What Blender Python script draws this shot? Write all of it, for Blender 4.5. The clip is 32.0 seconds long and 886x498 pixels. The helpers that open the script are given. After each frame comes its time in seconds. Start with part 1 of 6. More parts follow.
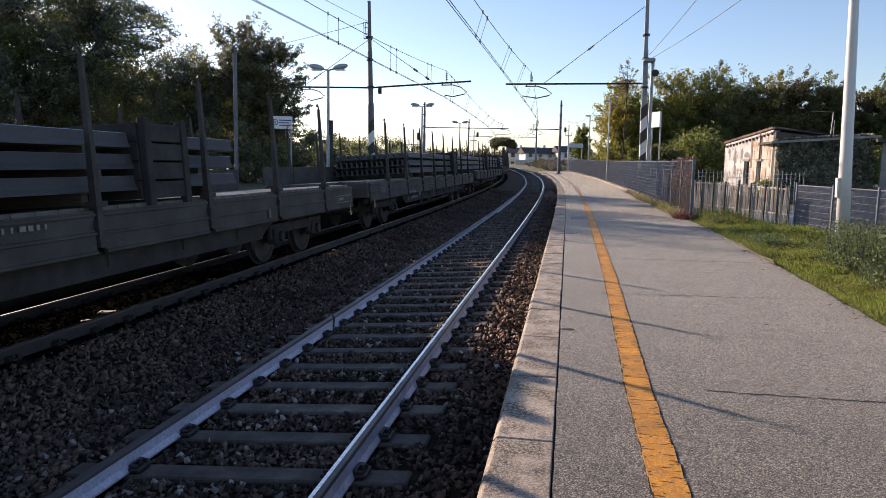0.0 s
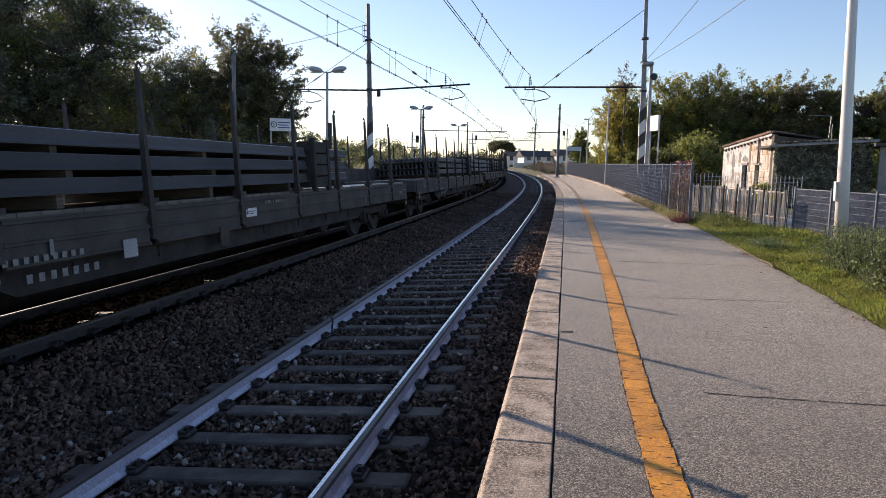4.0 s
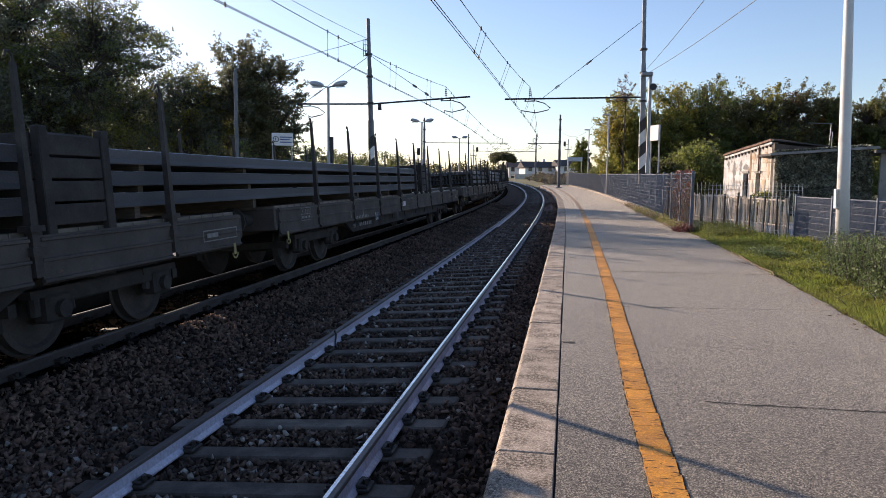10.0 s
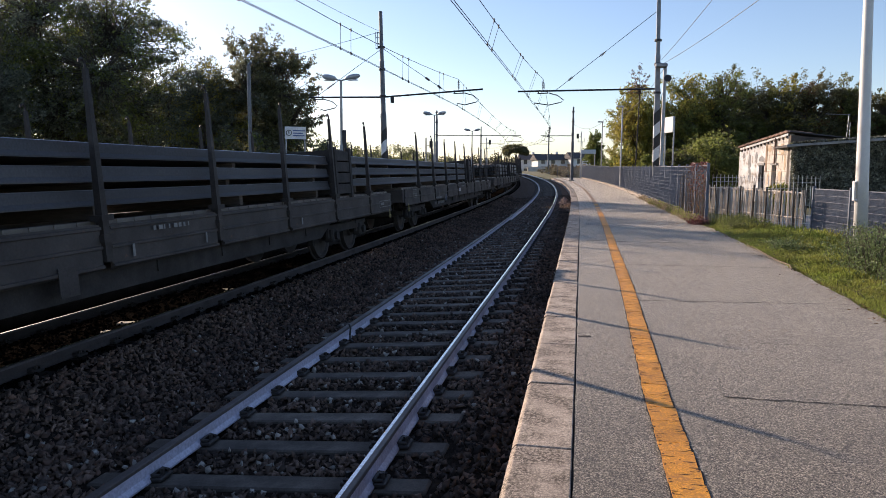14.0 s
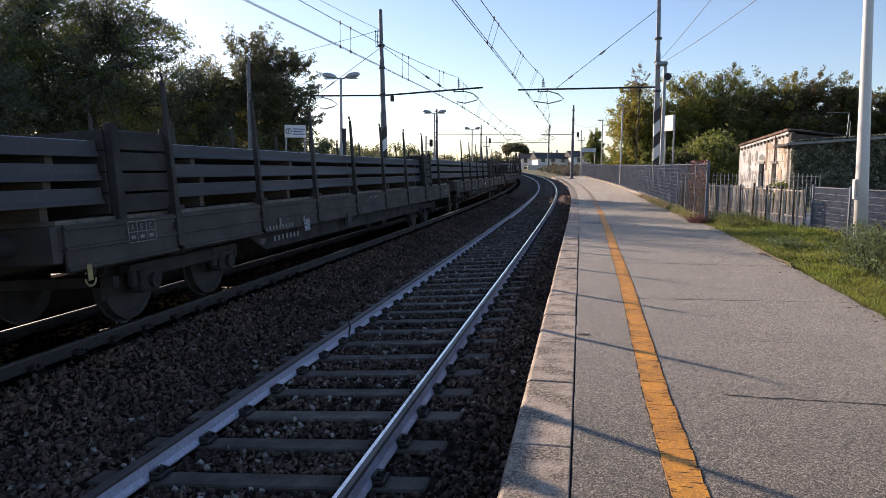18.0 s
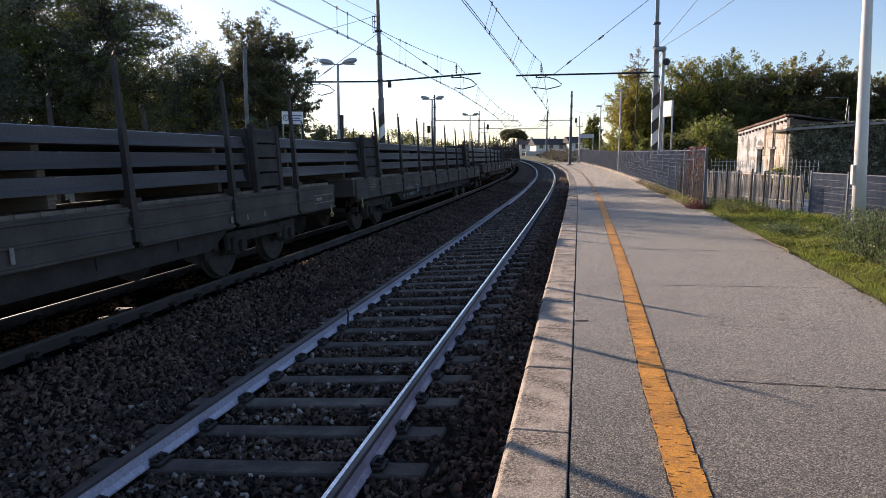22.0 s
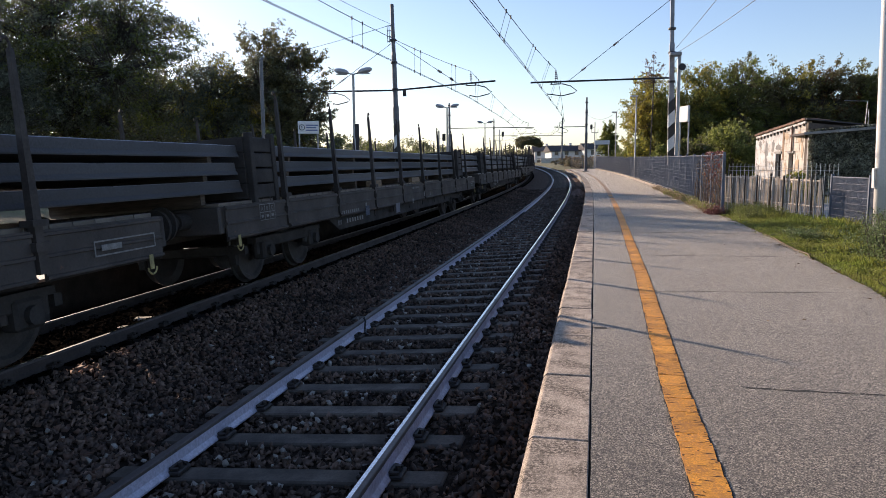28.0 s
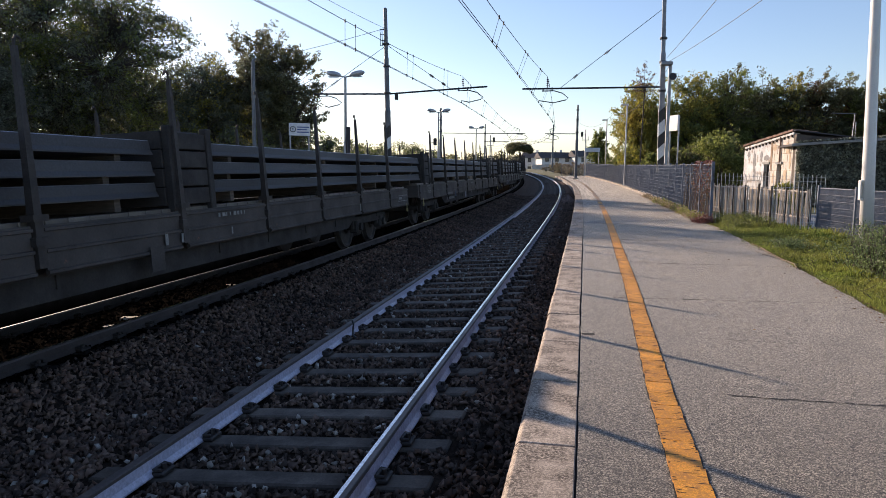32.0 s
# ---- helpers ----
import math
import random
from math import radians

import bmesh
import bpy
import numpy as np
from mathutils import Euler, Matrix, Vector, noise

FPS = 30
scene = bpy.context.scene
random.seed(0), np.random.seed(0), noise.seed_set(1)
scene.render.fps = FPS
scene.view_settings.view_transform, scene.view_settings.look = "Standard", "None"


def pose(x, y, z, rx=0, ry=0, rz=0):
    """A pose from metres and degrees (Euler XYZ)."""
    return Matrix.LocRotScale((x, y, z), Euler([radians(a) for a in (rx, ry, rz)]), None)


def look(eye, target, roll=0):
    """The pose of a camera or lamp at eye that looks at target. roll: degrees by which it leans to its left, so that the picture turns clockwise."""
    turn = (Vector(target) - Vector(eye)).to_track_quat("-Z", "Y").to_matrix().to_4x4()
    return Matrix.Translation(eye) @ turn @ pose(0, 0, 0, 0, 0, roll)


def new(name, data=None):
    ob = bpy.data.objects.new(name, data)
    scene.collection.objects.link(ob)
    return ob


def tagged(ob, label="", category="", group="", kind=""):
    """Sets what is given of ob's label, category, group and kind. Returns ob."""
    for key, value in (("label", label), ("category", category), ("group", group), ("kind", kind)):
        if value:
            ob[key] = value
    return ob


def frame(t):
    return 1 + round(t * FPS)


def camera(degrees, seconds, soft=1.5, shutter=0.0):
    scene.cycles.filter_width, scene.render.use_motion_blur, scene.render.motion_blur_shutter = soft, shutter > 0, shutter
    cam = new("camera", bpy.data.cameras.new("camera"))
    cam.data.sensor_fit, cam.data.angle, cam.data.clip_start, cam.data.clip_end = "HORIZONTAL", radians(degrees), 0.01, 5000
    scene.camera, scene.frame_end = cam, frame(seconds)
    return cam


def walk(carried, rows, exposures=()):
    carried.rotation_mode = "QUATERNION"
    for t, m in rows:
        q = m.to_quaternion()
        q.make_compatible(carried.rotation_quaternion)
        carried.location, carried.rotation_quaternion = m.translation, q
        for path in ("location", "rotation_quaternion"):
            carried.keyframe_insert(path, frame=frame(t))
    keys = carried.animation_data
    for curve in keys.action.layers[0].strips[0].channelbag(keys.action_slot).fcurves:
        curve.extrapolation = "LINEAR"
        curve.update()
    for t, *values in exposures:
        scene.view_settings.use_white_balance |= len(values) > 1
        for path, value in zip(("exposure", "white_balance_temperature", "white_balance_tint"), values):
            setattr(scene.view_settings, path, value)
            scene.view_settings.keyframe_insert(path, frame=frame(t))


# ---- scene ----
cam = camera(65.37, 32.0, soft=0.8)
# seconds, eye x y z, yaw to the left, pitch, roll
PATH = [
    (0, 0.018, 0.004, 1.554, -0.23, -7.08, 1.08), (0.5, 0.004, 0.003, 1.555, -0.22, -7.04, 1.11), (1, 0.008, 0.01, 1.559, -0.16, -7.02, 1.05),
    (1.5, 0.01, 0.024, 1.548, -0.2, -7.2, 1.03), (2, 0.008, 0.023, 1.546, -0.67, -6.93, 1.02), (2.5, 0.009, 0.011, 1.555, -0.56, -6.75, 0.91),
    (3, -0.001, 0.014, 1.548, -0.5, -6.72, 1.02), (3.5, 0.011, 0.013, 1.543, -0.43, -6.8, 1.21), (5.5, 0.004, 0.006, 1.55, -0.05, -6.86, 1.07),
    (6, 0.011, -0.018, 1.555, 0.29, -6.79, 1.11), (6.5, 0.009, -0.004, 1.553, 0.29, -6.75, 1.22), (7, 0.022, -0.013, 1.557, 0.35, -6.65, 1.05),
    (7.5, 0.015, -0.026, 1.559, -0.08, -6.5, 1.02), (8, 0.012, -0.025, 1.56, 0.24, -6.61, 0.88), (8.5, 0.007, -0.025, 1.554, 0.67, -6.6, 0.5),
    (9, 0.016, -0.03, 1.563, 0.29, -6.23, 0.54), (9.5, 0.012, -0.029, 1.559, -0, -6.24, 0.67), (10, 0.02, -0.04, 1.558, -0.14, -5.86, 0.53),
    (10.5, 0.026, -0.046, 1.56, 0.11, -6.16, 0.35), (11, 0.025, -0.042, 1.558, -0.29, -6.02, 0.29), (11.5, 0.011, -0.045, 1.561, -0.42, -6.24, 0.32),
    (12, 0.008, -0.041, 1.562, -0.2, -6.87, 0.13), (12.5, -0.002, 0, 1.553, -0.2, -6.73, 0.06), (13, 0, 0, 1.554, 0, -6.45, -0.3),
    (13.5, -0.003, -0.003, 1.555, 0.49, -6.25, -0.2), (14, -0.003, -0.021, 1.563, 0.89, -6.45, 0.34), (14.5, -0.002, -0.007, 1.56, 1.24, -6.67, 0.26),
    (16.5, -0.007, 0.012, 1.556, 1, -6.71, 0.48), (17, -0.005, -0.004, 1.556, 1.13, -6.58, 0.44), (17.5, 0.007, -0.007, 1.553, 0.95, -6.39, 0.36),
    (18, 0.005, -0.014, 1.557, 0.9, -6.57, 0.33), (18.5, -0.002, -0.003, 1.553, 0.78, -6.78, 0.57), (19, 0.001, -0.008, 1.556, 0.47, -6.91, 0.45),
    (19.5, 0.003, -0.004, 1.555, 0.41, -6.92, 0.27), (20, 0.009, -0.003, 1.556, 0.51, -6.99, 0.29), (20.5, 0.004, 0.004, 1.55, 0.36, -7.24, 0.35),
    (21, 0.002, -0.004, 1.554, 0.52, -7.39, 0.44), (21.5, 0.009, -0.021, 1.557, 0.51, -7.52, 0.34), (22, 0.005, -0.01, 1.559, 0.74, -7.68, 0.19),
    (22.5, 0.001, -0.016, 1.551, 0.97, -7.45, -0.15), (23, 0.012, -0.03, 1.564, 1.26, -7.11, -0.24), (23.5, 0.019, -0.037, 1.561, 1.18, -7.14, -0.51),
    (24, 0.006, -0.039, 1.557, 1.3, -6.91, -0.6), (24.5, 0.016, -0.06, 1.566, 1.91, -6.9, -0.76), (25, 0.038, -0.042, 1.563, 2.44, -7.56, -0.48),
    (25.5, 0.016, -0.017, 1.551, 1.7, -7.43, -0.45), (27.5, 0.01, -0.002, 1.553, 2.16, -7.22, -0.74), (28, -0.003, 0, 1.554, 2.06, -7.03, -0.4),
    (28.5, 0.003, -0.013, 1.551, 2.41, -6.98, -0.46), (29, 0.002, -0.024, 1.556, 2.94, -6.58, -0.41), (29.5, 0.004, -0.012, 1.553, 2.77, -6.29, -0.07),
    (30, 0.004, -0.027, 1.559, 1.86, -6.18, 0.14), (30.5, 0.004, -0.043, 1.561, 1.26, -6.15, 0.42), (31, 0.006, -0.035, 1.562, 1.04, -6.37, 0.53),
    (31.5, -0.002, -0.006, 1.548, 0.97, -6.79, 0.57), (32, -0.006, 0.002, 1.548, 1.17, -6.65, 0.64),
]


def eye_pose(x, y, z, yaw, pitch, roll):
    a, b = radians(yaw), radians(pitch)
    way = Vector((-math.sin(a) * math.cos(b), math.cos(a) * math.cos(b), math.sin(b)))
    return look((x, y, z), Vector((x, y, z)) + way, roll)


walk(cam, [(t, eye_pose(*row)) for t, *row in PATH], exposures=[(0.0, 0.6, 6520, 21), (32.0, 0.6, 6520, 21)])

# ---- daylight: low autumn sun ahead and to the left, behind the trees and the train
SUN_WAY = (0.706, -0.708)          # the way shadows fall on the plan
SUN_UP = 18.9
world = bpy.data.worlds.new("sky")
scene.world = world
world.use_nodes = True
sky = world.node_tree.nodes.new("ShaderNodeTexSky")
sky.sky_type = "NISHITA"
sky.sun_disc = False
sky.sun_elevation = radians(SUN_UP)
sky.sun_rotation = math.atan2(-SUN_WAY[0], -SUN_WAY[1])
sky.altitude = 20
sky.air_density, sky.dust_density, sky.ozone_density = 1.0, 0.4, 2.5
world.node_tree.links.new(sky.outputs[0], world.node_tree.nodes["Background"].inputs[0])
world.node_tree.nodes["Background"].inputs[1].default_value = 0.118
sun = new("sun", bpy.data.lights.new("sun", "SUN"))
sun.data.energy, sun.data.angle, sun.data.color = 5.3, radians(0.55), (1.0, 0.84, 0.63)
sun.matrix_world = look((-40 * SUN_WAY[0], -40 * SUN_WAY[1], 40 * math.tan(radians(SUN_UP))), (0, 0, 0))

# ---- the line of the near track: station s along it, offset o to its right
DS = 0.25
_s = np.arange(-100, 420, DS)
_k = np.where(_s < 0, -0.0002, -0.000394 + 0.004391 * np.clip(_s, 0, 130) / 100 - 0.0018 * (np.clip(_s, 0, 130) / 100) ** 2)
_i0 = int(100 / DS)
_a = np.concatenate([[0], np.cumsum((_k[1:] + _k[:-1]) / 2 * DS)])
_a = _a - _a[_i0] - 0.17838
_x = np.concatenate([[0], np.cumsum(-(np.sin(_a[1:]) + np.sin(_a[:-1])) / 2 * DS)])
_y = np.concatenate([[0], np.cumsum((np.cos(_a[1:]) + np.cos(_a[:-1])) / 2 * DS)])
_x, _y = _x - _x[_i0] - 2.03976, _y - _y[_i0]
_c = np.clip(_s, 0, 130)
_z = 0.0000759 * _c ** 2 + 0.0000759 * 2 * 130 * np.clip(_s - 130, 0, 60) * 0.5
CANT = 0.0728
RAIL_Z = -0.25        # middle of the near track's rail tops, below the platform
TWO_O, TWO_Z = -4.05, -0.325


def heading(s):
    return float(np.interp(s, _s, _a))


def at(s, o=0.0, z=0.0):
    a = heading(s)
    return Vector((np.interp(s, _s, _x) + o * math.cos(a), np.interp(s, _s, _y) + o * math.sin(a), np.interp(s, _s, _z) + z))


def on(s, o=0.0, z=0.0, turn=0.0):
    """A pose on the plan: x across to the right, y along the line."""
    return Matrix.Translation(at(s, o, z)) @ Matrix.Rotation(heading(s) + radians(turn), 4, "Z")


def rise(y):
    """Height of the ground at a distance ahead."""
    return float(np.interp(y, _s, _z))

# ---- materials
def ramp_node(nt, fac, stops):
    r = nt.nodes.new("ShaderNodeValToRGB")
    el = r.color_ramp.elements
    while len(el) < len(stops):
        el.new(0.5)
    for e, (pos, col) in zip(el, stops):
        e.position, e.color = pos, (*col, 1)
    nt.links.new(fac, r.inputs[0])
    return r.outputs[0]


def noise_node(nt, vec, scale, detail=6.0, rough=0.6):
    n = nt.nodes.new("ShaderNodeTexNoise")
    n.inputs["Scale"].default_value, n.inputs["Detail"].default_value, n.inputs["Roughness"].default_value = scale, detail, rough
    nt.links.new(vec, n.inputs["Vector"])
    return n.outputs["Fac"]


def mix_node(nt, fac, a, b, kind="MIX"):
    m = nt.nodes.new("ShaderNodeMix")
    m.data_type, m.blend_type = "RGBA", kind
    for value, slot in ((fac, 0), (a, 6), (b, 7)):
        if isinstance(value, (int, float)):
            m.inputs[slot].default_value = value
        elif isinstance(value, tuple):
            m.inputs[slot].default_value = (*value, 1)
        else:
            nt.links.new(value, m.inputs[slot])
    return m.outputs[2]


def grainy(name, col, other, specks_per_m, rough, stain=None, stain_scale=2.0, spread=0.0, low=0.5, high=1.6, relief=0.3, sheen=0.0, blot=(0.42, 0.56)):
    """Coarse-grained paving: sharp light and dark specks over slow changes of tone, with stains."""
    m = bpy.data.materials.new(name)
    m.use_nodes = True
    nt = m.node_tree
    bsdf = nt.nodes["Principled BSDF"]
    vec = nt.nodes.new("ShaderNodeTexCoord").outputs["Object"]
    if spread:
        shift = nt.nodes.new("ShaderNodeVectorMath")
        shift.operation = "MULTIPLY_ADD"
        nt.links.new(nt.nodes.new("ShaderNodeObjectInfo").outputs["Random"], shift.inputs[0])
        shift.inputs[1].default_value = (31.0, 17.0, 0.0)
        nt.links.new(vec, shift.inputs[2])
        vec = shift.outputs[0]
    slow = noise_node(nt, vec, 0.9, 6, 0.6)
    c = ramp_node(nt, slow, [(0.34, other), (0.66, col)])
    chips = nt.nodes.new("ShaderNodeTexVoronoi")
    chips.inputs["Scale"].default_value = specks_per_m
    nt.links.new(vec, chips.inputs["Vector"])
    pick = nt.nodes.new("ShaderNodeSeparateColor")
    nt.links.new(chips.outputs["Color"], pick.inputs[0])
    grain = pick.outputs[0]
    c = mix_node(nt, 1.0, c, ramp_node(nt, grain, [(0.0, (low,) * 3), (0.35, (0.75,) * 3), (0.7, (1.05,) * 3), (1.0, (high,) * 3)]), "MULTIPLY")
    c = mix_node(nt, 0.35, c, ramp_node(nt, noise_node(nt, vec, specks_per_m * 0.22, 4, 0.7), [(0.35, (0.72,) * 3), (0.65, (1.18,) * 3)]), "MULTIPLY")
    if stain:
        a = ramp_node(nt, noise_node(nt, vec, stain_scale, 3, 0.55), [(blot[0], (0, 0, 0)), (blot[1], (1, 1, 1))])
        f = ramp_node(nt, noise_node(nt, vec, 48, 5, 0.85), [(0.46, (0.05, 0.05, 0.05)), (0.53, (1, 1, 1))])
        c = mix_node(nt, mix_node(nt, 1.0, a, f, "MULTIPLY"), c, stain)
    if spread:
        rnd = nt.nodes.new("ShaderNodeObjectInfo").outputs["Random"]
        c = mix_node(nt, 1.0, c, ramp_node(nt, rnd, [(0.0, (1 - spread,) * 3), (1.0, (1 + spread,) * 3)]), "MULTIPLY")
    nt.links.new(c, bsdf.inputs["Base Color"])
    bsdf.inputs["Roughness"].default_value = rough
    bp = nt.nodes.new("ShaderNodeBump")
    bp.inputs["Strength"].default_value, bp.inputs["Distance"].default_value = relief, 0.003
    nt.links.new(grain, bp.inputs["Height"])
    if sheen:
        nt.links.new(ramp_node(nt, grain, [(0.1, (0.0,) * 3), (0.6, (sheen,) * 3), (1.0, (sheen * 2.2,) * 3)]), bsdf.inputs["Sheen Weight"])
    bsdf.inputs["Sheen Roughness"].default_value = 0.32
    bsdf.inputs["Sheen Tint"].default_value = (1.0, 0.93, 0.84, 1)
    nt.links.new(bp.outputs[0], bsdf.inputs["Normal"])
    return m


def shade(col, k):
    return tuple(min(1.0, c * k) for c in col)


def surface(name, col, other=None, scale=3.0, fine=60.0, rough=0.75, metal=0.0, bump=0.25, depth=0.004, spread=0.0, spots=None, spot_scale=8.0,
            spot_at=0.62, streak=None, island=False, translucent=0.0, gloss=0.5):
    """A material with large and fine variation. spots: colour of stains; streak: stretch of the large pattern; spread: change from piece to piece."""
    m = bpy.data.materials.new(name)
    m.use_nodes = True
    nt = m.node_tree
    bsdf = nt.nodes["Principled BSDF"]
    tc = nt.nodes.new("ShaderNodeTexCoord")
    vec = tc.outputs["Object"]
    big_vec = vec
    if streak:
        mp = nt.nodes.new("ShaderNodeMapping")
        mp.inputs["Scale"].default_value = streak
        nt.links.new(vec, mp.inputs["Vector"])
        big_vec = mp.outputs[0]
    other = other or shade(col, 0.62)
    big = noise_node(nt, big_vec, scale, 7)
    small = noise_node(nt, vec, fine, 4, 0.7)
    c = ramp_node(nt, big, [(0.32, other), (0.68, col)])
    grain = ramp_node(nt, small, [(0.3, (0.55, 0.55, 0.55)), (0.72, (1.25, 1.25, 1.25))])
    c = mix_node(nt, 0.75, c, grain, "MULTIPLY")
    if spots:
        sp = ramp_node(nt, noise_node(nt, vec, spot_scale, 8, 0.7), [(spot_at, (0, 0, 0)), (spot_at + 0.06, (1, 1, 1))])
        c = mix_node(nt, sp, c, spots)
    if spread or island:
        info = nt.nodes.new("ShaderNodeNewGeometry" if island else "ShaderNodeObjectInfo")
        rnd = info.outputs["Random Per Island" if island else "Random"]
        k = spread or 0.3
        tone = ramp_node(nt, rnd, [(0.0, (1 - k,) * 3), (1.0, (1 + k,) * 3)])
        c = mix_node(nt, 1.0, c, tone, "MULTIPLY")
    nt.links.new(c, bsdf.inputs["Base Color"])
    rr = ramp_node(nt, big, [(0.3, (min(1, rough * 1.15),) * 3), (0.7, (rough * 0.85,) * 3)])
    nt.links.new(rr, bsdf.inputs["Roughness"])
    bsdf.inputs["Metallic"].default_value = metal
    bsdf.inputs["Specular IOR Level"].default_value = gloss
    if bump:
        b = nt.nodes.new("ShaderNodeBump")
        b.inputs["Strength"].default_value, b.inputs["Distance"].default_value = bump, depth
        nt.links.new(small, b.inputs["Height"])
        nt.links.new(b.outputs[0], bsdf.inputs["Normal"])
    if translucent:
        t = nt.nodes.new("ShaderNodeBsdfTranslucent")
        nt.links.new(c, t.inputs["Color"])
        mx = nt.nodes.new("ShaderNodeMixShader")
        mx.inputs[0].default_value = translucent
        nt.links.new(bsdf.outputs[0], mx.inputs[1])
        nt.links.new(t.outputs[0], mx.inputs[2])
        nt.links.new(mx.outputs[0], nt.nodes["Material Output"].inputs["Surface"])
    return m


ASPHALT = grainy("old_asphalt", (0.108, 0.092, 0.069), (0.078, 0.066, 0.05), 150, 0.62, low=0.01, high=3.9, relief=0.8, sheen=0.37)
KERB = grainy("kerb_concrete", (0.45, 0.368, 0.29), (0.36, 0.292, 0.226), 160, 0.8, stain=(0.07, 0.052, 0.036), stain_scale=4.5, spread=0.12, low=0.5, high=1.4, relief=0.4, sheen=0.06, blot=(0.4, 0.58))
YELLOW = grainy("yellow_line_paint", (0.74, 0.32, 0.024), (0.6, 0.25, 0.02), 130, 0.6, stain=(0.42, 0.18, 0.03), stain_scale=7, spread=0.16, low=0.72, high=1.2)
FADED_LINE = grainy("worn_line_paint", (0.3, 0.18, 0.085), (0.2, 0.135, 0.085), 130, 0.65, spread=0.2, low=0.5, high=1.5)
TAR = surface("dark_joint", (0.022, 0.02, 0.019), (0.012, 0.011, 0.01), 6, 60, 0.9)
CONCRETE = surface("grey_concrete", (0.36, 0.35, 0.33), (0.22, 0.21, 0.2), 1.5, 40, 0.85, bump=0.4, spots=(0.1, 0.1, 0.09), spot_scale=5)
BED = surface("ballast_bed", (0.05, 0.038, 0.03), (0.026, 0.02, 0.017), 9, 30, 0.95, bump=1.0, depth=0.05, gloss=0.0)
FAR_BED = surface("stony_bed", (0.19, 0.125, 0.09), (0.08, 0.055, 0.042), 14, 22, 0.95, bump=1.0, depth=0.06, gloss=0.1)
# near-black: shade under the train is put in this bed's colour
SHADOWED_BED = surface("oily_bed", (0.01, 0.0085, 0.0075), (0.007, 0.006, 0.0055), 9, 30, 0.95, bump=1.0, depth=0.05, gloss=0.0)
STONE = surface("ballast_stone", (0.2, 0.125, 0.087), (0.065, 0.043, 0.032), 1.2, 30, 0.9, bump=0.4, island=True, spread=0.7)
PALE_STONE = surface("pale_ballast_stone", (0.45, 0.4, 0.34), (0.26, 0.23, 0.195), 3, 30, 0.85, island=True, spread=0.3)
RUSTY_STONE = surface("rusty_ballast_stone", (0.19, 0.1, 0.062), (0.1, 0.058, 0.042), 2, 30, 0.9, island=True, spread=0.4)
HEAP_STONE = surface("heap_stone", (0.36, 0.26, 0.22), (0.2, 0.14, 0.12), 2, 30, 0.9, island=True, spread=0.4)
SLEEPER = surface("sleeper_concrete", (0.15, 0.12, 0.093), (0.062, 0.05, 0.041), 4, 60, 0.88, bump=0.5, spread=0.25)
# grimy far sleepers; shade under the train and at the platform face painted in
SHADOWED_CONCRETE = surface("shadowed_concrete", (0.045, 0.037, 0.032), (0.026, 0.022, 0.02), 4, 60, 0.95, bump=0.5, spread=0.3, gloss=0.0)
RUST_RAIL = surface("rusty_rail_web", (0.05, 0.036, 0.03), (0.03, 0.022, 0.019), 3, 40, 0.8, bump=0.3)
RAIL_HEAD = surface("polished_rail_head", (0.62, 0.62, 0.64), (0.52, 0.52, 0.54), 0.6, 30, 0.11, metal=1.0, bump=0.02)
# darkens head faces: train's dark reflection and shade are put in the colour
SHADED_HEAD = surface("shaded_rail_head", (0.1, 0.085, 0.08), (0.06, 0.05, 0.048), 2, 40, 0.5, metal=0.4, bump=0.1)
# sky's blue sheen is put in both web colours, dimmer on the right
RAIL_SIDE_DIM = surface("rail_web_skylit_dim", (0.5, 0.48, 0.57), (0.33, 0.3, 0.34), 4, 40, 0.5, metal=0.15, bump=0.15)
RAIL_SIDE = surface("rail_web_skylit", (0.54, 0.53, 0.63), (0.45, 0.44, 0.52), 3, 40, 0.45, metal=0.15, bump=0.1)
CLIP = surface("rail_clip_steel", (0.055, 0.045, 0.04), (0.03, 0.026, 0.024), 6, 60, 0.6, metal=0.4)
GALV = surface("galvanised_steel", (0.42, 0.43, 0.44), (0.28, 0.29, 0.3), 2, 30, 0.5, metal=0.55, bump=0.1)
MAST = surface("mast_steel", (0.17, 0.18, 0.2), (0.11, 0.117, 0.13), 2.5, 40, 0.5, metal=0.5, bump=0.15)
MAST_PALE = surface("pale_mast_steel", (0.3, 0.31, 0.33), (0.2, 0.207, 0.225), 2.5, 40, 0.5, metal=0.4, bump=0.15)
DARK_STEEL = surface("dark_steel", (0.06, 0.062, 0.068), (0.035, 0.035, 0.04), 4, 50, 0.5, metal=0.6)
WIRE = surface("catenary_copper_wire", (0.09, 0.085, 0.085), (0.05, 0.05, 0.05), 2, 40, 0.5, metal=0.6)
PORCELAIN = surface("insulator_porcelain", (0.12, 0.08, 0.07), (0.08, 0.05, 0.05), 8, 50, 0.25)
WHITE_PAINT = surface("white_post_paint", (0.8, 0.78, 0.75), (0.7, 0.67, 0.63), 1.3, 150, 0.5, bump=0.03, spots=(0.45, 0.39, 0.33), spot_scale=7, spot_at=0.7)
BLACK_PAINT = surface("black_paint", (0.03, 0.03, 0.032), None, 4, 50, 0.5)
SIGN_WHITE = surface("sign_white", (0.78, 0.78, 0.77), (0.68, 0.68, 0.68), 3, 40, 0.35, bump=0.03)
SIGN_BLUE = surface("sign_blue", (0.03, 0.07, 0.28), (0.025, 0.055, 0.22), 3, 40, 0.4, bump=0.03)
FENCE = surface("painted_fence_steel", (0.157, 0.18, 0.23), (0.105, 0.12, 0.155), 3, 50, 0.55, metal=0.2)
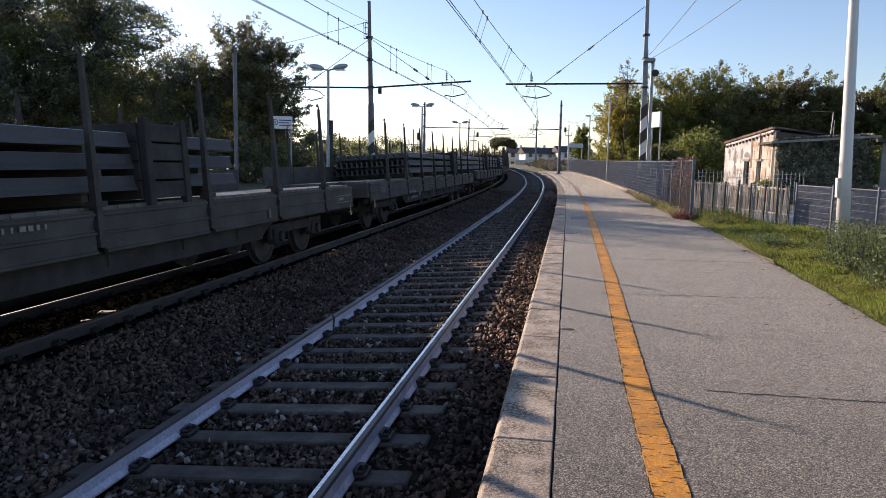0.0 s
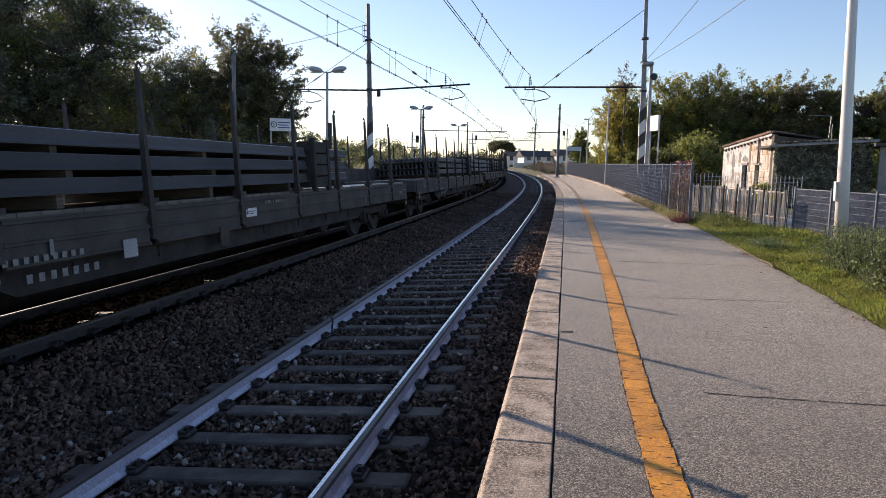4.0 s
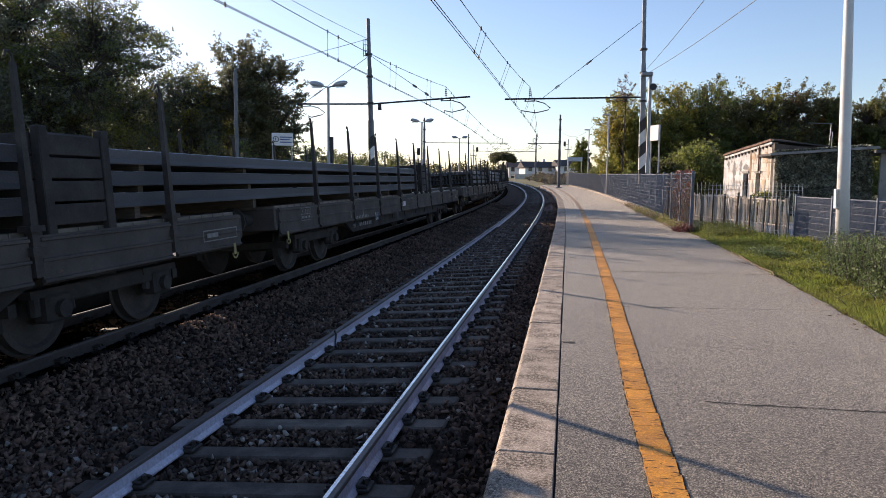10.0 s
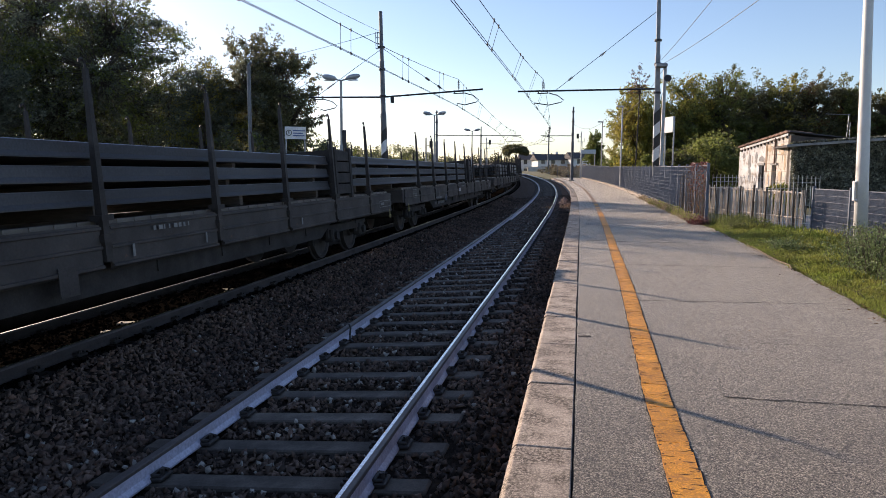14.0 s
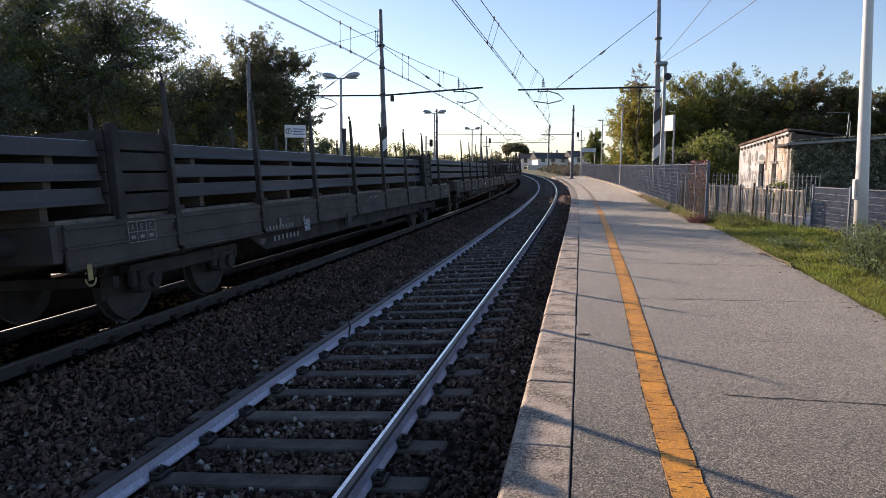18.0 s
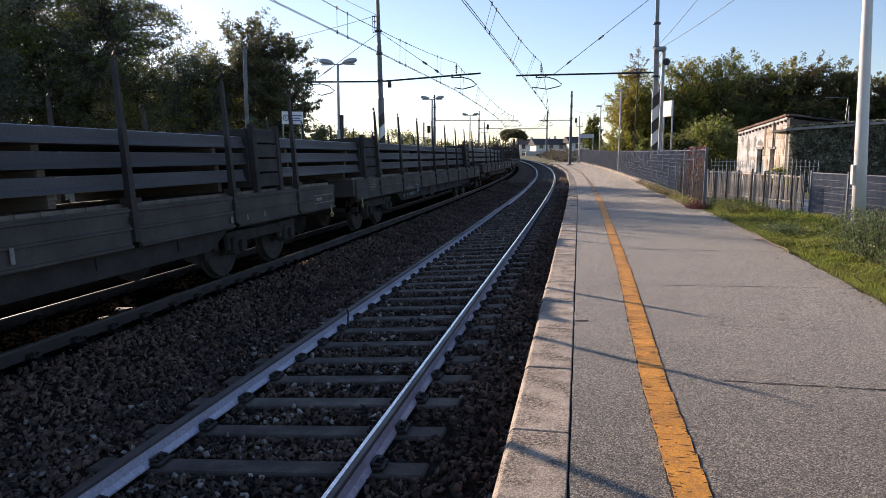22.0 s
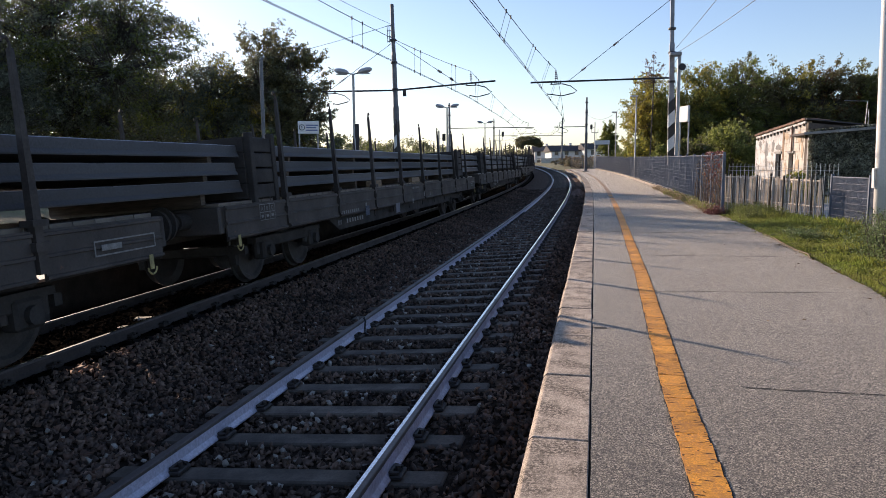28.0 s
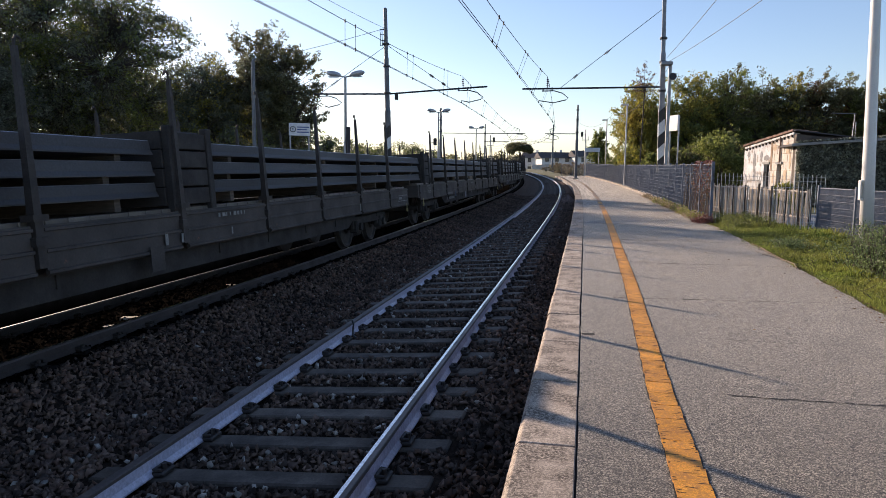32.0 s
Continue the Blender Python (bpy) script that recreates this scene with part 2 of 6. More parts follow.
PALE_BAR = surface("pale_gate_bar", (0.78, 0.77, 0.73), (0.6, 0.59, 0.55), 5, 60, 0.6, metal=0.2)
OLD_WOOD = surface("weathered_wood", (0.6, 0.52, 0.43), (0.38, 0.32, 0.26), 6, 60, 0.85, streak=(6, 6, 0.6), spread=0.3)
PLASTER = surface("peeling_white_plaster", (0.64, 0.645, 0.655), (0.4, 0.385, 0.37), 1.4, 30, 0.85, bump=0.6, spots=(0.24, 0.2, 0.165), spot_scale=2.4, spot_at=0.53)
ASHLAR = surface("sandy_plaster", (0.69, 0.64, 0.57), (0.5, 0.44, 0.37), 1.6, 30, 0.85, bump=0.5, spread=0.12, spots=(0.26, 0.15, 0.09), spot_scale=3, spot_at=0.58)
ROOF = surface("old_roof_tiles", (0.3, 0.17, 0.12), (0.14, 0.09, 0.07), 3, 30, 0.9, spread=0.25)
DARK_ROOF = surface("dark_roof", (0.09, 0.08, 0.08), (0.05, 0.045, 0.045), 3, 30, 0.9)
DARK_IN = surface("dark_opening", (0.02, 0.02, 0.02), None, 3, 30, 0.7)
BLADE = surface("grass_blade", (0.22, 0.29, 0.05), (0.26, 0.25, 0.07), 1.2, 10, 0.7, bump=0, island=True, spread=0.4, translucent=0.5)
WEED = surface("weed_leaf", (0.2, 0.26, 0.105), (0.12, 0.165, 0.06), 2, 10, 0.6, bump=0, island=True, spread=0.4, translucent=0.4)
LEAF_DARK = surface("dark_green_leaf", (0.165, 0.155, 0.065), (0.11, 0.11, 0.048), 0.6, 9, 0.55, bump=0, island=True, spread=0.5, translucent=0.45)
LEAF_YELLOW = surface("turning_leaf", (0.42, 0.33, 0.06), (0.27, 0.28, 0.055), 0.35, 9, 0.55, bump=0, island=True, spread=0.45, translucent=0.55)
# paler and greyer: glare haze over the left trees is put in the colour
LEAF_PALE = surface("hazed_leaf", (0.215, 0.23, 0.16), (0.16, 0.175, 0.118), 0.6, 9, 0.5, bump=0, island=True, spread=0.5, translucent=0.65)
LEAF_GREEN = surface("green_leaf", (0.22, 0.25, 0.06), (0.15, 0.175, 0.05), 0.5, 9, 0.55, bump=0, island=True, spread=0.45, translucent=0.55)
LEAF_BROWN = surface("brown_leaf", (0.2, 0.11, 0.035), (0.13, 0.07, 0.03), 0.8, 9, 0.65, bump=0, island=True, spread=0.4, translucent=0.4)
DRY_STALK = surface("dry_stalk", (0.42, 0.33, 0.22), (0.28, 0.22, 0.14), 0.8, 9, 0.7, bump=0, island=True, spread=0.35, translucent=0.5)
IVY = surface("ivy_leaf", (0.34, 0.345, 0.26), (0.08, 0.085, 0.055), 2.5, 9, 0.3, bump=0, island=True, spread=0.85, translucent=0.2)
RED_IVY = surface("red_creeper", (0.24, 0.07, 0.06), (0.13, 0.065, 0.055), 2, 9, 0.6, bump=0, island=True, spread=0.4, translucent=0.2)
GREY_STAIN = surface("grey_damp_plaster", (0.25, 0.25, 0.25), (0.17, 0.165, 0.16), 3, 30, 0.9, bump=0.4)
OCHRE_STAIN = surface("bare_ochre_plaster", (0.54, 0.42, 0.3), (0.4, 0.29, 0.2), 3, 30, 0.9, bump=0.4)
BLOCK_LINE = surface("block_line", (0.3, 0.2, 0.13), None, 3, 30, 0.9)
BARK = surface("bark", (0.1, 0.08, 0.065), (0.05, 0.04, 0.033), 4, 30, 0.95, bump=0.9, depth=0.02, streak=(4, 4, 0.8))
SILL = surface("wagon_frame_brown", (0.066, 0.056, 0.051), (0.036, 0.03, 0.028), 1.4, 40, 0.7, bump=0.2, spots=(0.16, 0.075, 0.045), spot_scale=4, spot_at=0.66)
BOGIE = surface("bogie_grime", (0.04, 0.035, 0.033), (0.024, 0.021, 0.02), 3, 40, 0.85, bump=0.3)
WHEEL = surface("wheel_steel", (0.08, 0.07, 0.065), (0.045, 0.04, 0.037), 3, 40, 0.6, metal=0.4)
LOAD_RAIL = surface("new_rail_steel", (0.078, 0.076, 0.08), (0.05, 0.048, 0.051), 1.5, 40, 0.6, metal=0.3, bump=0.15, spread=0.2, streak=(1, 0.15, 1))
LOAD_GLINT = surface("rail_edge_glint", (0.4, 0.4, 0.42), (0.3, 0.3, 0.31), 1.5, 40, 0.3, metal=0.8, bump=0.05, streak=(1, 0.15, 1))
DUNNAGE = surface("dunnage_wood", (0.12, 0.095, 0.075), (0.06, 0.048, 0.04), 5, 60, 0.85, spread=0.3)
DECK = surface("wagon_deck_boards", (0.14, 0.12, 0.1), (0.075, 0.063, 0.054), 4, 60, 0.34, spread=0.2)
STAKE = surface("stake_steel", (0.055, 0.046, 0.043), (0.032, 0.027, 0.025), 4, 40, 0.65, metal=0.2, spread=0.2)
LETTER = surface("stencil_white", (0.27, 0.27, 0.265), (0.16, 0.16, 0.155), 12, 80, 0.6, bump=0)
MARK_YELLOW = surface("faded_yellow_mark", (0.4, 0.34, 0.13), (0.2, 0.17, 0.09), 9, 50, 0.7)
# near-black: shade between the far rails is put in the stones' colour
SHADOWED_STONE = surface("oily_ballast_stone", (0.011, 0.009, 0.008), (0.007, 0.006, 0.0055), 1.2, 30, 0.95, bump=0.4, island=True, spread=0.6, gloss=0.0)
HOUSE_WALL = surface("house_render", (0.82, 0.81, 0.79), (0.72, 0.71, 0.68), 0.6, 8, 0.85, bump=0.1)
GLASS = surface("window_dark", (0.05, 0.06, 0.07), (0.03, 0.035, 0.045), 1, 8, 0.15, bump=0)
LAMP_GREY = surface("lamp_head_grey", (0.5, 0.51, 0.53), (0.4, 0.41, 0.43), 4, 40, 0.4, metal=0.2)

# ---- building blocks
def link(name, bm, material, parent=None, label="", m=None, smooth=False):
    me = bpy.data.meshes.new(name)
    if smooth:
        for f in bm.faces:
            f.smooth = True
    bm.to_mesh(me)
    bm.free()
    return hang(name, me, material, parent, label, m)


def hang(name, me, material, parent=None, label="", m=None):
    for one in (material if isinstance(material, (list, tuple)) else [material]):
        if one.name not in me.materials:
            me.materials.append(one)
    ob = new(name, me)
    if parent is not None:
        ob.parent = parent
    if m is not None:
        ob.matrix_basis = m
    return tagged(ob, label) if label else ob


def part(name, bm, material, parent, label="", m=None, smooth=False):
    return link(name, bm, material, parent, label, m, smooth)


def thing(name, m, label, category, group="", kind=""):
    ob = new(name)
    ob.empty_display_size = 0.2
    ob.matrix_basis = m
    return tagged(ob, label, category, group, kind)


def box(bm, x0, x1, y0, y1, z0, z1, bevel=0.0, m=None, slot=0):
    r = bmesh.ops.create_cube(bm, size=1.0)["verts"]
    bmesh.ops.transform(bm, matrix=Matrix.LocRotScale(((x0 + x1) / 2, (y0 + y1) / 2, (z0 + z1) / 2), None, (x1 - x0, y1 - y0, z1 - z0)), verts=r)
    faces = list({f for v in r for f in v.link_faces})
    for f in faces:
        f.material_index = slot
    if bevel:
        edges = list({e for v in r for e in v.link_edges})
        out = bmesh.ops.bevel(bm, geom=edges, offset=bevel, segments=1, affect="EDGES", profile=0.5)
        r = list({v for f in out["faces"] for v in f.verts} | {v for v in r if v.is_valid})
    if m is not None:
        bmesh.ops.transform(bm, matrix=m, verts=[v for v in r if v.is_valid])
    return r


def boxed(*a, bevel=0.0, m=None):
    bm = bmesh.new()
    box(bm, *a, bevel=bevel, m=m)
    return bm


def tube(bm, p, q, r0, r1=None, n=8, cap=True):
    p, q = Vector(p), Vector(q)
    r1 = r0 if r1 is None else r1
    way = q - p
    turn = way.to_track_quat("Z", "Y").to_matrix().to_4x4()
    return bmesh.ops.create_cone(bm, cap_ends=cap, segments=n, radius1=r0, radius2=r1, depth=way.length,
                                 matrix=Matrix.Translation((p + q) / 2) @ turn)["verts"]


def tubes(points, r, n=6):
    """One bent round bar through the points."""
    bm = bmesh.new()
    pts = [Vector(p) for p in points]
    rings = []
    for i, p in enumerate(pts):
        way = (pts[min(i + 1, len(pts) - 1)] - pts[max(i - 1, 0)]).normalized()
        side = way.cross(Vector((0, 0, 1)) if abs(way.z) < 0.9 else Vector((0, 1, 0))).normalized()
        if rings and side.dot(last) < 0:
            side = -side
        last, up = side, side.cross(way)
        rings.append([bm.verts.new(p + r * (math.cos(2 * math.pi * j / n) * side + math.sin(2 * math.pi * j / n) * up)) for j in range(n)])
    for a, b in zip(rings, rings[1:]):
        for j in range(n):
            bm.faces.new((a[j], a[(j + 1) % n], b[(j + 1) % n], b[j]))
    bm.faces.new(rings[0])
    bm.faces.new(list(reversed(rings[-1])))
    bmesh.ops.recalc_face_normals(bm, faces=list(bm.faces))
    return bm


def lathe(bm, profile, n=16, m=None):
    """Turn (radius, z) pairs round z."""
    rings = []
    for r, z in profile:
        rings.append([bm.verts.new((r * math.cos(2 * math.pi * i / n), r * math.sin(2 * math.pi * i / n), z)) for i in range(n)])
    for a, b in zip(rings, rings[1:]):
        for i in range(n):
            bm.faces.new((a[i], a[(i + 1) % n], b[(i + 1) % n], b[i]))
    bm.faces.new(list(reversed(rings[0])))
    bm.faces.new(rings[-1])
    if m is not None:
        bmesh.ops.transform(bm, matrix=m, verts=[v for ring in rings for v in ring])


def sweep(profile, s0, s1, step=0.5, closed=True, lean=0.0, base=(0.0, 0.0), drift=None):
    """Draw a profile of (across, up) along the line. base: offset and height of the profile's origin; drift: extra offset by station."""
    n = max(1, int(round((s1 - s0) / step)))
    verts, faces = [], []
    k = len(profile)
    for i in range(n + 1):
        s = s0 + (s1 - s0) * i / n
        d = drift(s) if drift else 0.0
        for o, z in profile:
            verts.append(at(s, base[0] + o + d, base[1] + z + lean * o))
    for i in range(n):
        for j in range(k if closed else k - 1):
            a, b = i * k + j, i * k + (j + 1) % k
            faces.append((a, a + k, b + k, b))
    if closed:
        faces.append(tuple(range(k)))
        faces.append(tuple(n * k + j for j in reversed(range(k))))
    me = bpy.data.meshes.new("sweep")
    me.from_pydata(verts, [], faces)
    return me


def scatter_mesh(name, shapes, places):
    """Join many small pieces. shapes: list of (verts, faces) arrays; places: (shape, matrix 3x3, spot)."""
    vs, fs, n = [], [], 0
    for k, m3, spot in places:
        v, f = shapes[k]
        vs.append(v @ m3.T + spot)
        fs.append(f + n)
        n += len(v)
    me = bpy.data.meshes.new(name)
    v, f = np.concatenate(vs), np.concatenate(fs)
    me.vertices.add(len(v))
    me.vertices.foreach_set("co", v.astype(np.float32).ravel())
    k = f.shape[1]
    me.loops.add(f.size)
    me.loops.foreach_set("vertex_index", f.astype(np.int32).ravel())
    me.polygons.add(len(f))
    me.polygons.foreach_set("loop_start", np.arange(0, f.size, k, dtype=np.int32))
    me.polygons.foreach_set("loop_total", np.full(len(f), k, dtype=np.int32))
    me.update(calc_edges=True)
    return me


def turns(rng, n):
    """n random rotations as an array of 3x3 matrices."""
    q = rng.normal(size=(n, 4))
    q /= np.linalg.norm(q, axis=1, keepdims=True)
    w, x, y, z = q.T
    return np.stack([np.stack([1 - 2 * (y * y + z * z), 2 * (x * y - z * w), 2 * (x * z + y * w)], -1),
                     np.stack([2 * (x * y + z * w), 1 - 2 * (x * x + z * z), 2 * (y * z - x * w)], -1),
                     np.stack([2 * (x * z - y * w), 2 * (y * z + x * w), 1 - 2 * (x * x + y * y)], -1)], 1)


def strewn(name, shape, spots, sizes, rots):
    """As scatter_mesh, in one go, for one shape at many spots."""
    v, f = shape
    n = len(spots)
    co = np.einsum("nij,kj->nki", rots, v) * sizes[:, None, None] + spots[:, None, :]
    idx = (f[None] + (np.arange(n) * len(v))[:, None, None]).reshape(-1, f.shape[1])
    me = bpy.data.meshes.new(name)
    me.vertices.add(n * len(v))
    me.vertices.foreach_set("co", co.astype(np.float32).ravel())
    me.loops.add(idx.size)
    me.loops.foreach_set("vertex_index", idx.astype(np.int32).ravel())
    me.polygons.add(len(idx))
    k = f.shape[1]
    me.polygons.foreach_set("loop_start", np.arange(0, idx.size, k, dtype=np.int32))
    me.polygons.foreach_set("loop_total", np.full(len(idx), k, dtype=np.int32))
    me.update(calc_edges=True)
    return me


LEAF = (np.array([(-0.5, 0, 0), (0, -0.3, 0.06), (0.5, 0, 0), (0, 0.3, 0.06)]), np.array([(0, 1, 2, 3)]))
SPRIG = (np.array([(-0.5, -0.1, 0), (-0.05, -0.35, 0.1), (0.15, 0, 0), (-0.2, 0.1, 0.05), (0, 0.05, 0.1), (0.5, -0.2, 0.2), (0.55, 0.2, 0.1), (0.1, 0.35, 0.0)]),
         np.array([(0, 1, 2, 3), (4, 5, 6, 7)]))
BLADE_SHAPE = (np.array([(-0.03, 0, 0), (0.03, 0, 0), (0.05, 0.12, 0.6), (0.02, 0.35, 1.0)]), np.array([(0, 1, 2, 3)]))


def pebble(seed):
    rng = np.random.default_rng(seed)
    bm = bmesh.new()
    bmesh.ops.create_cube(bm, size=1.25)
    v = np.array([x.co[:] for x in bm.verts])
    f = np.array([[w.index for w in p.verts] for p in bm.faces])
    bm.free()
    v = (v + 0.42 * rng.normal(size=v.shape)) * np.array([1.0, 0.85, 0.6])
    return v, f

# ---- ground and the platforms
def nearest_line(x, y):
    """Station and offset of plan points."""
    keep = (_s > -60) & (_s < 320)
    sx, sy, sa, ss = _x[keep][::4], _y[keep][::4], _a[keep][::4], _s[keep][::4]
    d = (x[:, None] - sx) ** 2 + (y[:, None] - sy) ** 2
    i = d.argmin(1)
    return ss[i], (x - sx[i]) * np.cos(sa[i]) + (y - sy[i]) * np.sin(sa[i])


def land(x, y):
    s, o = nearest_line(x, y)
    low = np.interp(o, [-11.5, -10.9, -6.2, 3.8, 4.8, 7.4, 8.8, 30, 80], [-0.1, -0.9, -0.9, -0.9, -0.04, -0.08, -0.28, -0.3, -0.3])
    low = np.where((s > 98.5) & (o > 1.5), np.interp(o, [1.5, 2.0, 4.8, 7.4, 30], [-0.8, -0.42, -0.1, -0.1, -0.3]), low)
    return np.interp(np.clip(s, 0, 200), _s, _z) + low


def build_ground():
    xs = np.unique(np.concatenate([np.linspace(-2500, -100, 12), np.linspace(-100, -20, 17), np.arange(-20, 30, 0.7), np.linspace(30, 120, 24), np.linspace(120, 2500, 12)]))
    ys = np.unique(np.concatenate([np.linspace(-400, -20, 6), np.arange(-20, 50, 0.8), np.linspace(50, 220, 70), np.linspace(220, 3500, 14)]))
    gx, gy = np.meshgrid(xs, ys)
    x, y = gx.ravel(), gy.ravel()
    verts = np.stack([x, y, land(x, y)], 1)
    n, k = len(ys), len(xs)
    a = (np.arange(n - 1)[:, None] * k + np.arange(k - 1)).ravel()
    me = bpy.data.meshes.new("ground")
    me.from_pydata(verts.tolist(), [], np.stack([a, a + 1, a + k + 1, a + k], 1).tolist())
    tagged(hang("ground", me, GROUND), "uneven ground of short grass and bare soil", "ground", kind="structure")


GROUND = surface("grass_and_soil", (0.085, 0.11, 0.03), (0.13, 0.1, 0.055), 0.8, 25, 0.95, bump=0.9, depth=0.03)
build_ground()


def edge(s):
    """Offset of the asphalt's ragged grass side."""
    return float(np.interp(s, [-30, 8, 10.6, 15.5, 21.5, 24, 120], [5.2, 5.24, 5.36, 5.55, 5.62, 5.6, 5.6])) + (0.05 * noise.noise((s * 1.7, 0, 0)) if s < 23 else 0)


def ribbon(left, right, s0, s1, step, z, thick):
    n = int((s1 - s0) / step)
    verts, faces = [], []
    for i in range(n + 1):
        s = s0 + (s1 - s0) * i / n
        l, r = left(s), right(s)
        cols = [(l, z - thick), (l, z), ((l * 2 + r) / 3, z), ((l + r * 2) / 3, z), (r, z), (r, z - thick)]
        verts += [at(s, o, h) for o, h in cols]
        if i:
            b = 6 * i
            faces += [(b - 6 + j, b + j, b + j + 1, b - 5 + j) for j in range(5)]
    me = bpy.data.meshes.new("ribbon")
    me.from_pydata(verts, [], faces)
    return me


pavement = tagged(hang("pavement", ribbon(lambda s: 2.017 + 0.012 * noise.noise((s * 5.3, 5.0, 0)), edge, -30, 97.5, 0.2, 0.0, 0.6), ASPHALT), "worn grey asphalt platform surface with cracks", "platform", kind="structure")
tagged(hang("platform_wall", sweep([(1.72, -0.95), (1.72, -0.135), (1.985, -0.135), (1.985, -0.95)], -30, 97.4, 1.0), CONCRETE), "stained concrete platform face under the kerb stones", "platform wall", kind="structure")
hang("joint", sweep([(1.988, -0.3), (1.988, -0.02), (2.03, -0.02), (2.03, -0.3)], -30, 97.4, 1.0), TAR, pavement)

# kerb stones, laid end to end
kerb = thing("kerb", Matrix(), "row of pale worn concrete kerb stones along the platform", "kerb", kind="structure")
bm = bmesh.new()
box(bm, 0, 0.348, -0.594, 0.594, -0.14, 0.004)
for v in bm.verts:
    if v.co.x < 0.1 and v.co.z < 0:
        v.co.x += 0.025
lip = [e for e in bm.edges if all(v.co.z > 0 for v in e.verts) and all(v.co.x < 0.01 for v in e.verts)]
bmesh.ops.bevel(bm, geom=lip, offset=0.03, segments=1, affect="EDGES")
rest = [e for e in bm.edges if e.calc_length() > 0.2 and all(v.co.z > 0.003 for v in e.verts)]
bmesh.ops.bevel(bm, geom=rest, offset=0.006, segments=1, affect="EDGES")
stone_mesh = bpy.data.meshes.new("kerb_stone")
bm.to_mesh(stone_mesh)
bm.free()
rng = random.Random(5)
for i in range(-9, 77):
    hang("kerb_stone", stone_mesh, KERB, kerb, m=on(4.77 + 1.2 * i, 1.655 + rng.uniform(-0.004, 0.004), rng.uniform(-0.004, 0.004), rng.uniform(-0.15, 0.15)))

# the yellow line, cracked crosswise into short pieces
line = thing("yellow_line", Matrix(), "thick orange-yellow safety line cracked across along the platform", "line marking", kind="structure")


def line_o(s):
    return float(np.interp(s, [-20, 3, 5.2, 10, 20, 36, 60, 110], [2.46, 2.49, 2.49, 2.58, 2.66, 2.72, 2.75, 2.75]))


s, rng = -6.0, random.Random(9)
LINE_W = 0.176
while s < 96:
    step = rng.choice((0.08, 0.12, 0.18, 0.25)) if 1.5 < s < 13 else rng.uniform(0.3, 0.7) if s < 30 else rng.uniform(1.2, 2.0)
    gap = rng.choice((0.001, 0.0015, 0.004)) if s < 13 else 0.01
    bm = bmesh.new()
    skew = [rng.uniform(-0.006, 0.006) for _ in range(4)]
    ring = []
    k = 4
    for j in range(k + 1):
        ring.append((s + skew[0] + rng.uniform(-0.003, 0.003), LINE_W * j / k + (rng.uniform(-0.006, 0.004) if j in (0, k) else 0)))
    for j in range(k, -1, -1):
        ring.append((s + step - gap + skew[0] + rng.uniform(-0.003, 0.003), LINE_W * j / k + (rng.uniform(-0.004, 0.006) if j in (0, k) else 0)))
    low = [bm.verts.new(at(a, line_o(a) + b, -0.003)) for a, b in ring]
    high = [bm.verts.new(at(a, line_o(a) + b, 0.0065)) for a, b in ring]
    bm.faces.new(high)
    for j in range(len(ring)):
        bm.faces.new((low[j], low[(j + 1) % len(ring)], high[(j + 1) % len(ring)], high[j]))
    bmesh.ops.recalc_face_normals(bm, faces=list(bm.faces))
    part("line_piece", bm, YELLOW if s < 25 or (s < 33 and rng.random() < 0.62) else FADED_LINE, line)
    s += step


def ragged_edge():
    """Dark chipped seam on both sides of the line."""
    rng = random.Random(3)
    bm = bmesh.new()
    for side in (0.0, LINE_W):
        prev = None
        s = -2.0
        while s < 26:
            w = rng.choice((0.003, 0.005, 0.008, 0.014)) * rng.uniform(0.6, 1.2)
            d = line_o(s) + side
            pair = (bm.verts.new(at(s, d - w, 0.003)), bm.verts.new(at(s, d + w, 0.003)))
            if prev:
                bm.faces.new((prev[0], prev[1], pair[1], pair[0]))
            prev = pair
            s += rng.uniform(0.015, 0.05) if s < 9 else 0.12
    part("line_edge", bm, TAR, line)


ragged_edge()


def line_slits():
    """Short dark slits that run in from the line's edges."""
    rng = random.Random(17)
    bm = bmesh.new()
    s = 1.4
    while s < 16:
        side = rng.random()
        length = rng.choice((0.01, 0.015, 0.02, 0.03, 0.05, 0.07))
        start = 0.0 if side < 0.46 else LINE_W - length if side < 0.92 else rng.uniform(0.01, LINE_W - length)
        w = rng.uniform(0.002, 0.0045) * (1 + 0.05 * s) * (1.5 if length < 0.03 else 1.0)
        n = 4
        prev, ss = None, s
        for i in range(n + 1):
            o = line_o(s) + start + length * i / n
            ss += rng.uniform(-0.003, 0.003)
            k = w * (1 - abs(i / n - 0.5) * 1.2)
            pair = (bm.verts.new(at(ss - k, o, 0.0074)), bm.verts.new(at(ss + k, o, 0.0074)))
            if prev:
                bm.faces.new((prev[0], pair[0], pair[1], prev[1]))
            prev = pair
        s += rng.uniform(0.008, 0.03) * (1 + 0.05 * s)
    tagged(part("slit", bm, TAR, line), kind="stuff")


line_slits()

# cracks and mended seams in the asphalt
def crack(points, width, seed):
    rng = random.Random(seed)
    bm = bmesh.new()
    prev = None
    for (x0, y0), (x1, y1) in zip(points, points[1:]):
        n = max(2, int(math.hypot(x1 - x0, y1 - y0) / 0.05))
        for i in range(n):
            f = i / n
            w = width * rng.uniform(0.35, 1.3)
            y = y0 + (y1 - y0) * f + rng.uniform(-0.012, 0.012)
            x = x0 + (x1 - x0) * f
            z = rise(y) + 0.0035
            pair = (bm.verts.new((x, y - w / 2, z)), bm.verts.new((x, y + w / 2, z)))
            if prev:
                bm.faces.new((prev[0], pair[0], pair[1], prev[1]))
            prev = pair
    part("crack", bm, TAR, pavement)


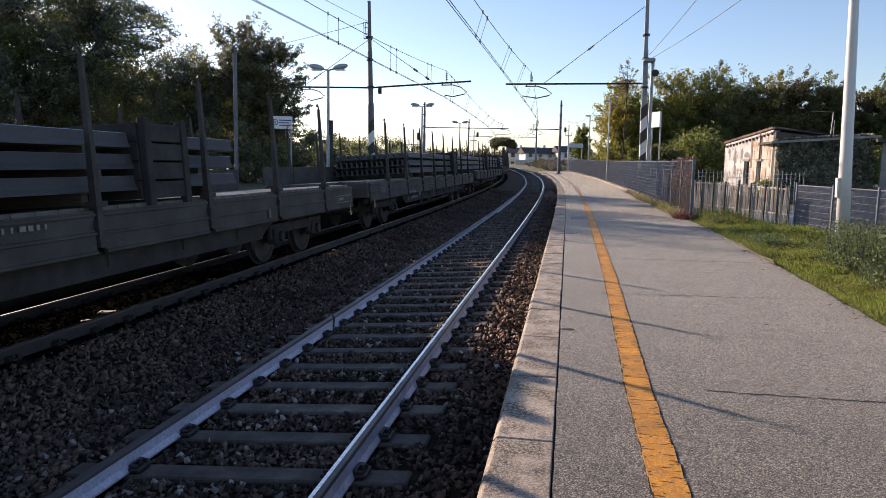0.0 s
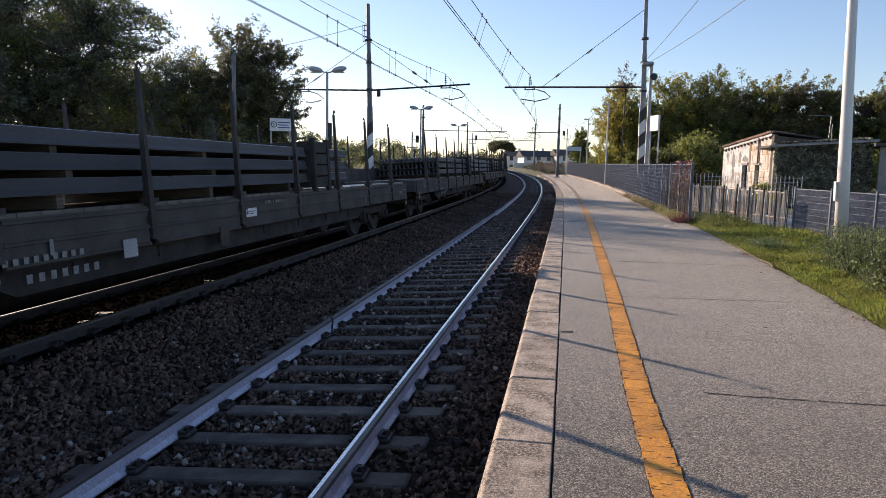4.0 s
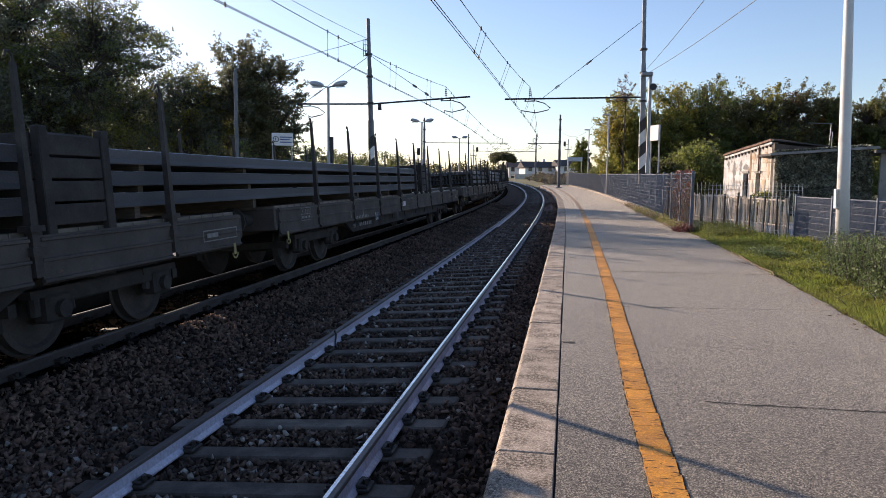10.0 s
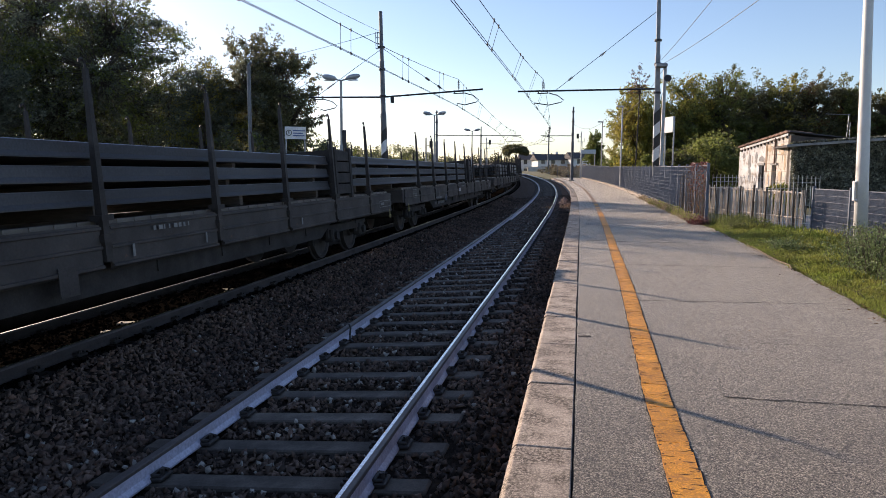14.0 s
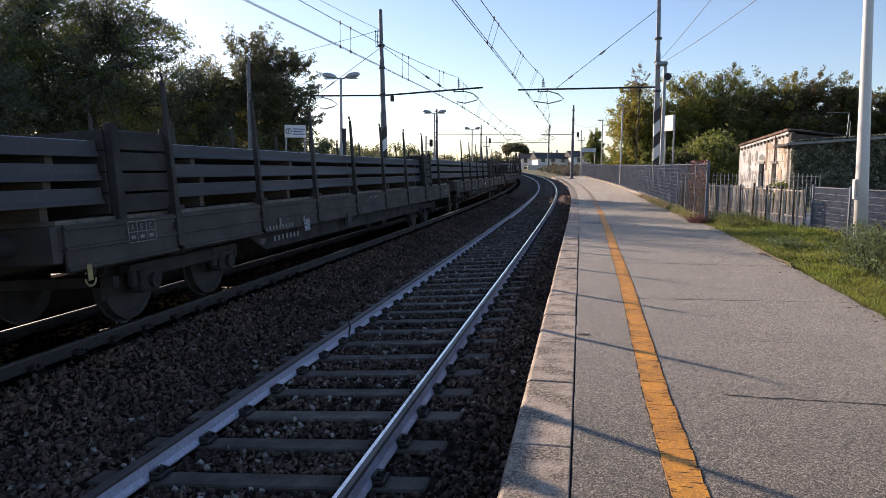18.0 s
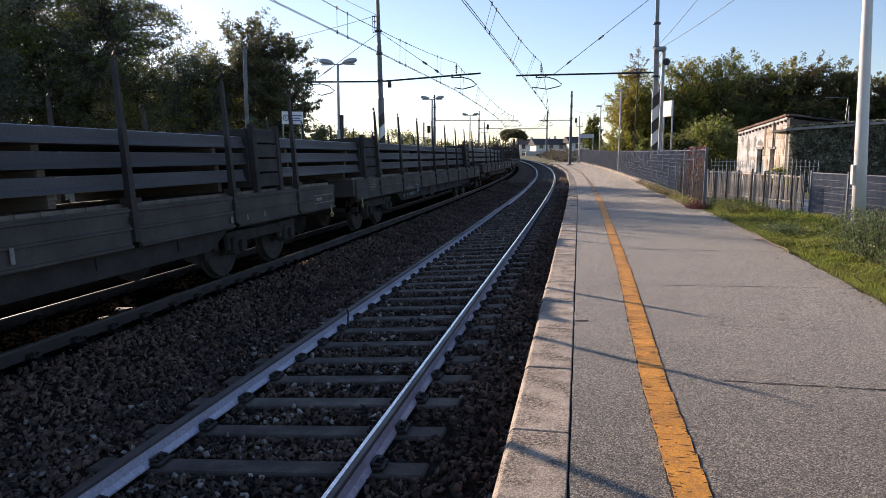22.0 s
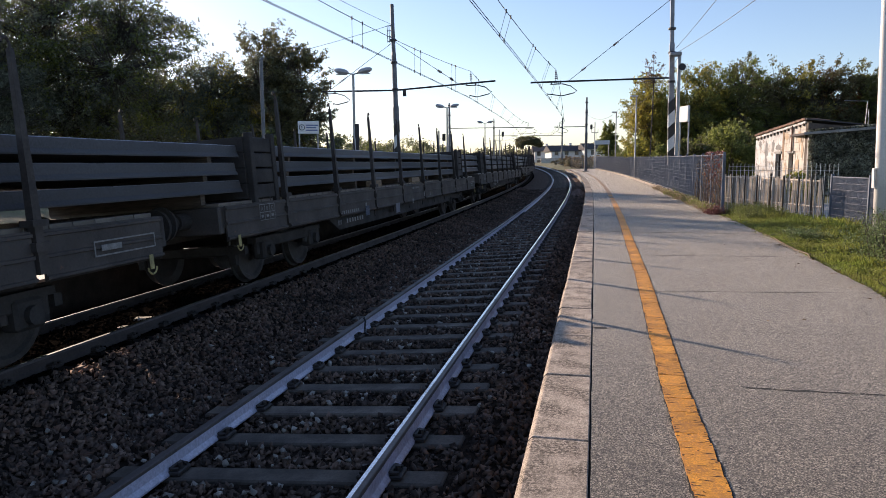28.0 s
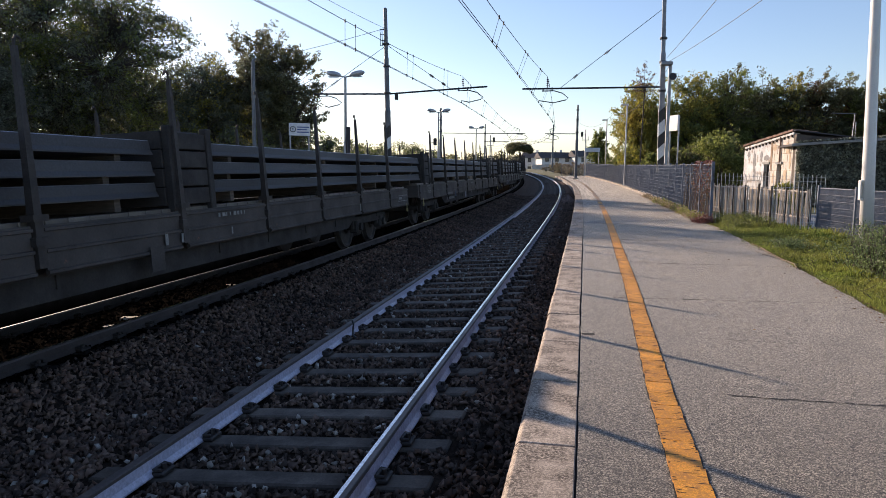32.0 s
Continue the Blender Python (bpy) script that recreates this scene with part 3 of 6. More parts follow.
crack([(1.89, 4.7), (2.18, 4.64), (2.7, 4.56), (3.4, 4.45), (4.3, 4.3)], 0.02, 1)
crack([(1.9, 8.35), (2.6, 8.3), (3.1, 8.26), (4.2, 8.21), (4.9, 8.15)], 0.023, 2)
crack([(2.89, 11.6), (4.02, 11.46), (5.2, 11.33), (5.9, 11.2)], 0.034, 3)
crack([(2.86, 15.7), (3.91, 15.32), (5.08, 15.19), (5.81, 14.95), (6.6, 14.75)], 0.075, 4)
crack([(5.11, 15.19), (5.0, 14.7), (5.06, 14.2)], 0.07, 8)
crack([(2.34, 6.33), (2.98, 6.21), (3.6, 6.12)], 0.008, 5)
crack([(2.62, 6.57), (3.36, 6.52), (3.9, 6.45)], 0.006, 7)
crack([(4.5, 27), (7.5, 26.4)], 0.05, 6)
crack([(4.39, 8.24), (4.26, 7.63), (4.08, 7.1), (3.93, 6.79)], 0.012, 9)
crack([(1.19, 6.45), (1.26, 6.43), (1.36, 6.46)], 0.07, 10)

# a dry twig lying along the asphalt's grass edge
twig = thing("twig", Matrix(), "long dry pale twig along the asphalt edge", "twig")
part("stem", tubes([at(q, edge(q) - 0.02 + 0.03 * math.sin(q * 5), 0.02) for q in (12.2, 12.7, 13.3, 13.9, 14.6, 15.2, 15.9)], 0.013, 5), DRY_STALK, twig)
part("side_stem", tubes([at(14.2, edge(14.2) - 0.02, 0.02), at(14.0, edge(14.0) - 0.2, 0.015)], 0.007, 5), DRY_STALK, twig)

# long drain grate set crosswise in the platform, the line painted over it
grate = thing("drain_grate", on(21.2, 2.9, 0.002), "long grey steel drain grate set flush across the platform", "drain grate")
bm = bmesh.new()
for a in ((-0.76, 0.76, -0.5, -0.46), (-0.76, 0.76, 0.46, 0.5), (-0.76, -0.72, -0.46, 0.46), (0.72, 0.76, -0.46, 0.46)):
    box(bm, *a, -0.02, 0.003)
part("frame", bm, CONCRETE, grate)
part("pit", boxed(-0.72, 0.72, -0.46, 0.46, -0.012, 0.0), DARK_IN, grate)
for i in range(27):
    part("bar", boxed(-0.714 + i * 0.0535, -0.682 + i * 0.0535, -0.46, 0.46, -0.006, 0.0025), CONCRETE, grate)

# the far platform, behind the train
tagged(hang("platform_far", sweep([(-5.72, -0.95), (-5.72, -0.1), (-10.6, -0.1), (-10.6, -0.95)], -40, 118, 1.5), ASPHALT), "asphalt platform beyond the second track", "platform", kind="structure")
tagged(hang("platform_wall_far", sweep([(-5.7, -0.9), (-5.7, -0.096), (-5.9, -0.096), (-5.9, -0.9)], -40, 118, 1.5), SHADOWED_CONCRETE), "concrete face of the far platform, its shade painted dark", "platform wall", kind="structure")

# ---- the two tracks
BED_SHAPE = [(1.74, -0.95), (1.7, -0.40), (1.25, -0.36), (0, -0.455), (-1.3, -0.55), (-1.75, -0.62), (-2.2, -0.58), (-2.75, -0.43), (-4.05, -0.495), (-5.3, -0.6), (-5.74, -0.66), (-5.74, -0.95)]
bed = sweep(BED_SHAPE, -40, 300, 1.0)
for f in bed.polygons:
    # faces under the train take the bed colour with shade in it
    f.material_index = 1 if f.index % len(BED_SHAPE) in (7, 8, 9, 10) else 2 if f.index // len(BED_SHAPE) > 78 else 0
tagged(hang("ballast_bed", bed, (BED, SHADOWED_BED, FAR_BED)), "dark bed of oily track ballast under both tracks", "ballast", kind="structure")

RAIL_H = 0.132
RAIL_SHAPE = [(-0.075, 0), (-0.075, 0.012), (-0.02, 0.03), (-0.0085, 0.05), (-0.0085, 0.125), (-0.034, 0.14), (-0.036, 0.16), (-0.028, 0.171), (-0.002, 0.1715),
              (0.031, 0.171), (0.036, 0.164), (0.04, 0.14), (0.05, 0.06), (0.075, 0.016), (0.075, 0)]
LOAD_SHAPE = list(RAIL_SHAPE)
RAIL_SHAPE = [(x, z * RAIL_H / 0.171) for x, z in RAIL_SHAPE]


def rail_at(o, z, parent, side, lean=CANT, head=RAIL_HEAD, rows=(6, 7, 8), shaded_rows=()):
    me = sweep(RAIL_SHAPE, -40, 300, 0.75, base=(o, z - 0.171), lean=lean)
    me.materials.append(side)
    me.materials.append(head)
    me.materials.append(SHADED_HEAD)
    k = len(RAIL_SHAPE)
    for i, f in enumerate(me.polygons):
        if i % k in rows and i < len(me.polygons) - 2:
            f.material_index = 1
        if i % k in shaded_rows and i < len(me.polygons) - 2:
            f.material_index = 2
        f.use_smooth = False
    ob = new("rail", me)
    ob.parent = parent
    return ob


bm = bmesh.new()
box(bm, -1.17, 1.17, -0.13, 0.13, -0.2, -0.006)
for v in bm.verts:
    if v.co.z > -0.1:
        v.co.y *= 0.74
        v.co.x *= 0.985
bmesh.ops.bevel(bm, geom=list(bm.edges), offset=0.012, segments=1, affect="EDGES")
for v in bm.verts:
    if abs(v.co.x) < 0.3 and v.co.z > -0.1:
        v.co.z -= 0.03
sleeper_mesh = bpy.data.meshes.new("sleeper")
bm.to_mesh(sleeper_mesh)
sleeper_two = sleeper_mesh.copy()
bm.free()
bm = bmesh.new()
box(bm, -0.045, 0.05, -0.075, 0.075, 0.0, 0.03, 0.008)
tube(bm, (-0.02, -0.06, 0.045), (-0.02, 0.06, 0.045), 0.014, n=6)
tube(bm, (0.03, -0.05, 0.04), (-0.02, -0.06, 0.045), 0.012, n=6)
tube(bm, (0.03, 0.05, 0.04), (-0.02, 0.06, 0.045), 0.012, n=6)
tube(bm, (0.015, 0, 0.02), (0.015, 0, 0.07), 0.018, n=6)
clip_mesh = bpy.data.meshes.new("clip")
bm.to_mesh(clip_mesh)
bm.free()


def build_track(name, o, z, label, first, last, clips, side_mat, sleeper_mat):
    track = thing(name, Matrix(), label, "railway track", kind="structure")
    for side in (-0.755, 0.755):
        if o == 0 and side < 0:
            rail_at(o + side, z + CANT * side, track, side_mat, CANT, SHADED_HEAD, (5, 6, 7, 8, 9, 10))
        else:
            rail_at(o + side, z + CANT * side, track, RAIL_SIDE_DIM if o == 0 else side_mat, CANT, rows=(6, 7), shaded_rows=(8, 9, 10))
    lean = Matrix.Rotation(-math.atan(CANT), 4, "Y")
    rng = random.Random(len(label))
    for i in range(first, last):
        s = 4.267 + 0.6 * i
        ob = hang("sleeper", sleeper_mesh if sleeper_mat is SLEEPER else sleeper_two, sleeper_mat, track, m=on(s + rng.uniform(-0.015, 0.015), o, z - 0.172, rng.uniform(-0.4, 0.4)) @ lean)
        if i < clips:
            for x, flip in ((-0.84, 180), (-0.67, 0), (0.67, 180), (0.84, 0)):
                hang("clip", clip_mesh, CLIP, ob, m=pose(x + (0.01 if flip == 0 else -0.01), 0, 0.0, 0, 0, flip))
    far = [(0, np.array((on(4.267 + 0.6 * i, o, z - 0.172) @ lean).to_3x3()), np.array(at(4.267 + 0.6 * i, o, z - 0.172))) for i in range(last, 400)]
    v = np.array([(x, y, h) for x in (-1.15, 1.15) for y in (-0.1, 0.1) for h in (-0.1, -0.006)])
    f = np.array([(0, 1, 3, 2), (4, 6, 7, 5), (0, 4, 5, 1), (2, 3, 7, 6), (1, 5, 7, 3)])
    tagged(hang("sleepers_far", scatter_mesh("far", [(v, f)], far), sleeper_mat, track), kind="stuff")
    return track


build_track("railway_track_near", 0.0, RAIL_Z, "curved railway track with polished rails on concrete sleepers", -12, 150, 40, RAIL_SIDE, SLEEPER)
build_track("railway_track_far", TWO_O, TWO_Z, "second curved railway track under the goods train", -12, 90, 14, RUST_RAIL, SHADOWED_CONCRETE)

# loose ballast stones
def bed_z(o):
    xs = [p[0] for p in BED_SHAPE[1:-1]][::-1]
    zs = [p[1] for p in BED_SHAPE[1:-1]][::-1]
    return np.interp(o, xs, zs)


def strew_ballast():
    rng = np.random.default_rng(3)
    groups = {"ballast_stones": (STONE, 95000), "oily_ballast_stones": (SHADOWED_STONE, 26000), "pale_ballast_stones": (PALE_STONE, 2800), "rusty_ballast_stones": (RUSTY_STONE, 4500)}
    for name, (material, n) in groups.items():
        s = 1.2 + 50 * rng.random(n) ** 2.15
        s = np.where(rng.random(n) < 0.13, rng.uniform(-7, 1.2, n), s)
        o = rng.uniform(-5.6, 1.68, n)
        if name.startswith("pale"):
            o = np.where(rng.random(n) < 0.55, rng.uniform(-0.65, 0.65, n), np.where(rng.random(n) < 0.5, rng.uniform(-1.7, -0.88, n), o))
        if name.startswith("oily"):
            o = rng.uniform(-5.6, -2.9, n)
        else:
            o = np.where(o < -3.0, rng.uniform(-3.0, 1.68, n), o)
        if name.startswith("rusty"):
            s = 1.5 + 24 * rng.random(n) ** 1.3
            o = np.where(rng.random(n) < 0.12, rng.uniform(0.95, 1.68, n), rng.uniform(-3.0, -1.0, n))
        on_one = np.abs(o) < 1.2
        phase = np.abs((s - 4.267 + 0.3) % 0.6 - 0.3)
        rail = np.minimum(np.abs(np.abs(o) - 0.755), np.abs(np.abs(o - TWO_O) - 0.755)) < 0.1
        keep = ~(on_one & (phase < 0.125)) & ~rail
        s, o = s[keep], o[keep]
        n = len(s)
        z = bed_z(o) + rng.uniform(-0.01, 0.022, n)
        a = np.interp(s, _s, _a)
        x = np.interp(s, _s, _x) + o * np.cos(a)
        y = np.interp(s, _s, _y) + o * np.sin(a)
        spots = np.stack([x, y, z + np.interp(s, _s, _z)], 1)
        size = rng.uniform(0.015, 0.037, n) * (1 + 0.012 * s)
        if name.startswith("pale"):
            size = rng.uniform(0.012, 0.034, n)
            spots[:, 2] += 0.012
        me = strewn(name, pebble(n), spots, size, turns(rng, n))
        tagged(hang(name, me, material), name.replace("_", " ") + " lying round the sleepers", "ballast", kind="stuff")


strew_ballast()


def stone_heap():
    """Spare ballast heaped between the near rail and the platform."""
    rng = np.random.default_rng(71)
    n = 900
    a, b = np.clip(rng.normal(size=n), -2, 2), np.clip(rng.normal(size=n), -2, 2)
    s, o = 41.5 + 1.6 * a, 1.3 + 0.16 * b
    spots = np.array([at(p, q, 0) for p, q in zip(s, o)])
    spots[:, 2] += bed_z(o) + 0.26 * np.exp(-(a ** 2 + b ** 2) * 0.45) * rng.random(n) ** 0.5
    me = strewn("stone_heap", pebble(5), spots, rng.uniform(0.035, 0.075, n), turns(rng, n))
    tagged(hang("stone_heap", me, HEAP_STONE), "small heap of reddish spare ballast beside the platform", "ballast", kind="stuff")


stone_heap()

# bond cable clipped to the foot of the far rail
bond = thing("rail_bond", on(8.24, 0, RAIL_Z), "thin black bond cable hanging from the rail", "cable")
part("cable", tubes([(-0.715, 0, -0.06), (-0.69, -0.02, -0.1), (-0.69, -0.05, -0.19), (-0.66, -0.12, -0.21), (-0.6, -0.2, -0.22)], 0.012, 6), BLACK_PAINT, bond)

# pale slabs left lying between the rails of the second track
for s, o, w in ((8.35, -3.83, 0.26), (7.85, -3.74, 0.2), (11.0, -3.8, 0.24), (10.75, -3.7, 0.16)):
    slab = thing("concrete_slab", on(s, o, -0.46, 20), "pale broken concrete slab between the rails", "slab", "slabs on the second track")
    part("slab", boxed(-w / 2, w / 2, -0.07, 0.07, -0.08, 0.0, bevel=0.012), PALE_STONE, slab)

# ---- the goods train on the second track
def progress(t):
    """Metres that the train has gone by t seconds, slowly gathering speed."""
    def f(x):
        return 32.483 * x + 4.7639 * x ** 2 + 0.27 * x ** 3 + 1.3379 * x ** 4 + 0.28304 * x ** 5
    return f(t / 16 - 1) - f(-1)


LEAN = Matrix.Rotation(-math.atan(CANT), 4, "Y")
MOVING = []            # (thing, place along the train)
WHEELS = []            # wheelsets that turn


def on_train(u):
    return on(u, TWO_O, TWO_Z) @ LEAN


def rail_piece(length):
    bm = bmesh.new()
    ends = []
    for y in (-length / 2, length / 2):
        ends.append([bm.verts.new((o, y, z)) for o, z in LOAD_SHAPE])
    k = len(LOAD_SHAPE)
    for j in range(k):
        bm.faces.new((ends[0][j], ends[0][(j + 1) % k], ends[1][(j + 1) % k], ends[1][j]))
    bm.faces.ensure_lookup_table()
    # bright strip on head top and chamfer: the sun's rim glint painted on
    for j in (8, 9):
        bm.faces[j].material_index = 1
    bm.faces.new(ends[0])
    bm.faces.new(list(reversed(ends[1])))
    bmesh.ops.recalc_face_normals(bm, faces=list(bm.faces))
    me = bpy.data.meshes.new("rail_piece")
    bm.to_mesh(me)
    bm.free()
    return me


def rail_stack(u0, u1, layers, base, pitch, label, per=15):
    """Layers of new rails lying side by side on wooden bearers."""
    length, mid = u1 - u0, (u0 + u1) / 2
    stack = thing("rail_stack", on_train(mid), label, "rail stack", "loads of the goods train")
    rng = random.Random(int(mid * 10))
    me = rail_piece(length)
    bearer = bpy.data.meshes.new("bearer")
    bm = boxed(-1.17, 1.17, -0.05, 0.05, 0, 1.0)
    bm.to_mesh(bearer)
    bm.free()
    for k in range(layers):
        z = base + k * pitch
        for j in range(per):
            x = (j - (per - 1) / 2) * 2.36 / (per - 1)
            hang("rail", me, (LOAD_RAIL, LOAD_GLINT), stack, m=pose(x, rng.uniform(-0.06, 0.06), z))
        below = pitch - 0.172 if k else base - 1.28
        n = max(2, int(length / 2.6))
        for i in range(n if below > 0.02 else 0):
            y = -length / 2 + 0.7 + (length - 1.4) * i / (n - 1) + rng.uniform(-0.15, 0.15)
            hang("bearer", bearer, DUNNAGE, stack, m=Matrix.LocRotScale((rng.uniform(-0.04, 0.04), y, z - below), None, (1, 1, below)))
    MOVING.append((stack, mid))
    return stack


STOP = surface("tarred_bulkhead", (0.04, 0.034, 0.031), (0.022, 0.019, 0.018), 3, 40, 0.8, bump=0.3)


def load_stop(u, wide):
    """A dark bulkhead of posts and boards that holds the rails' ends."""
    stop = thing("load_stop", on_train(u), "dark rusty steel bulkhead frame at the end of a rail stack", "bulkhead", "bulkheads between the loads")
    for i in range(4):
        z = 1.3 + i * 0.225
        for y in (-wide / 2, wide / 2):
            part("board", boxed(-1.28, 1.28, y - 0.03, y + 0.03, z, z + 0.215, bevel=0.006), STOP, stop)
        for x in (-1.33, 1.33):
            part("side_brace", boxed(x - 0.03, x + 0.03, -wide / 2 + 0.125, wide / 2 - 0.125, z, z + 0.2, bevel=0.006), STOP, stop)
    for x in (-1.33, 1.33):
        for y in (-wide / 2 + 0.06, wide / 2 - 0.06):
            part("post", boxed(x - 0.05, x + 0.05, y - 0.06, y + 0.06, 0.85, 2.25, bevel=0.01), STOP, stop)
    part("cap", boxed(-1.3, 1.3, -wide / 2 + 0.13, wide / 2 - 0.13, 2.12, 2.2, bevel=0.02), STOP, stop)
    MOVING.append((stop, u))


def stake_mesh():
    bm = bmesh.new()
    box(bm, -0.045, 0.045, -0.052, 0.052, -0.4, 1.55)
    for v in bm.verts:
        if v.co.z > 1:
            v.co.x, v.co.y = v.co.x * 0.45, v.co.y * 0.45
    pts = [(0, 0, 1.53), (0, 0.0, 1.6), (0, 0.03, 1.64), (0, 0.07, 1.63), (0, 0.085, 1.59)]
    for p, q in zip(pts, pts[1:]):
        tube(bm, p, q, 0.013, n=6)
    box(bm, -0.07, 0.07, -0.09, 0.09, -0.2, -0.12)
    box(bm, -0.07, 0.07, -0.09, 0.09, 0.02, 0.08)
    me = bpy.data.meshes.new("stake")
    bm.to_mesh(me)
    bm.free()
    return me


def wheelset_mesh():
    bm = bmesh.new()
    quarter = Matrix.Rotation(radians(90), 4, "Y")
    lathe(bm, [(0.07, -1.0), (0.075, 1.0)], 10, quarter)
    for side in (-1, 1):
        a, b = 0.68 * side, 0.815 * side
        prof = [(0.2, 0.70), (0.36, 0.72), (0.49, 0.685), (0.492, 0.71), (0.46, 0.72), (0.455, 0.81), (0.4, 0.815), (0.37, 0.78), (0.16, 0.8), (0.12, 0.83)]
        lathe(bm, [(r, z * side) for r, z in (prof if side > 0 else prof[::-1])], 28, quarter)
    bmesh.ops.recalc_face_normals(bm, faces=list(bm.faces))
    me = bpy.data.meshes.new("wheelset")
    bm.to_mesh(me)
    bm.free()
    return me


def bogie_mesh():
    bm = bmesh.new()
    for x in (-1.03, 1.03):
        box(bm, x - 0.06, x + 0.06, -0.75, 0.75, 0.5, 0.68, 0.02)
        for y in (-0.9, 0.9):
            box(bm, x - 0.1, x + 0.1, y - 0.17, y + 0.17, 0.33, 0.62, 0.03)       # axle box
            tube(bm, (x, y, 0.46), (x + (0.16 if x > 0 else -0.16), y, 0.46), 0.09, n=12)
            for d in (-0.24, 0.24):
                tube(bm, (x, y + d, 0.42), (x, y + d, 0.62), 0.055, n=8)
            box(bm, x - 0.07, x + 0.07, y - 0.35, y + 0.35, 0.6, 0.68)
    box(bm, -1.0, 1.0, -0.22, 0.22, 0.5, 0.78, 0.03)
    for y in (-1.38, 1.38):
        box(bm, -1.0, 1.0, y - 0.05, y + 0.05, 0.46, 0.58)
        for x in (-0.78, 0.78):
            box(bm, x - 0.05, x + 0.05, y - 0.05, y + 0.05, 0.3, 0.6)              # brake shoes
    me = bpy.data.meshes.new("bogie")
    bm.to_mesh(me)
    bm.free()
    return me


RUST_BOARD = surface("rusty_side_board", (0.05, 0.026, 0.019), (0.028, 0.016, 0.013), 2, 40, 0.8, bump=0.2)
STAKE_MESH, WHEEL_MESH, BOGIE_MESH = stake_mesh(), wheelset_mesh(), bogie_mesh()
HALF = 9.82


def frame_mesh():
    bm = bmesh.new()
    for x in (-1, 1):
        box(bm, x * 1.33 - 0.04, x * 1.33 + 0.04, -HALF, HALF, 0.98, 1.215, 0.01)
        box(bm, x * 1.3 - 0.07, x * 1.3 + 0.07, -HALF, HALF, 0.94, 0.975)
        box(bm, x * 0.35 - 0.06, x * 0.35 + 0.06, -HALF + 0.1, HALF - 0.1, 0.75, 1.215)
    for y in (-HALF, HALF):
        box(bm, -1.37, 1.37, y - 0.06, y + 0.06, 0.86, 1.215, 0.015)
    for i in range(9):
        y = -8.6 + 2.15 * i
        box(bm, -1.26, 1.26, y - 0.05, y + 0.05, 1.0, 1.2)
    box(bm, -0.5, 0.5, -1.6, -0.7, 0.42, 0.8, 0.04)                               # brake gear
    tube(bm, (-0.6, 1.6, 0.68), (0.6, 1.6, 0.68), 0.17, n=14)
    me = bpy.data.meshes.new("underframe")
    bm.to_mesh(me)
    bm.free()
    return me


def buffer_mesh():
    bm = bmesh.new()
    lathe(bm, [(0.11, 0), (0.11, 0.3), (0.075, 0.3), (0.075, 0.55), (0.22, 0.56), (0.225, 0.6), (0.1, 0.62)], 18, Matrix.Rotation(radians(-90), 4, "X"))
    bmesh.ops.recalc_face_normals(bm, faces=list(bm.faces))
    me = bpy.data.meshes.new("buffer")
    bm.to_mesh(me)
    bm.free()
    return me


def panel_mesh(w, h):
    """A hinged side board: pressed sheet with three stiffening ribs, one piece."""
    prof = [(-0.012, 0.0)]
    for z in (0.02, h / 2 - 0.02, h - 0.06):
        prof += [(0.012, z), (0.032, z + 0.006), (0.032, z + 0.034), (0.012, z + 0.04)]
    prof += [(0.012, h), (-0.012, h)]
    bm = bmesh.new()
    ends = [[bm.verts.new((x, y, z)) for x, z in prof] for y in (-w / 2, w / 2)]
    k = len(prof)
    for j in range(k):
        bm.faces.new((ends[0][j], ends[0][(j + 1) % k], ends[1][(j + 1) % k], ends[1][j]))
    bm.faces.new(ends[0])
    bm.faces.new(list(reversed(ends[1])))
    bmesh.ops.recalc_face_normals(bm, faces=list(bm.faces))
    me = bpy.data.meshes.new("side_board")
    bm.to_mesh(me)
    bm.free()
    return me


FRAME_MESH, BUFFER_MESH, PANEL_MESH = frame_mesh(), buffer_mesh(), panel_mesh(2.13, 0.47)
bm = boxed(-1.31, 1.31, -0.145, 0.145, 1.215, 1.265, bevel=0.006)
BOARD_MESH = bpy.data.meshes.new("deck_board")
bm.to_mesh(BOARD_MESH)
bm.free()


bm = bmesh.new()
for v in box(bm, -0.03, 0.03, -6.2, 6.2, 0.5, 0.939):          # fish-bellied lower sill
    if v.co.z < 0.7:
        v.co.y *= 0.85
for i in range(7):
    box(bm, -0.05, 0.05, -4.5 + 1.5 * i - 0.02, -4.5 + 1.5 * i + 0.02, 0.6, 0.93)
BELLY_MESH = bpy.data.meshes.new("lower_sill")
bm.to_mesh(BELLY_MESH)
bm.free()


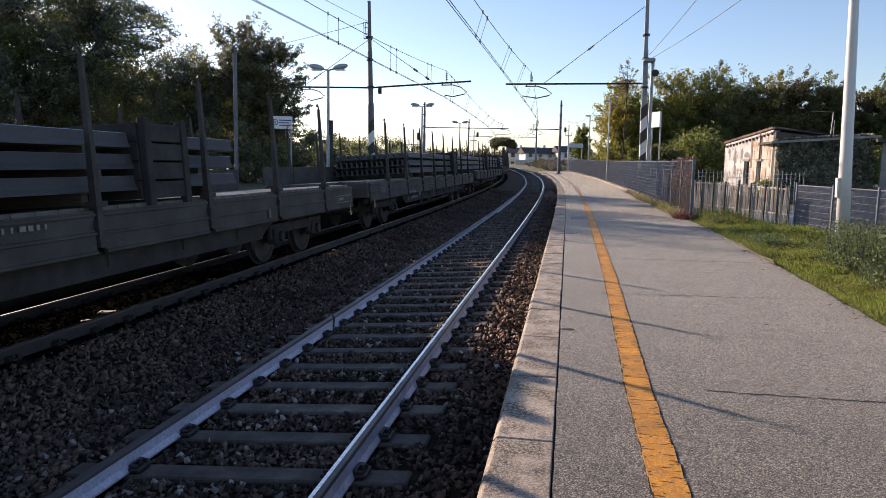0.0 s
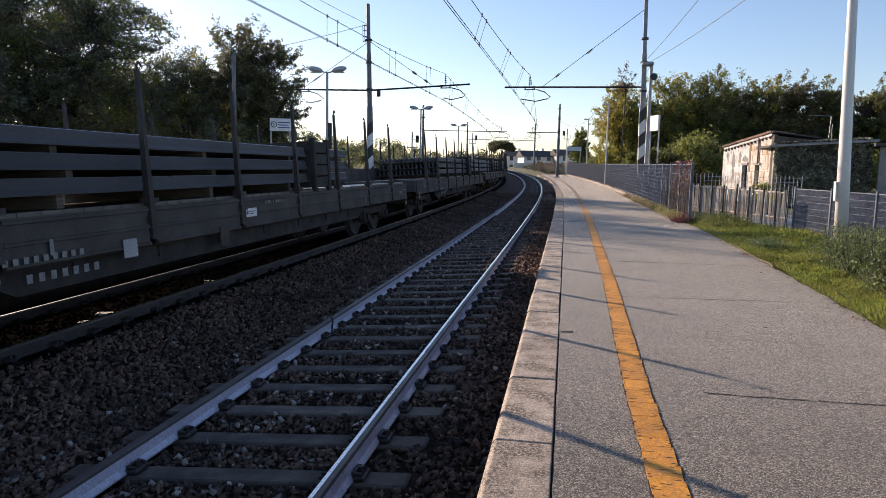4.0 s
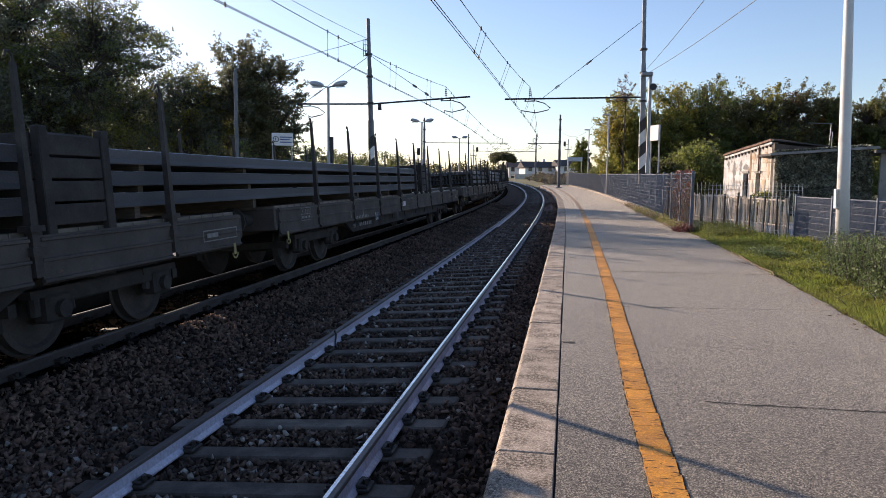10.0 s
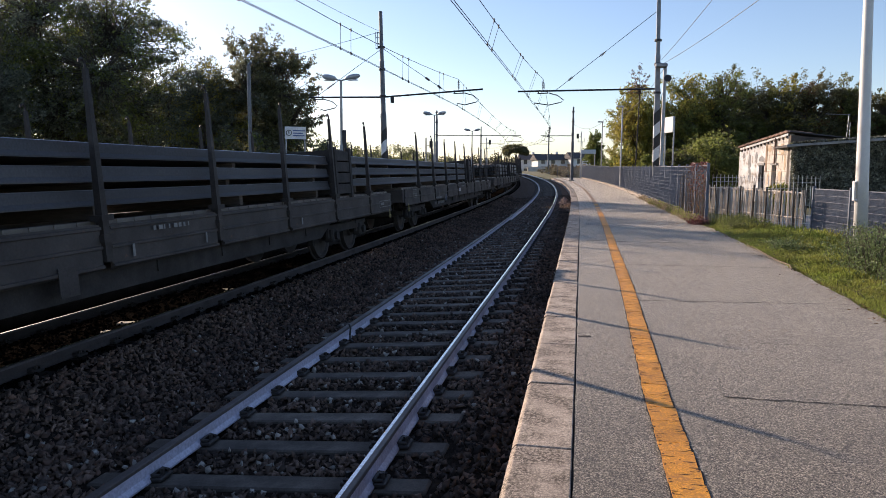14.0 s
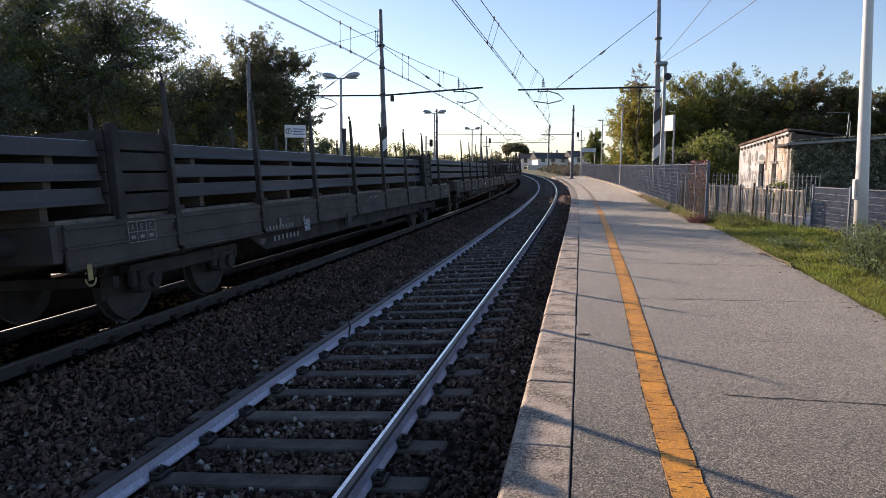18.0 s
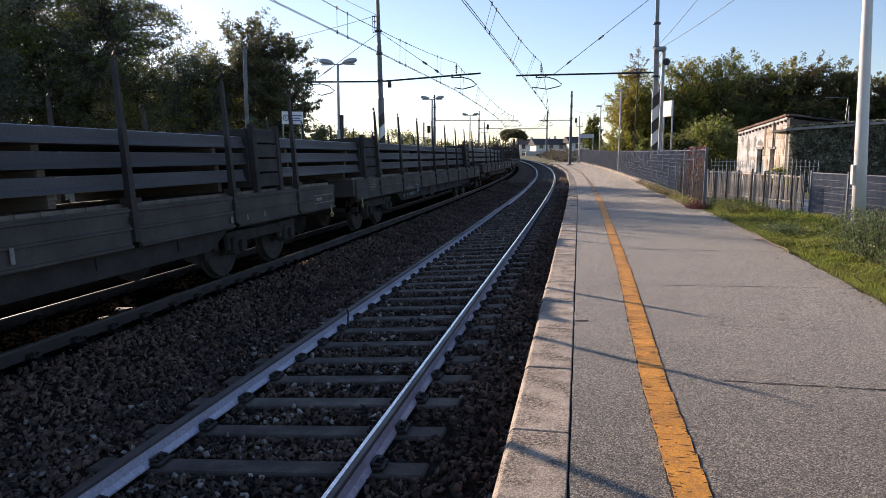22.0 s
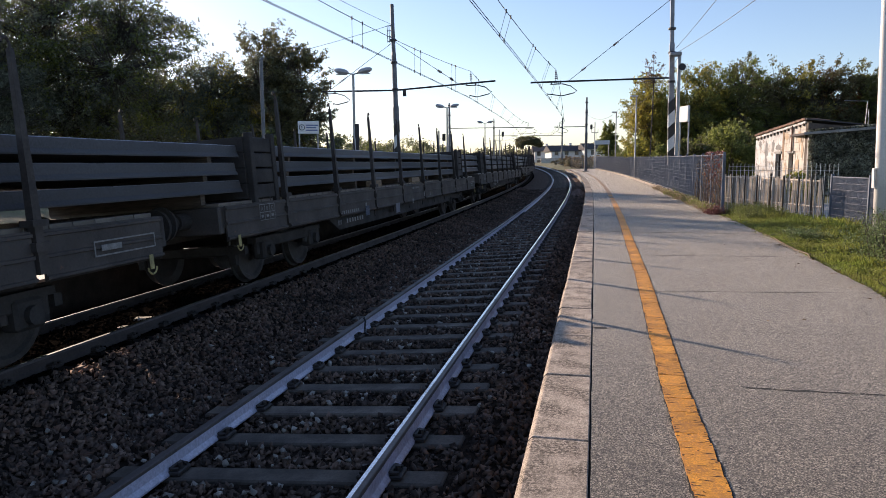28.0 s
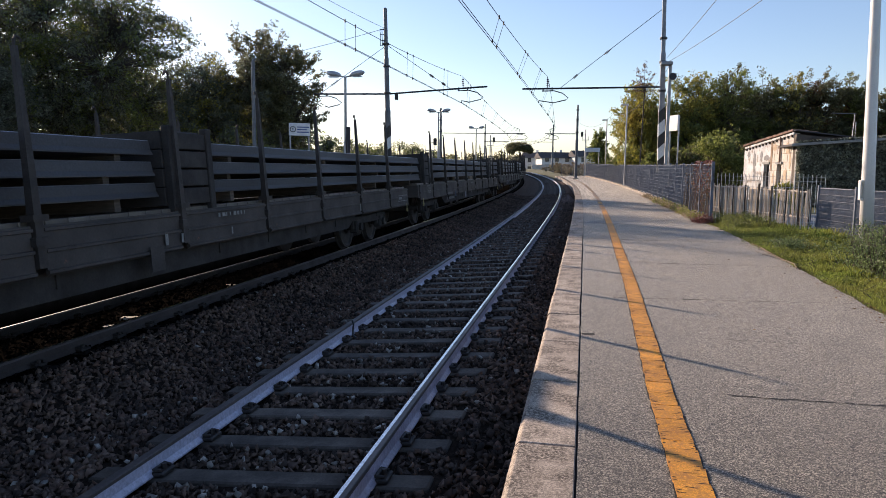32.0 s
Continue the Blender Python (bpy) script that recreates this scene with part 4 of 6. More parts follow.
def wagon(u, near, label, raised=()):
    w = thing("flat_wagon", on_train(u), label, "goods wagon", "wagons of the train")
    hang("underframe", FRAME_MESH, SILL, w)
    # lower sill takes the bogies' darker colour for the shade under the frame
    for x in (-1.2, 1.2):
        k = 1.0 if x > 0 else 0.36          # shallower on the far side
        hang("lower_sill", BELLY_MESH, BOGIE, w, m=Matrix.LocRotScale((x, 0, 0.939 * (1 - k)), None, (1, 1, k)))
    if near:
        for i in range(65):
            hang("deck_board", BOARD_MESH, DECK, w, m=pose(0, -HALF + 0.22 + i * 0.3, 0))
    else:
        part("deck", boxed(-1.31, 1.31, -HALF, HALF, 1.215, 1.265), DECK, w)
    for i in range(8):
        y = -7.885 + 2.27 * i
        for x in (-1.385, 1.385):
            hang("stake", STAKE_MESH, STAKE, w, m=pose(x, y, 1.24, 0, 0, 180 if (i + (x > 0)) % 3 else 0))
    for i in range(9):
        k = 0.855 if i == 0 else 0.8 if i == 8 else 1.0
        yy = -8.84 if i == 0 else 8.9 if i == 8 else -9.02 + 2.27 * i
        hang("side_board", PANEL_MESH, SILL, w, m=Matrix.LocRotScale((1.385, yy, 0.755), None, (1, k, 1)))          # let down on this side
        up = i in raised
        hang("side_board", PANEL_MESH, RUST_BOARD if up else SILL, w, m=Matrix.LocRotScale((-1.33 if up else -1.385, yy, 1.27 if up else 0.755), Euler((0, 0, math.pi)), (1, k, 1)))
    for y, a in ((HALF, 0), (-HALF, 180)):
        for x in (-0.875, 0.875):
            hang("buffer", BUFFER_MESH, BOGIE, w, m=pose(x, y, 1.06, 0, 0, a))
        bm = bmesh.new()
        tube(bm, (0, 0, 1.04), (0, 0.35, 1.02), 0.035, n=8)
        tube(bm, (0, 0.35, 1.02), (0, 0.62, 0.86), 0.03, n=8)
        tube(bm, (0.3, 0, 0.95), (0.3, 0.3, 0.7), 0.022, n=6)
        tube(bm, (0.3, 0.3, 0.7), (0.2, 0.6, 0.75), 0.022, n=6)
        part("coupling", bm, BOGIE, w, m=pose(0, y, 0, 0, 0, a))
    for y in (-7.2, 7.2):
        b = hang("bogie", BOGIE_MESH, BOGIE, w, m=pose(0, y, 0))
        for d in (-0.9, 0.9):
            ws = hang("wheelset", WHEEL_MESH, WHEEL, b, m=pose(0, d, 0.46))
            if near:
                WHEELS.append((ws, d))
    MOVING.append((w, u))
    return w


def writing(parent, text, y, z, size, x=1.425, material=LETTER, name="stencilled_letters"):
    cu = bpy.data.curves.new(name, "FONT")
    cu.body, cu.size, cu.extrude = text, size, 0.001
    cu.materials.append(material)
    ob = new(name, cu)
    ob.parent = parent
    ob.matrix_basis = Matrix.Translation((x, y, z)) @ Matrix(((0, 0, 1, 0), (1, 0, 0, 0), (0, 1, 0, 0), (0, 0, 0, 1)))
    return ob


def plate(parent, y0, y1, z0, z1, material, name, x=1.422, label=""):
    return part(name, boxed(x, x + 0.004, y0, y1, z0, z1), material, parent, label)


def load_table(parent, y, z, k=1.0):
    """The stencilled grid of load limits: lines, three letters, bars for the figures."""
    bm = bmesh.new()
    for zz in (0, 0.15 * k, 0.3 * k):
        box(bm, 1.422, 1.425, y, y + 0.64 * k, z + zz - 0.005, z + zz + 0.005)
    for yy in (0, 0.2, 0.42, 0.64):
        box(bm, 1.4221, 1.4251, y + yy * k - 0.005, y + yy * k + 0.005, z, z + 0.3 * k)
    for i in range(3):
        box(bm, 1.4222, 1.4248, y + (0.05 + 0.21 * i) * k, y + (0.15 + 0.21 * i) * k, z + 0.05 * k, z + 0.1 * k)
    part("load_table", bm, LETTER, parent, "stencilled white load table")
    for i, c in enumerate("ABC"):
        writing(parent, c, y + (0.06 + 0.21 * i) * k, z + 0.18 * k, 0.12 * k)


def lift_mark(parent, y, z):
    """Yellowish lifting mark: a block over an anchor-like bow."""
    part("lifting_mark", boxed(1.422, 1.426, y - 0.035, y + 0.035, z + 0.08, z + 0.24), MARK_YELLOW, parent, "faded yellow lifting mark")
    arc = [math.pi * (1 + i / 6) for i in range(7)]
    part("lifting_bow", tubes([(1.424, y + 0.075 * math.cos(a), z + 0.1 + 0.075 * math.sin(a)) for a in arc], 0.012, 4), MARK_YELLOW, parent, "faded yellow bow of the lifting mark")


def dress(w, seed, c):
    """Signs and stencils along a wagon's near side."""
    rng = random.Random(seed)
    load_table(w, -8.85, 0.96, 0.75)
    lift_mark(w, -9.5, 0.58)
    lift_mark(w, 9.5, 0.58)
    bm = bmesh.new()
    for a in ((8.65, 9.6, 0.9, 0.915), (8.65, 9.6, 1.04, 1.055), (8.65, 8.665, 0.915, 1.04), (9.585, 9.6, 0.915, 1.04)):
        box(bm, 1.4222, 1.425, *a)
    box(bm, 1.4224, 1.425, 8.75, 9.05, 0.95, 1.01)
    part("number_box", bm, LETTER, w, "stencilled white number box")
    y0 = {20: -3.95, 21: -4.09}.get(seed, -4.17)
    if seed == 22:
        card = plate(w, y0, y0 + 0.245, 0.685, 0.885, FENCE, "card_holder", label="grey card behind crossed wires in a holder")
    else:
        card = plate(w, y0, y0 + 0.245, 0.685, 0.885, SIGN_WHITE, "card_holder", label="white card behind crossed wires in a holder")
    bm = bmesh.new()
    for i in range(9):
        c = -0.2 + 0.05 * i + 0.0225                       # crossed wires over the card
        for way in (1, -1):
            ends = []
            for u in (max(0.0, c), min(0.245, c + 0.2)):
                ends.append((1.428, y0 + u if way > 0 else y0 + 0.245 - u, 0.685 + u - c))
            tube(bm, ends[0], ends[1], 0.0045, n=4)
    part("wire_mesh", bm, FENCE, card)
    if seed != 22:
        plate(w, -1.8, -1.55, 0.58, 0.86, SILL, "card_frame")
    if c:
        writing(w, "RIV", -5.82, 0.62, 0.13)
        for i in range(7):
            plate(w, -5.35 + 0.15 * i, -5.28 + 0.15 * i, 0.63, 0.71, LETTER, "figure_bar", x=1.4222)
        for i in range(9):
            plate(w, -5.6 + 0.12 * i, -5.54 + 0.12 * i, 0.81, 0.87, LETTER, "figure_bar", x=1.4222)
    if seed == 20:
        lp = plate(w, -0.995, -0.635, 0.93, 1.06, SIGN_WHITE, "label_plate", x=1.428, label="small white label plate")
        for z0, y1 in ((1.005, -0.7), (0.97, -0.76)):
            plate(lp, -0.9, y1, z0, z0 + 0.012, SIGN_BLUE, "print_bar", x=1.4325)
        plate(lp, -0.98, -0.93, 0.97, 1.02, SIGN_BLUE, "print_square", x=1.4325)
    for i, k in enumerate((0.06, 0.1, 0.03, 0.03, 0.09, 0.07, 0.05, 0.03)):
        plate(w, -0.3 + 0.1 * i, -0.3 + 0.1 * i + k * 0.8, 1.1, 1.15, LETTER, "stencil_bar", x=1.428)
    for i in range(6):
        y = rng.uniform(-7.4, 6.6)
        plate(w, y, y + rng.uniform(0.03, 0.08), 0.85, 0.85 + rng.uniform(0.08, 0.15), LETTER, "chalk_mark", x=1.4216)


TIMBER = surface("sawn_timber", (0.3, 0.22, 0.14), (0.18, 0.13, 0.085), 4, 50, 0.85, streak=(6, 0.6, 6))


def joint_u(k):
    """Where two wagons meet, k wagons back."""
    return 16.02 - 20.891 * k


for k in range(-9, 5):
    mid = (joint_u(k) + joint_u(k + 1)) / 2
    near = k >= -1
    w = wagon(mid, near, "brown flat wagon with steel stakes and side boards let down" if near else "distant brown flat wagon loaded with rails", {-1: (0, 1, 2, 3), 0: (8,)}.get(k, ()))
    if k >= -1:
        dress(w, k + 20, k in (0, 2))
    if k == 2:
        for y in (0.2, -3.4):
            part("packing_timber", boxed(1.22, 1.32, y, y + 0.84, 1.268, 1.4, bevel=0.008), TIMBER, w, "pale sawn packing timber")
        plate(w, -1.9, -1.56, 0.58, 0.81, FENCE, "card_frame", label="empty grimy card frame")
        plate(w, -0.32, -0.2, 0.72, 0.84, LETTER, "chalk_mark", x=1.428)

for u0, u1 in ((8.7, 10.1), (-8.3, 7.7), (-23.0, -9.45), (-28.65, -24.3), (-44.1, -29.75), (-57.2, -45.2), (-75, -58.4)):
    rail_stack(u0, u1, 3, 1.415, 0.245, "three layers of long new rails on wooden bearers")
u = 21.9
for i, length in enumerate((8.2, 13.0, 9.5, 14.5, 11.0, 13.5, 10.0, 15.0, 12.0, 13.0, 14.0, 12.0)):
    rail_stack(u, u + length, 3, 1.415, 0.245, "three layers of long new rails on wooden bearers")
    if u + length < 185:
        load_stop(u + length + 0.6, 1.0)
    u += length + 1.2
for u, wide in ((8.2, 0.9), (-8.87, 1.0), (-23.65, 1.1), (-29.2, 0.95), (-44.65, 0.8), (-57.8, 0.95)):
    load_stop(u, wide)

# ---- overhead line: masts, arms, wires
def striped(parent, r, z0, z1, bands=5, n=12):
    """Slanted black and white bands round a mast."""
    step = (z1 - z0) / bands
    tilt = math.pi / n if n == 4 else 0.0
    for i in range(bands):
        bm = bmesh.new()
        rings = []
        for z in (z0 + i * step, z0 + (i + 1) * step):
            rings.append([bm.verts.new((r * math.cos(2 * math.pi * j / n + tilt), r * math.sin(2 * math.pi * j / n + tilt), z + 0.9 * r * math.cos(2 * math.pi * j / n + tilt))) for j in range(n)])
        for j in range(n):
            bm.faces.new((rings[0][j], rings[0][(j + 1) % n], rings[1][(j + 1) % n], rings[1][j]))
        part("stripe", bm, BLACK_PAINT if i % 2 == 0 else SIGN_WHITE, parent, "black stripe" if i % 2 == 0 else "white stripe")


def mast(s, o, height, label, square=False, stripes=True, lean=0.0):
    m = thing("catenary_mast", on(s, o, 0) @ Matrix.Rotation(radians(lean), 4, "Y"), label, "catenary mast", "masts of the overhead line")
    bm = bmesh.new()
    lathe(bm, [(0.17, -0.8), (0.165, 4.45), (0.135, 4.6), (0.13, 7.2), (0.11, 7.3), (0.1, height), (0.04, height + 0.04)], 12)
    if square:
        bm.clear()
        lathe(bm, [(0.215, -0.8), (0.21, 4.45), (0.17, 4.75), (0.16, 7.2), (0.13, 7.3), (0.12, height), (0.05, height + 0.04)], 4, Matrix.Rotation(radians(45), 4, "Z"))
    part("pole", bm, MAST_PALE if square else MAST, m, smooth=False)
    part("footing", boxed(-0.35, 0.35, -0.35, 0.35, -0.8, 0.12, bevel=0.03), CONCRETE, m)
    for z in (5.35, 6.75, 7.9):
        bm = bmesh.new()
        lathe(bm, [(0.18, z), (0.185, z + 0.05), (0.18, z + 0.1)], 12)
        part("collar", bm, DARK_STEEL, m)
    if stripes:
        striped(m, 0.218 if square else 0.173, 1.5 if square else 0.6, 4.5 if square else 3.6, 5, 4 if square else 12)
    return m


def insulator(p, q, parent):
    """A string of discs between two points."""
    bm = bmesh.new()
    p, q = Vector(p), Vector(q)
    tube(bm, p, q, 0.018, n=6)
    n = 4
    for i in range(n):
        c = p.lerp(q, 0.25 + 0.5 * i / (n - 1))
        w = (q - p).normalized() * 0.02
        tube(bm, c - w, c + w, 0.07, 0.04, n=10)
    part("insulator", bm, PORCELAIN, parent)


def arm(m, x_in, z_in, x_out, z_out, reach, wire_x, wire_z):
    """A horizontal cantilever tube with its post insulator, bent steady arm and stay. x: across from the mast."""
    part("cantilever", tubes([(x_in, 0, z_in), (x_out, 0, z_out)], 0.045, 8), DARK_STEEL, m)
    side = 1 if x_out > x_in else -1
    f = (reach - x_in) / (x_out - x_in)
    z = z_in + (z_out - z_in) * f
    bm = bmesh.new()
    box(bm, reach - 0.28, reach + 0.28, -0.03, 0.03, z - 0.14, z - 0.09)
    for d in (-0.23, 0.23):
        box(bm, reach + d - 0.03, reach + d + 0.03, -0.05, 0.05, z - 0.14, z + 0.05)
    part("bracket", bm, DARK_STEEL, m)
    insulator((reach, 0, z + 0.02), (reach, 0, z + 0.6), m)
    k = 1
    bend = [(reach + 0.3 * k, 0, z - 0.11), (reach + 0.75 * k, 0, z - 0.25), (reach + 1.05 * k, 0, z - 0.5), (reach + 0.9 * k, 0, z - 0.6), (reach + 0.3 * k, 0, z - 0.72), (wire_x, 0, wire_z + 0.1), (wire_x, 0, wire_z)]
    part("steady_arm", tubes(bend, 0.028, 6), DARK_STEEL, m)
    return z + 0.6


mast_r = mast(36.8, 5.87, 11.2, "tall grey striped steel mast behind the platform fence", square=True, lean=-1.2)
arm(mast_r, -0.1, 5.6, -6.93, 5.71, -5.65, -6.1, 5.0)
part("stay", tubes([(-4.98, 0, 5.72), (-0.1, 0, 9.33)], 0.014, 5), DARK_STEEL, mast_r)
insulator((-2.85, 0, 7.28), (-2.5, 0, 7.54), mast_r)
insulator((-4.4, 0, 6.15), (-4.1, 0, 6.37), mast_r)
mast_l = mast(36.6, -8.2, 9.77, "grey steel mast with black and white stripes on the far platform", lean=-1.5)
arm(mast_l, 0.1, 5.36, 5.37, 5.55, 4.1, 4.0, 4.78)
part("stay", tubes([(3.44, 0, 5.5), (0.1, 0, 7.86)], 0.014, 5), DARK_STEEL, mast_l)
insulator((2.3, 0, 6.3), (2.6, 0, 6.09), mast_l)
insulator((2.95, 0, 5.85), (3.2, 0, 5.67), mast_l)
part("stay", tubes([(-3.76, 0, 5.5), (-0.1, 0, 7.8)], 0.014, 5), DARK_STEEL, mast_l)
insulator((-3.2, 0, 5.85), (-2.6, 0, 6.23), mast_l)
part("hanger", boxed(0.42, 0.6, -0.03, 0.03, 5.02, 5.34), DARK_STEEL, mast_l)
arm(mast_l, -0.1, 5.36, -4.14, 5.5, -3.6, -3.5, 4.75)
bm = bmesh.new()
for x in (-0.3, -0.2):
    tube(bm, (x, 0, 7.85), (x, 0, 8.75), 0.016, n=6)
for z in (7.9, 8.15, 8.45, 8.7):
    tube(bm, (-0.3, 0, z), (0, 0, z), 0.018, n=6)
part("ladder_bracket", bm, DARK_STEEL, mast_l)
mast_r2 = mast(83, 3.2, 8.5, "slim steel mast at the end of the platform", stripes=False)
arm(mast_r2, -0.1, 5.2, -3.7, 5.2, -3.1, -3.5, 4.6)
mast_l2 = mast(84, -12.9, 8.2, "slim steel mast beyond the far track", stripes=False)
arm(mast_l2, 0.1, 5.25, 10.1, 5.25, 9.4, 8.4, 4.5)
mast_r3 = mast(133, 5.2, 8.6, "distant steel mast beside the curve", stripes=False)
arm(mast_r3, -0.1, 5.4, -6, 5.4, -5.2, -5.4, 4.8)
mast_l3 = mast(133, -7.6, 8.6, "distant steel mast beyond the curve", stripes=False)
arm(mast_l3, 0.1, 5.4, 4.6, 5.4, 3.6, 3.5, 4.8)
mast(-9, 6.0, 11.0, "steel mast behind the viewpoint beside the platform", stripes=False)
mast(-9, -8.4, 10.0, "steel mast behind the viewpoint on the far platform", stripes=False)


def wire(name, knots, r, label, sag=0.0):
    """A wire through (s, o, z) knots, hanging between them."""
    pts = []
    for (s0, o0, z0), (s1, o1, z1) in zip(knots, knots[1:]):
        n = max(4, int(abs(s1 - s0) / 2))
        for i in range(1 if pts else 0, n + 1):
            f = i / n
            pts.append(at(s0 + (s1 - s0) * f, o0 + (o1 - o0) * f, z0 + (z1 - z0) * f - 4 * sag * f * (1 - f)))
    return tagged(link(name, tubes(pts, r, 5), WIRE), label, "wire", "wires of the overhead line")


def hung(s, knots, sag):
    for (s0, o0, z0), (s1, o1, z1) in zip(knots, knots[1:]):
        if s0 <= s <= s1:
            f = (s - s0) / (s1 - s0)
            return at(s, o0 + (o1 - o0) * f, z0 + (z1 - z0) * f - 4 * sag * f * (1 - f))


CON1 = [(-9, -0.6, 4.88), (13, -0.53, 4.83), (36.8, -0.33, 4.88), (60, 0.2, 4.8), (83, -0.3, 4.6), (133, -0.2, 4.85), (190, -0.2, 4.9)]
CON2 = [(-9, -4.92, 4.94), (13, -4.6, 4.85), (36.6, -4.3, 4.85), (84, -4.5, 4.5), (133, -4.1, 4.85), (190, -4.1, 4.9)]
MES1 = [(-9, -0.95, 6.2), (36.8, 0.1, 6.18), (83, 0.1, 5.8), (133, 0.0, 6.1), (190, -0.2, 6.0)]
MES2 = [(-9, -4.92, 6.23), (36.6, -4.27, 6.22), (84, -3.5, 5.85), (133, -4.0, 6.1), (190, -4.1, 6.0)]
SAG = 0.78
for name, con, mes in (("near", CON1, MES1), ("far", CON2, MES2)):
    for d in (-0.03, 0.03):
        wire("contact_wire", [(s, o + d, z) for s, o, z in con], 0.009, "twin copper contact wire over the track")
    wire("messenger_wire", mes, 0.01, "sagging messenger wire of the overhead line", SAG)
    for s in list(np.arange(-7.2, 82, 6.5)) + list(np.arange(90, 130, 8.0)):
        for d in (0.0, 0.85):
            a, b = hung(s + d, con, 0), hung(s + d, mes, SAG)
            dropper = tagged(link("dropper", tubes([a, b], 0.006, 4), WIRE), "thin dropper between contact and messenger wire", "wire", "droppers of the overhead line")
            for p in (a, b):
                part("clamp", tubes([p - Vector((0, 0, 0.05)), p + Vector((0, 0, 0.05))], 0.022, 5), DARK_STEEL, dropper)
wire("feeder_wire", [(-9, -8.4, 8.6), (36.6, -8.45, 8.74)], 0.01, "thin feeder wire along the far masts", 0.75)
wire("stay_wire", [(36.6, -8.5, 8.74), (36.6, -14.73, 7.38), (36.6, -22, 6.6)], 0.012, "stay wire from the far mast to the trees", 0.05)
wire("cable", [(8, 6.05, 7.11), (36.8, 5.9, 7.0)], 0.011, "service cable from the near mast", 0.08)
wire("cable", [(8, 8.42, 7.16), (36.8, 6.0, 6.82)], 0.011, "service cable from the near mast over the lawn", 0.28)
wire("cable", [(36.8, 6.1, 6.7), (62, 5.0, 6.0), (83, 3.25, 6.6)], 0.012, "cable between two masts", 0.8)

# ---- lamps, signs and signals
def twin_lamp(s, o, top, label):
    lamp = thing("platform_lamp", on(s, o, -0.1), label, "street lamp", "twin lamps on the far platform")
    h = top + 0.1
    bm = bmesh.new()
    lathe(bm, [(0.09, 0), (0.085, h * 0.5), (0.06, h * 0.5 + 0.05), (0.05, h)], 10)
    part("pole", bm, GALV, lamp)
    for d in (-1, 1):
        part("arm", tubes([(0, 0, h), (d * 0.25, 0, h + 0.05)], 0.03, 6), GALV, lamp)
        bm = bmesh.new()
        bmesh.ops.create_uvsphere(bm, u_segments=14, v_segments=8, radius=1.0)
        bmesh.ops.transform(bm, matrix=Matrix.LocRotScale((d * 0.5, 0, h + 0.13), Euler((0, -d * radians(12), 0)), (0.33, 0.17, 0.12)), verts=bm.verts)
        part("head", bm, LAMP_GREY, lamp, "grey oval lamp head", smooth=True)
        part("lens", boxed(d * 0.5 - 0.2, d * 0.5 + 0.2, -0.1, 0.1, h + 0.0, h + 0.03), SIGN_WHITE, lamp)
    return lamp


for i, (s, o) in enumerate(((27.84, -7.68), (47.1, -7.53), (69.7, -7.48))):
    lamp = twin_lamp(s, o, 5.15, "grey twin-headed lamp on a slim pole on the far platform")
    if i == 0:
        part("notice_panel", boxed(0.0, 0.2, -0.04, 0.04, 1.3, 3.25, bevel=0.01), DARK_STEEL, lamp, "dark upright panel seen edge-on")

info = thing("platform_sign", on(27.0, -9.35, 0.2, 28), "white platform sign with a black roundel on two posts", "sign")
for x in (-0.37, 0.37):
    part("post", tubes([(x, 0, -0.3), (x, 0, 3.0)], 0.03, 8), GALV, info)
part("panel", boxed(-0.42, 0.42, -0.05, -0.03, 2.55, 3.05, bevel=0.006), SIGN_WHITE, info, "white sign panel")
for i, w in enumerate((0.46, 0.4, 0.48)):
    part("text_bar", boxed(-0.1, -0.1 + w, -0.056, -0.051, 2.67 + i * 0.1, 2.71 + i * 0.1), SIGN_BLUE, info, "blue line of small writing")
upright = Matrix.Rotation(radians(90), 4, "X")
bm = bmesh.new()
lathe(bm, [(0.12, 0), (0.12, 0.006)], 20, Matrix.Translation((-0.26, -0.051, 2.8)) @ upright)
part("roundel", bm, BLACK_PAINT, info, "black ring of the roundel")
bm = bmesh.new()
lathe(bm, [(0.092, 0), (0.092, 0.004)], 20, Matrix.Translation((-0.26, -0.0575, 2.8)) @ upright)
part("roundel_face", bm, SIGN_WHITE, info)
bm = bmesh.new()
box(bm, -0.275, -0.245, -0.066, -0.062, 2.74, 2.86)
box(bm, -0.29, -0.275, -0.066, -0.062, 2.82, 2.85)
part("roundel_mark", bm, BLACK_PAINT, info)
grey_pole = thing("grey_pole", on(22.57, -9.13, 0.3), "plain slim grey pole before the trees", "pole")
part("pole", tubes([(0, 0, -0.4), (0, 0, 4.73)], 0.065, 10), MAST, grey_pole)
part("tip", tubes([(0, 0, 4.73), (0.1, 0, 4.85)], 0.05, 8), MAST, grey_pole)

# sign and loudspeaker pole beside the near mast
sign = thing("station_sign", on(38.2, 6.62, 0, -68), "white sign on two slim posts behind the fence", "sign")
for x in (-0.42, 0.42):
    part("post", tubes([(x, 0, 0), (x, 0, 4.3)], 0.04, 8), GALV, sign)
part("panel", boxed(-0.46, 0.46, -0.1, -0.02, 3.5, 4.3, bevel=0.01), SIGN_WHITE, sign, "white sign panel")
speaker = thing("speaker_pole", on(36.3, 6.03, 0), "pale grey pole with a hood and a loudspeaker", "pole")
part("pole", tubes([(0, 0, 0), (0, 0, 6.75)], 0.085, 10), GALV, speaker)
part("hood", boxed(-0.48, 0.1, -0.2, 0.2, 6.55, 6.75, bevel=0.05), GALV, speaker, "pale hood across the pole top")
bm = bmesh.new()
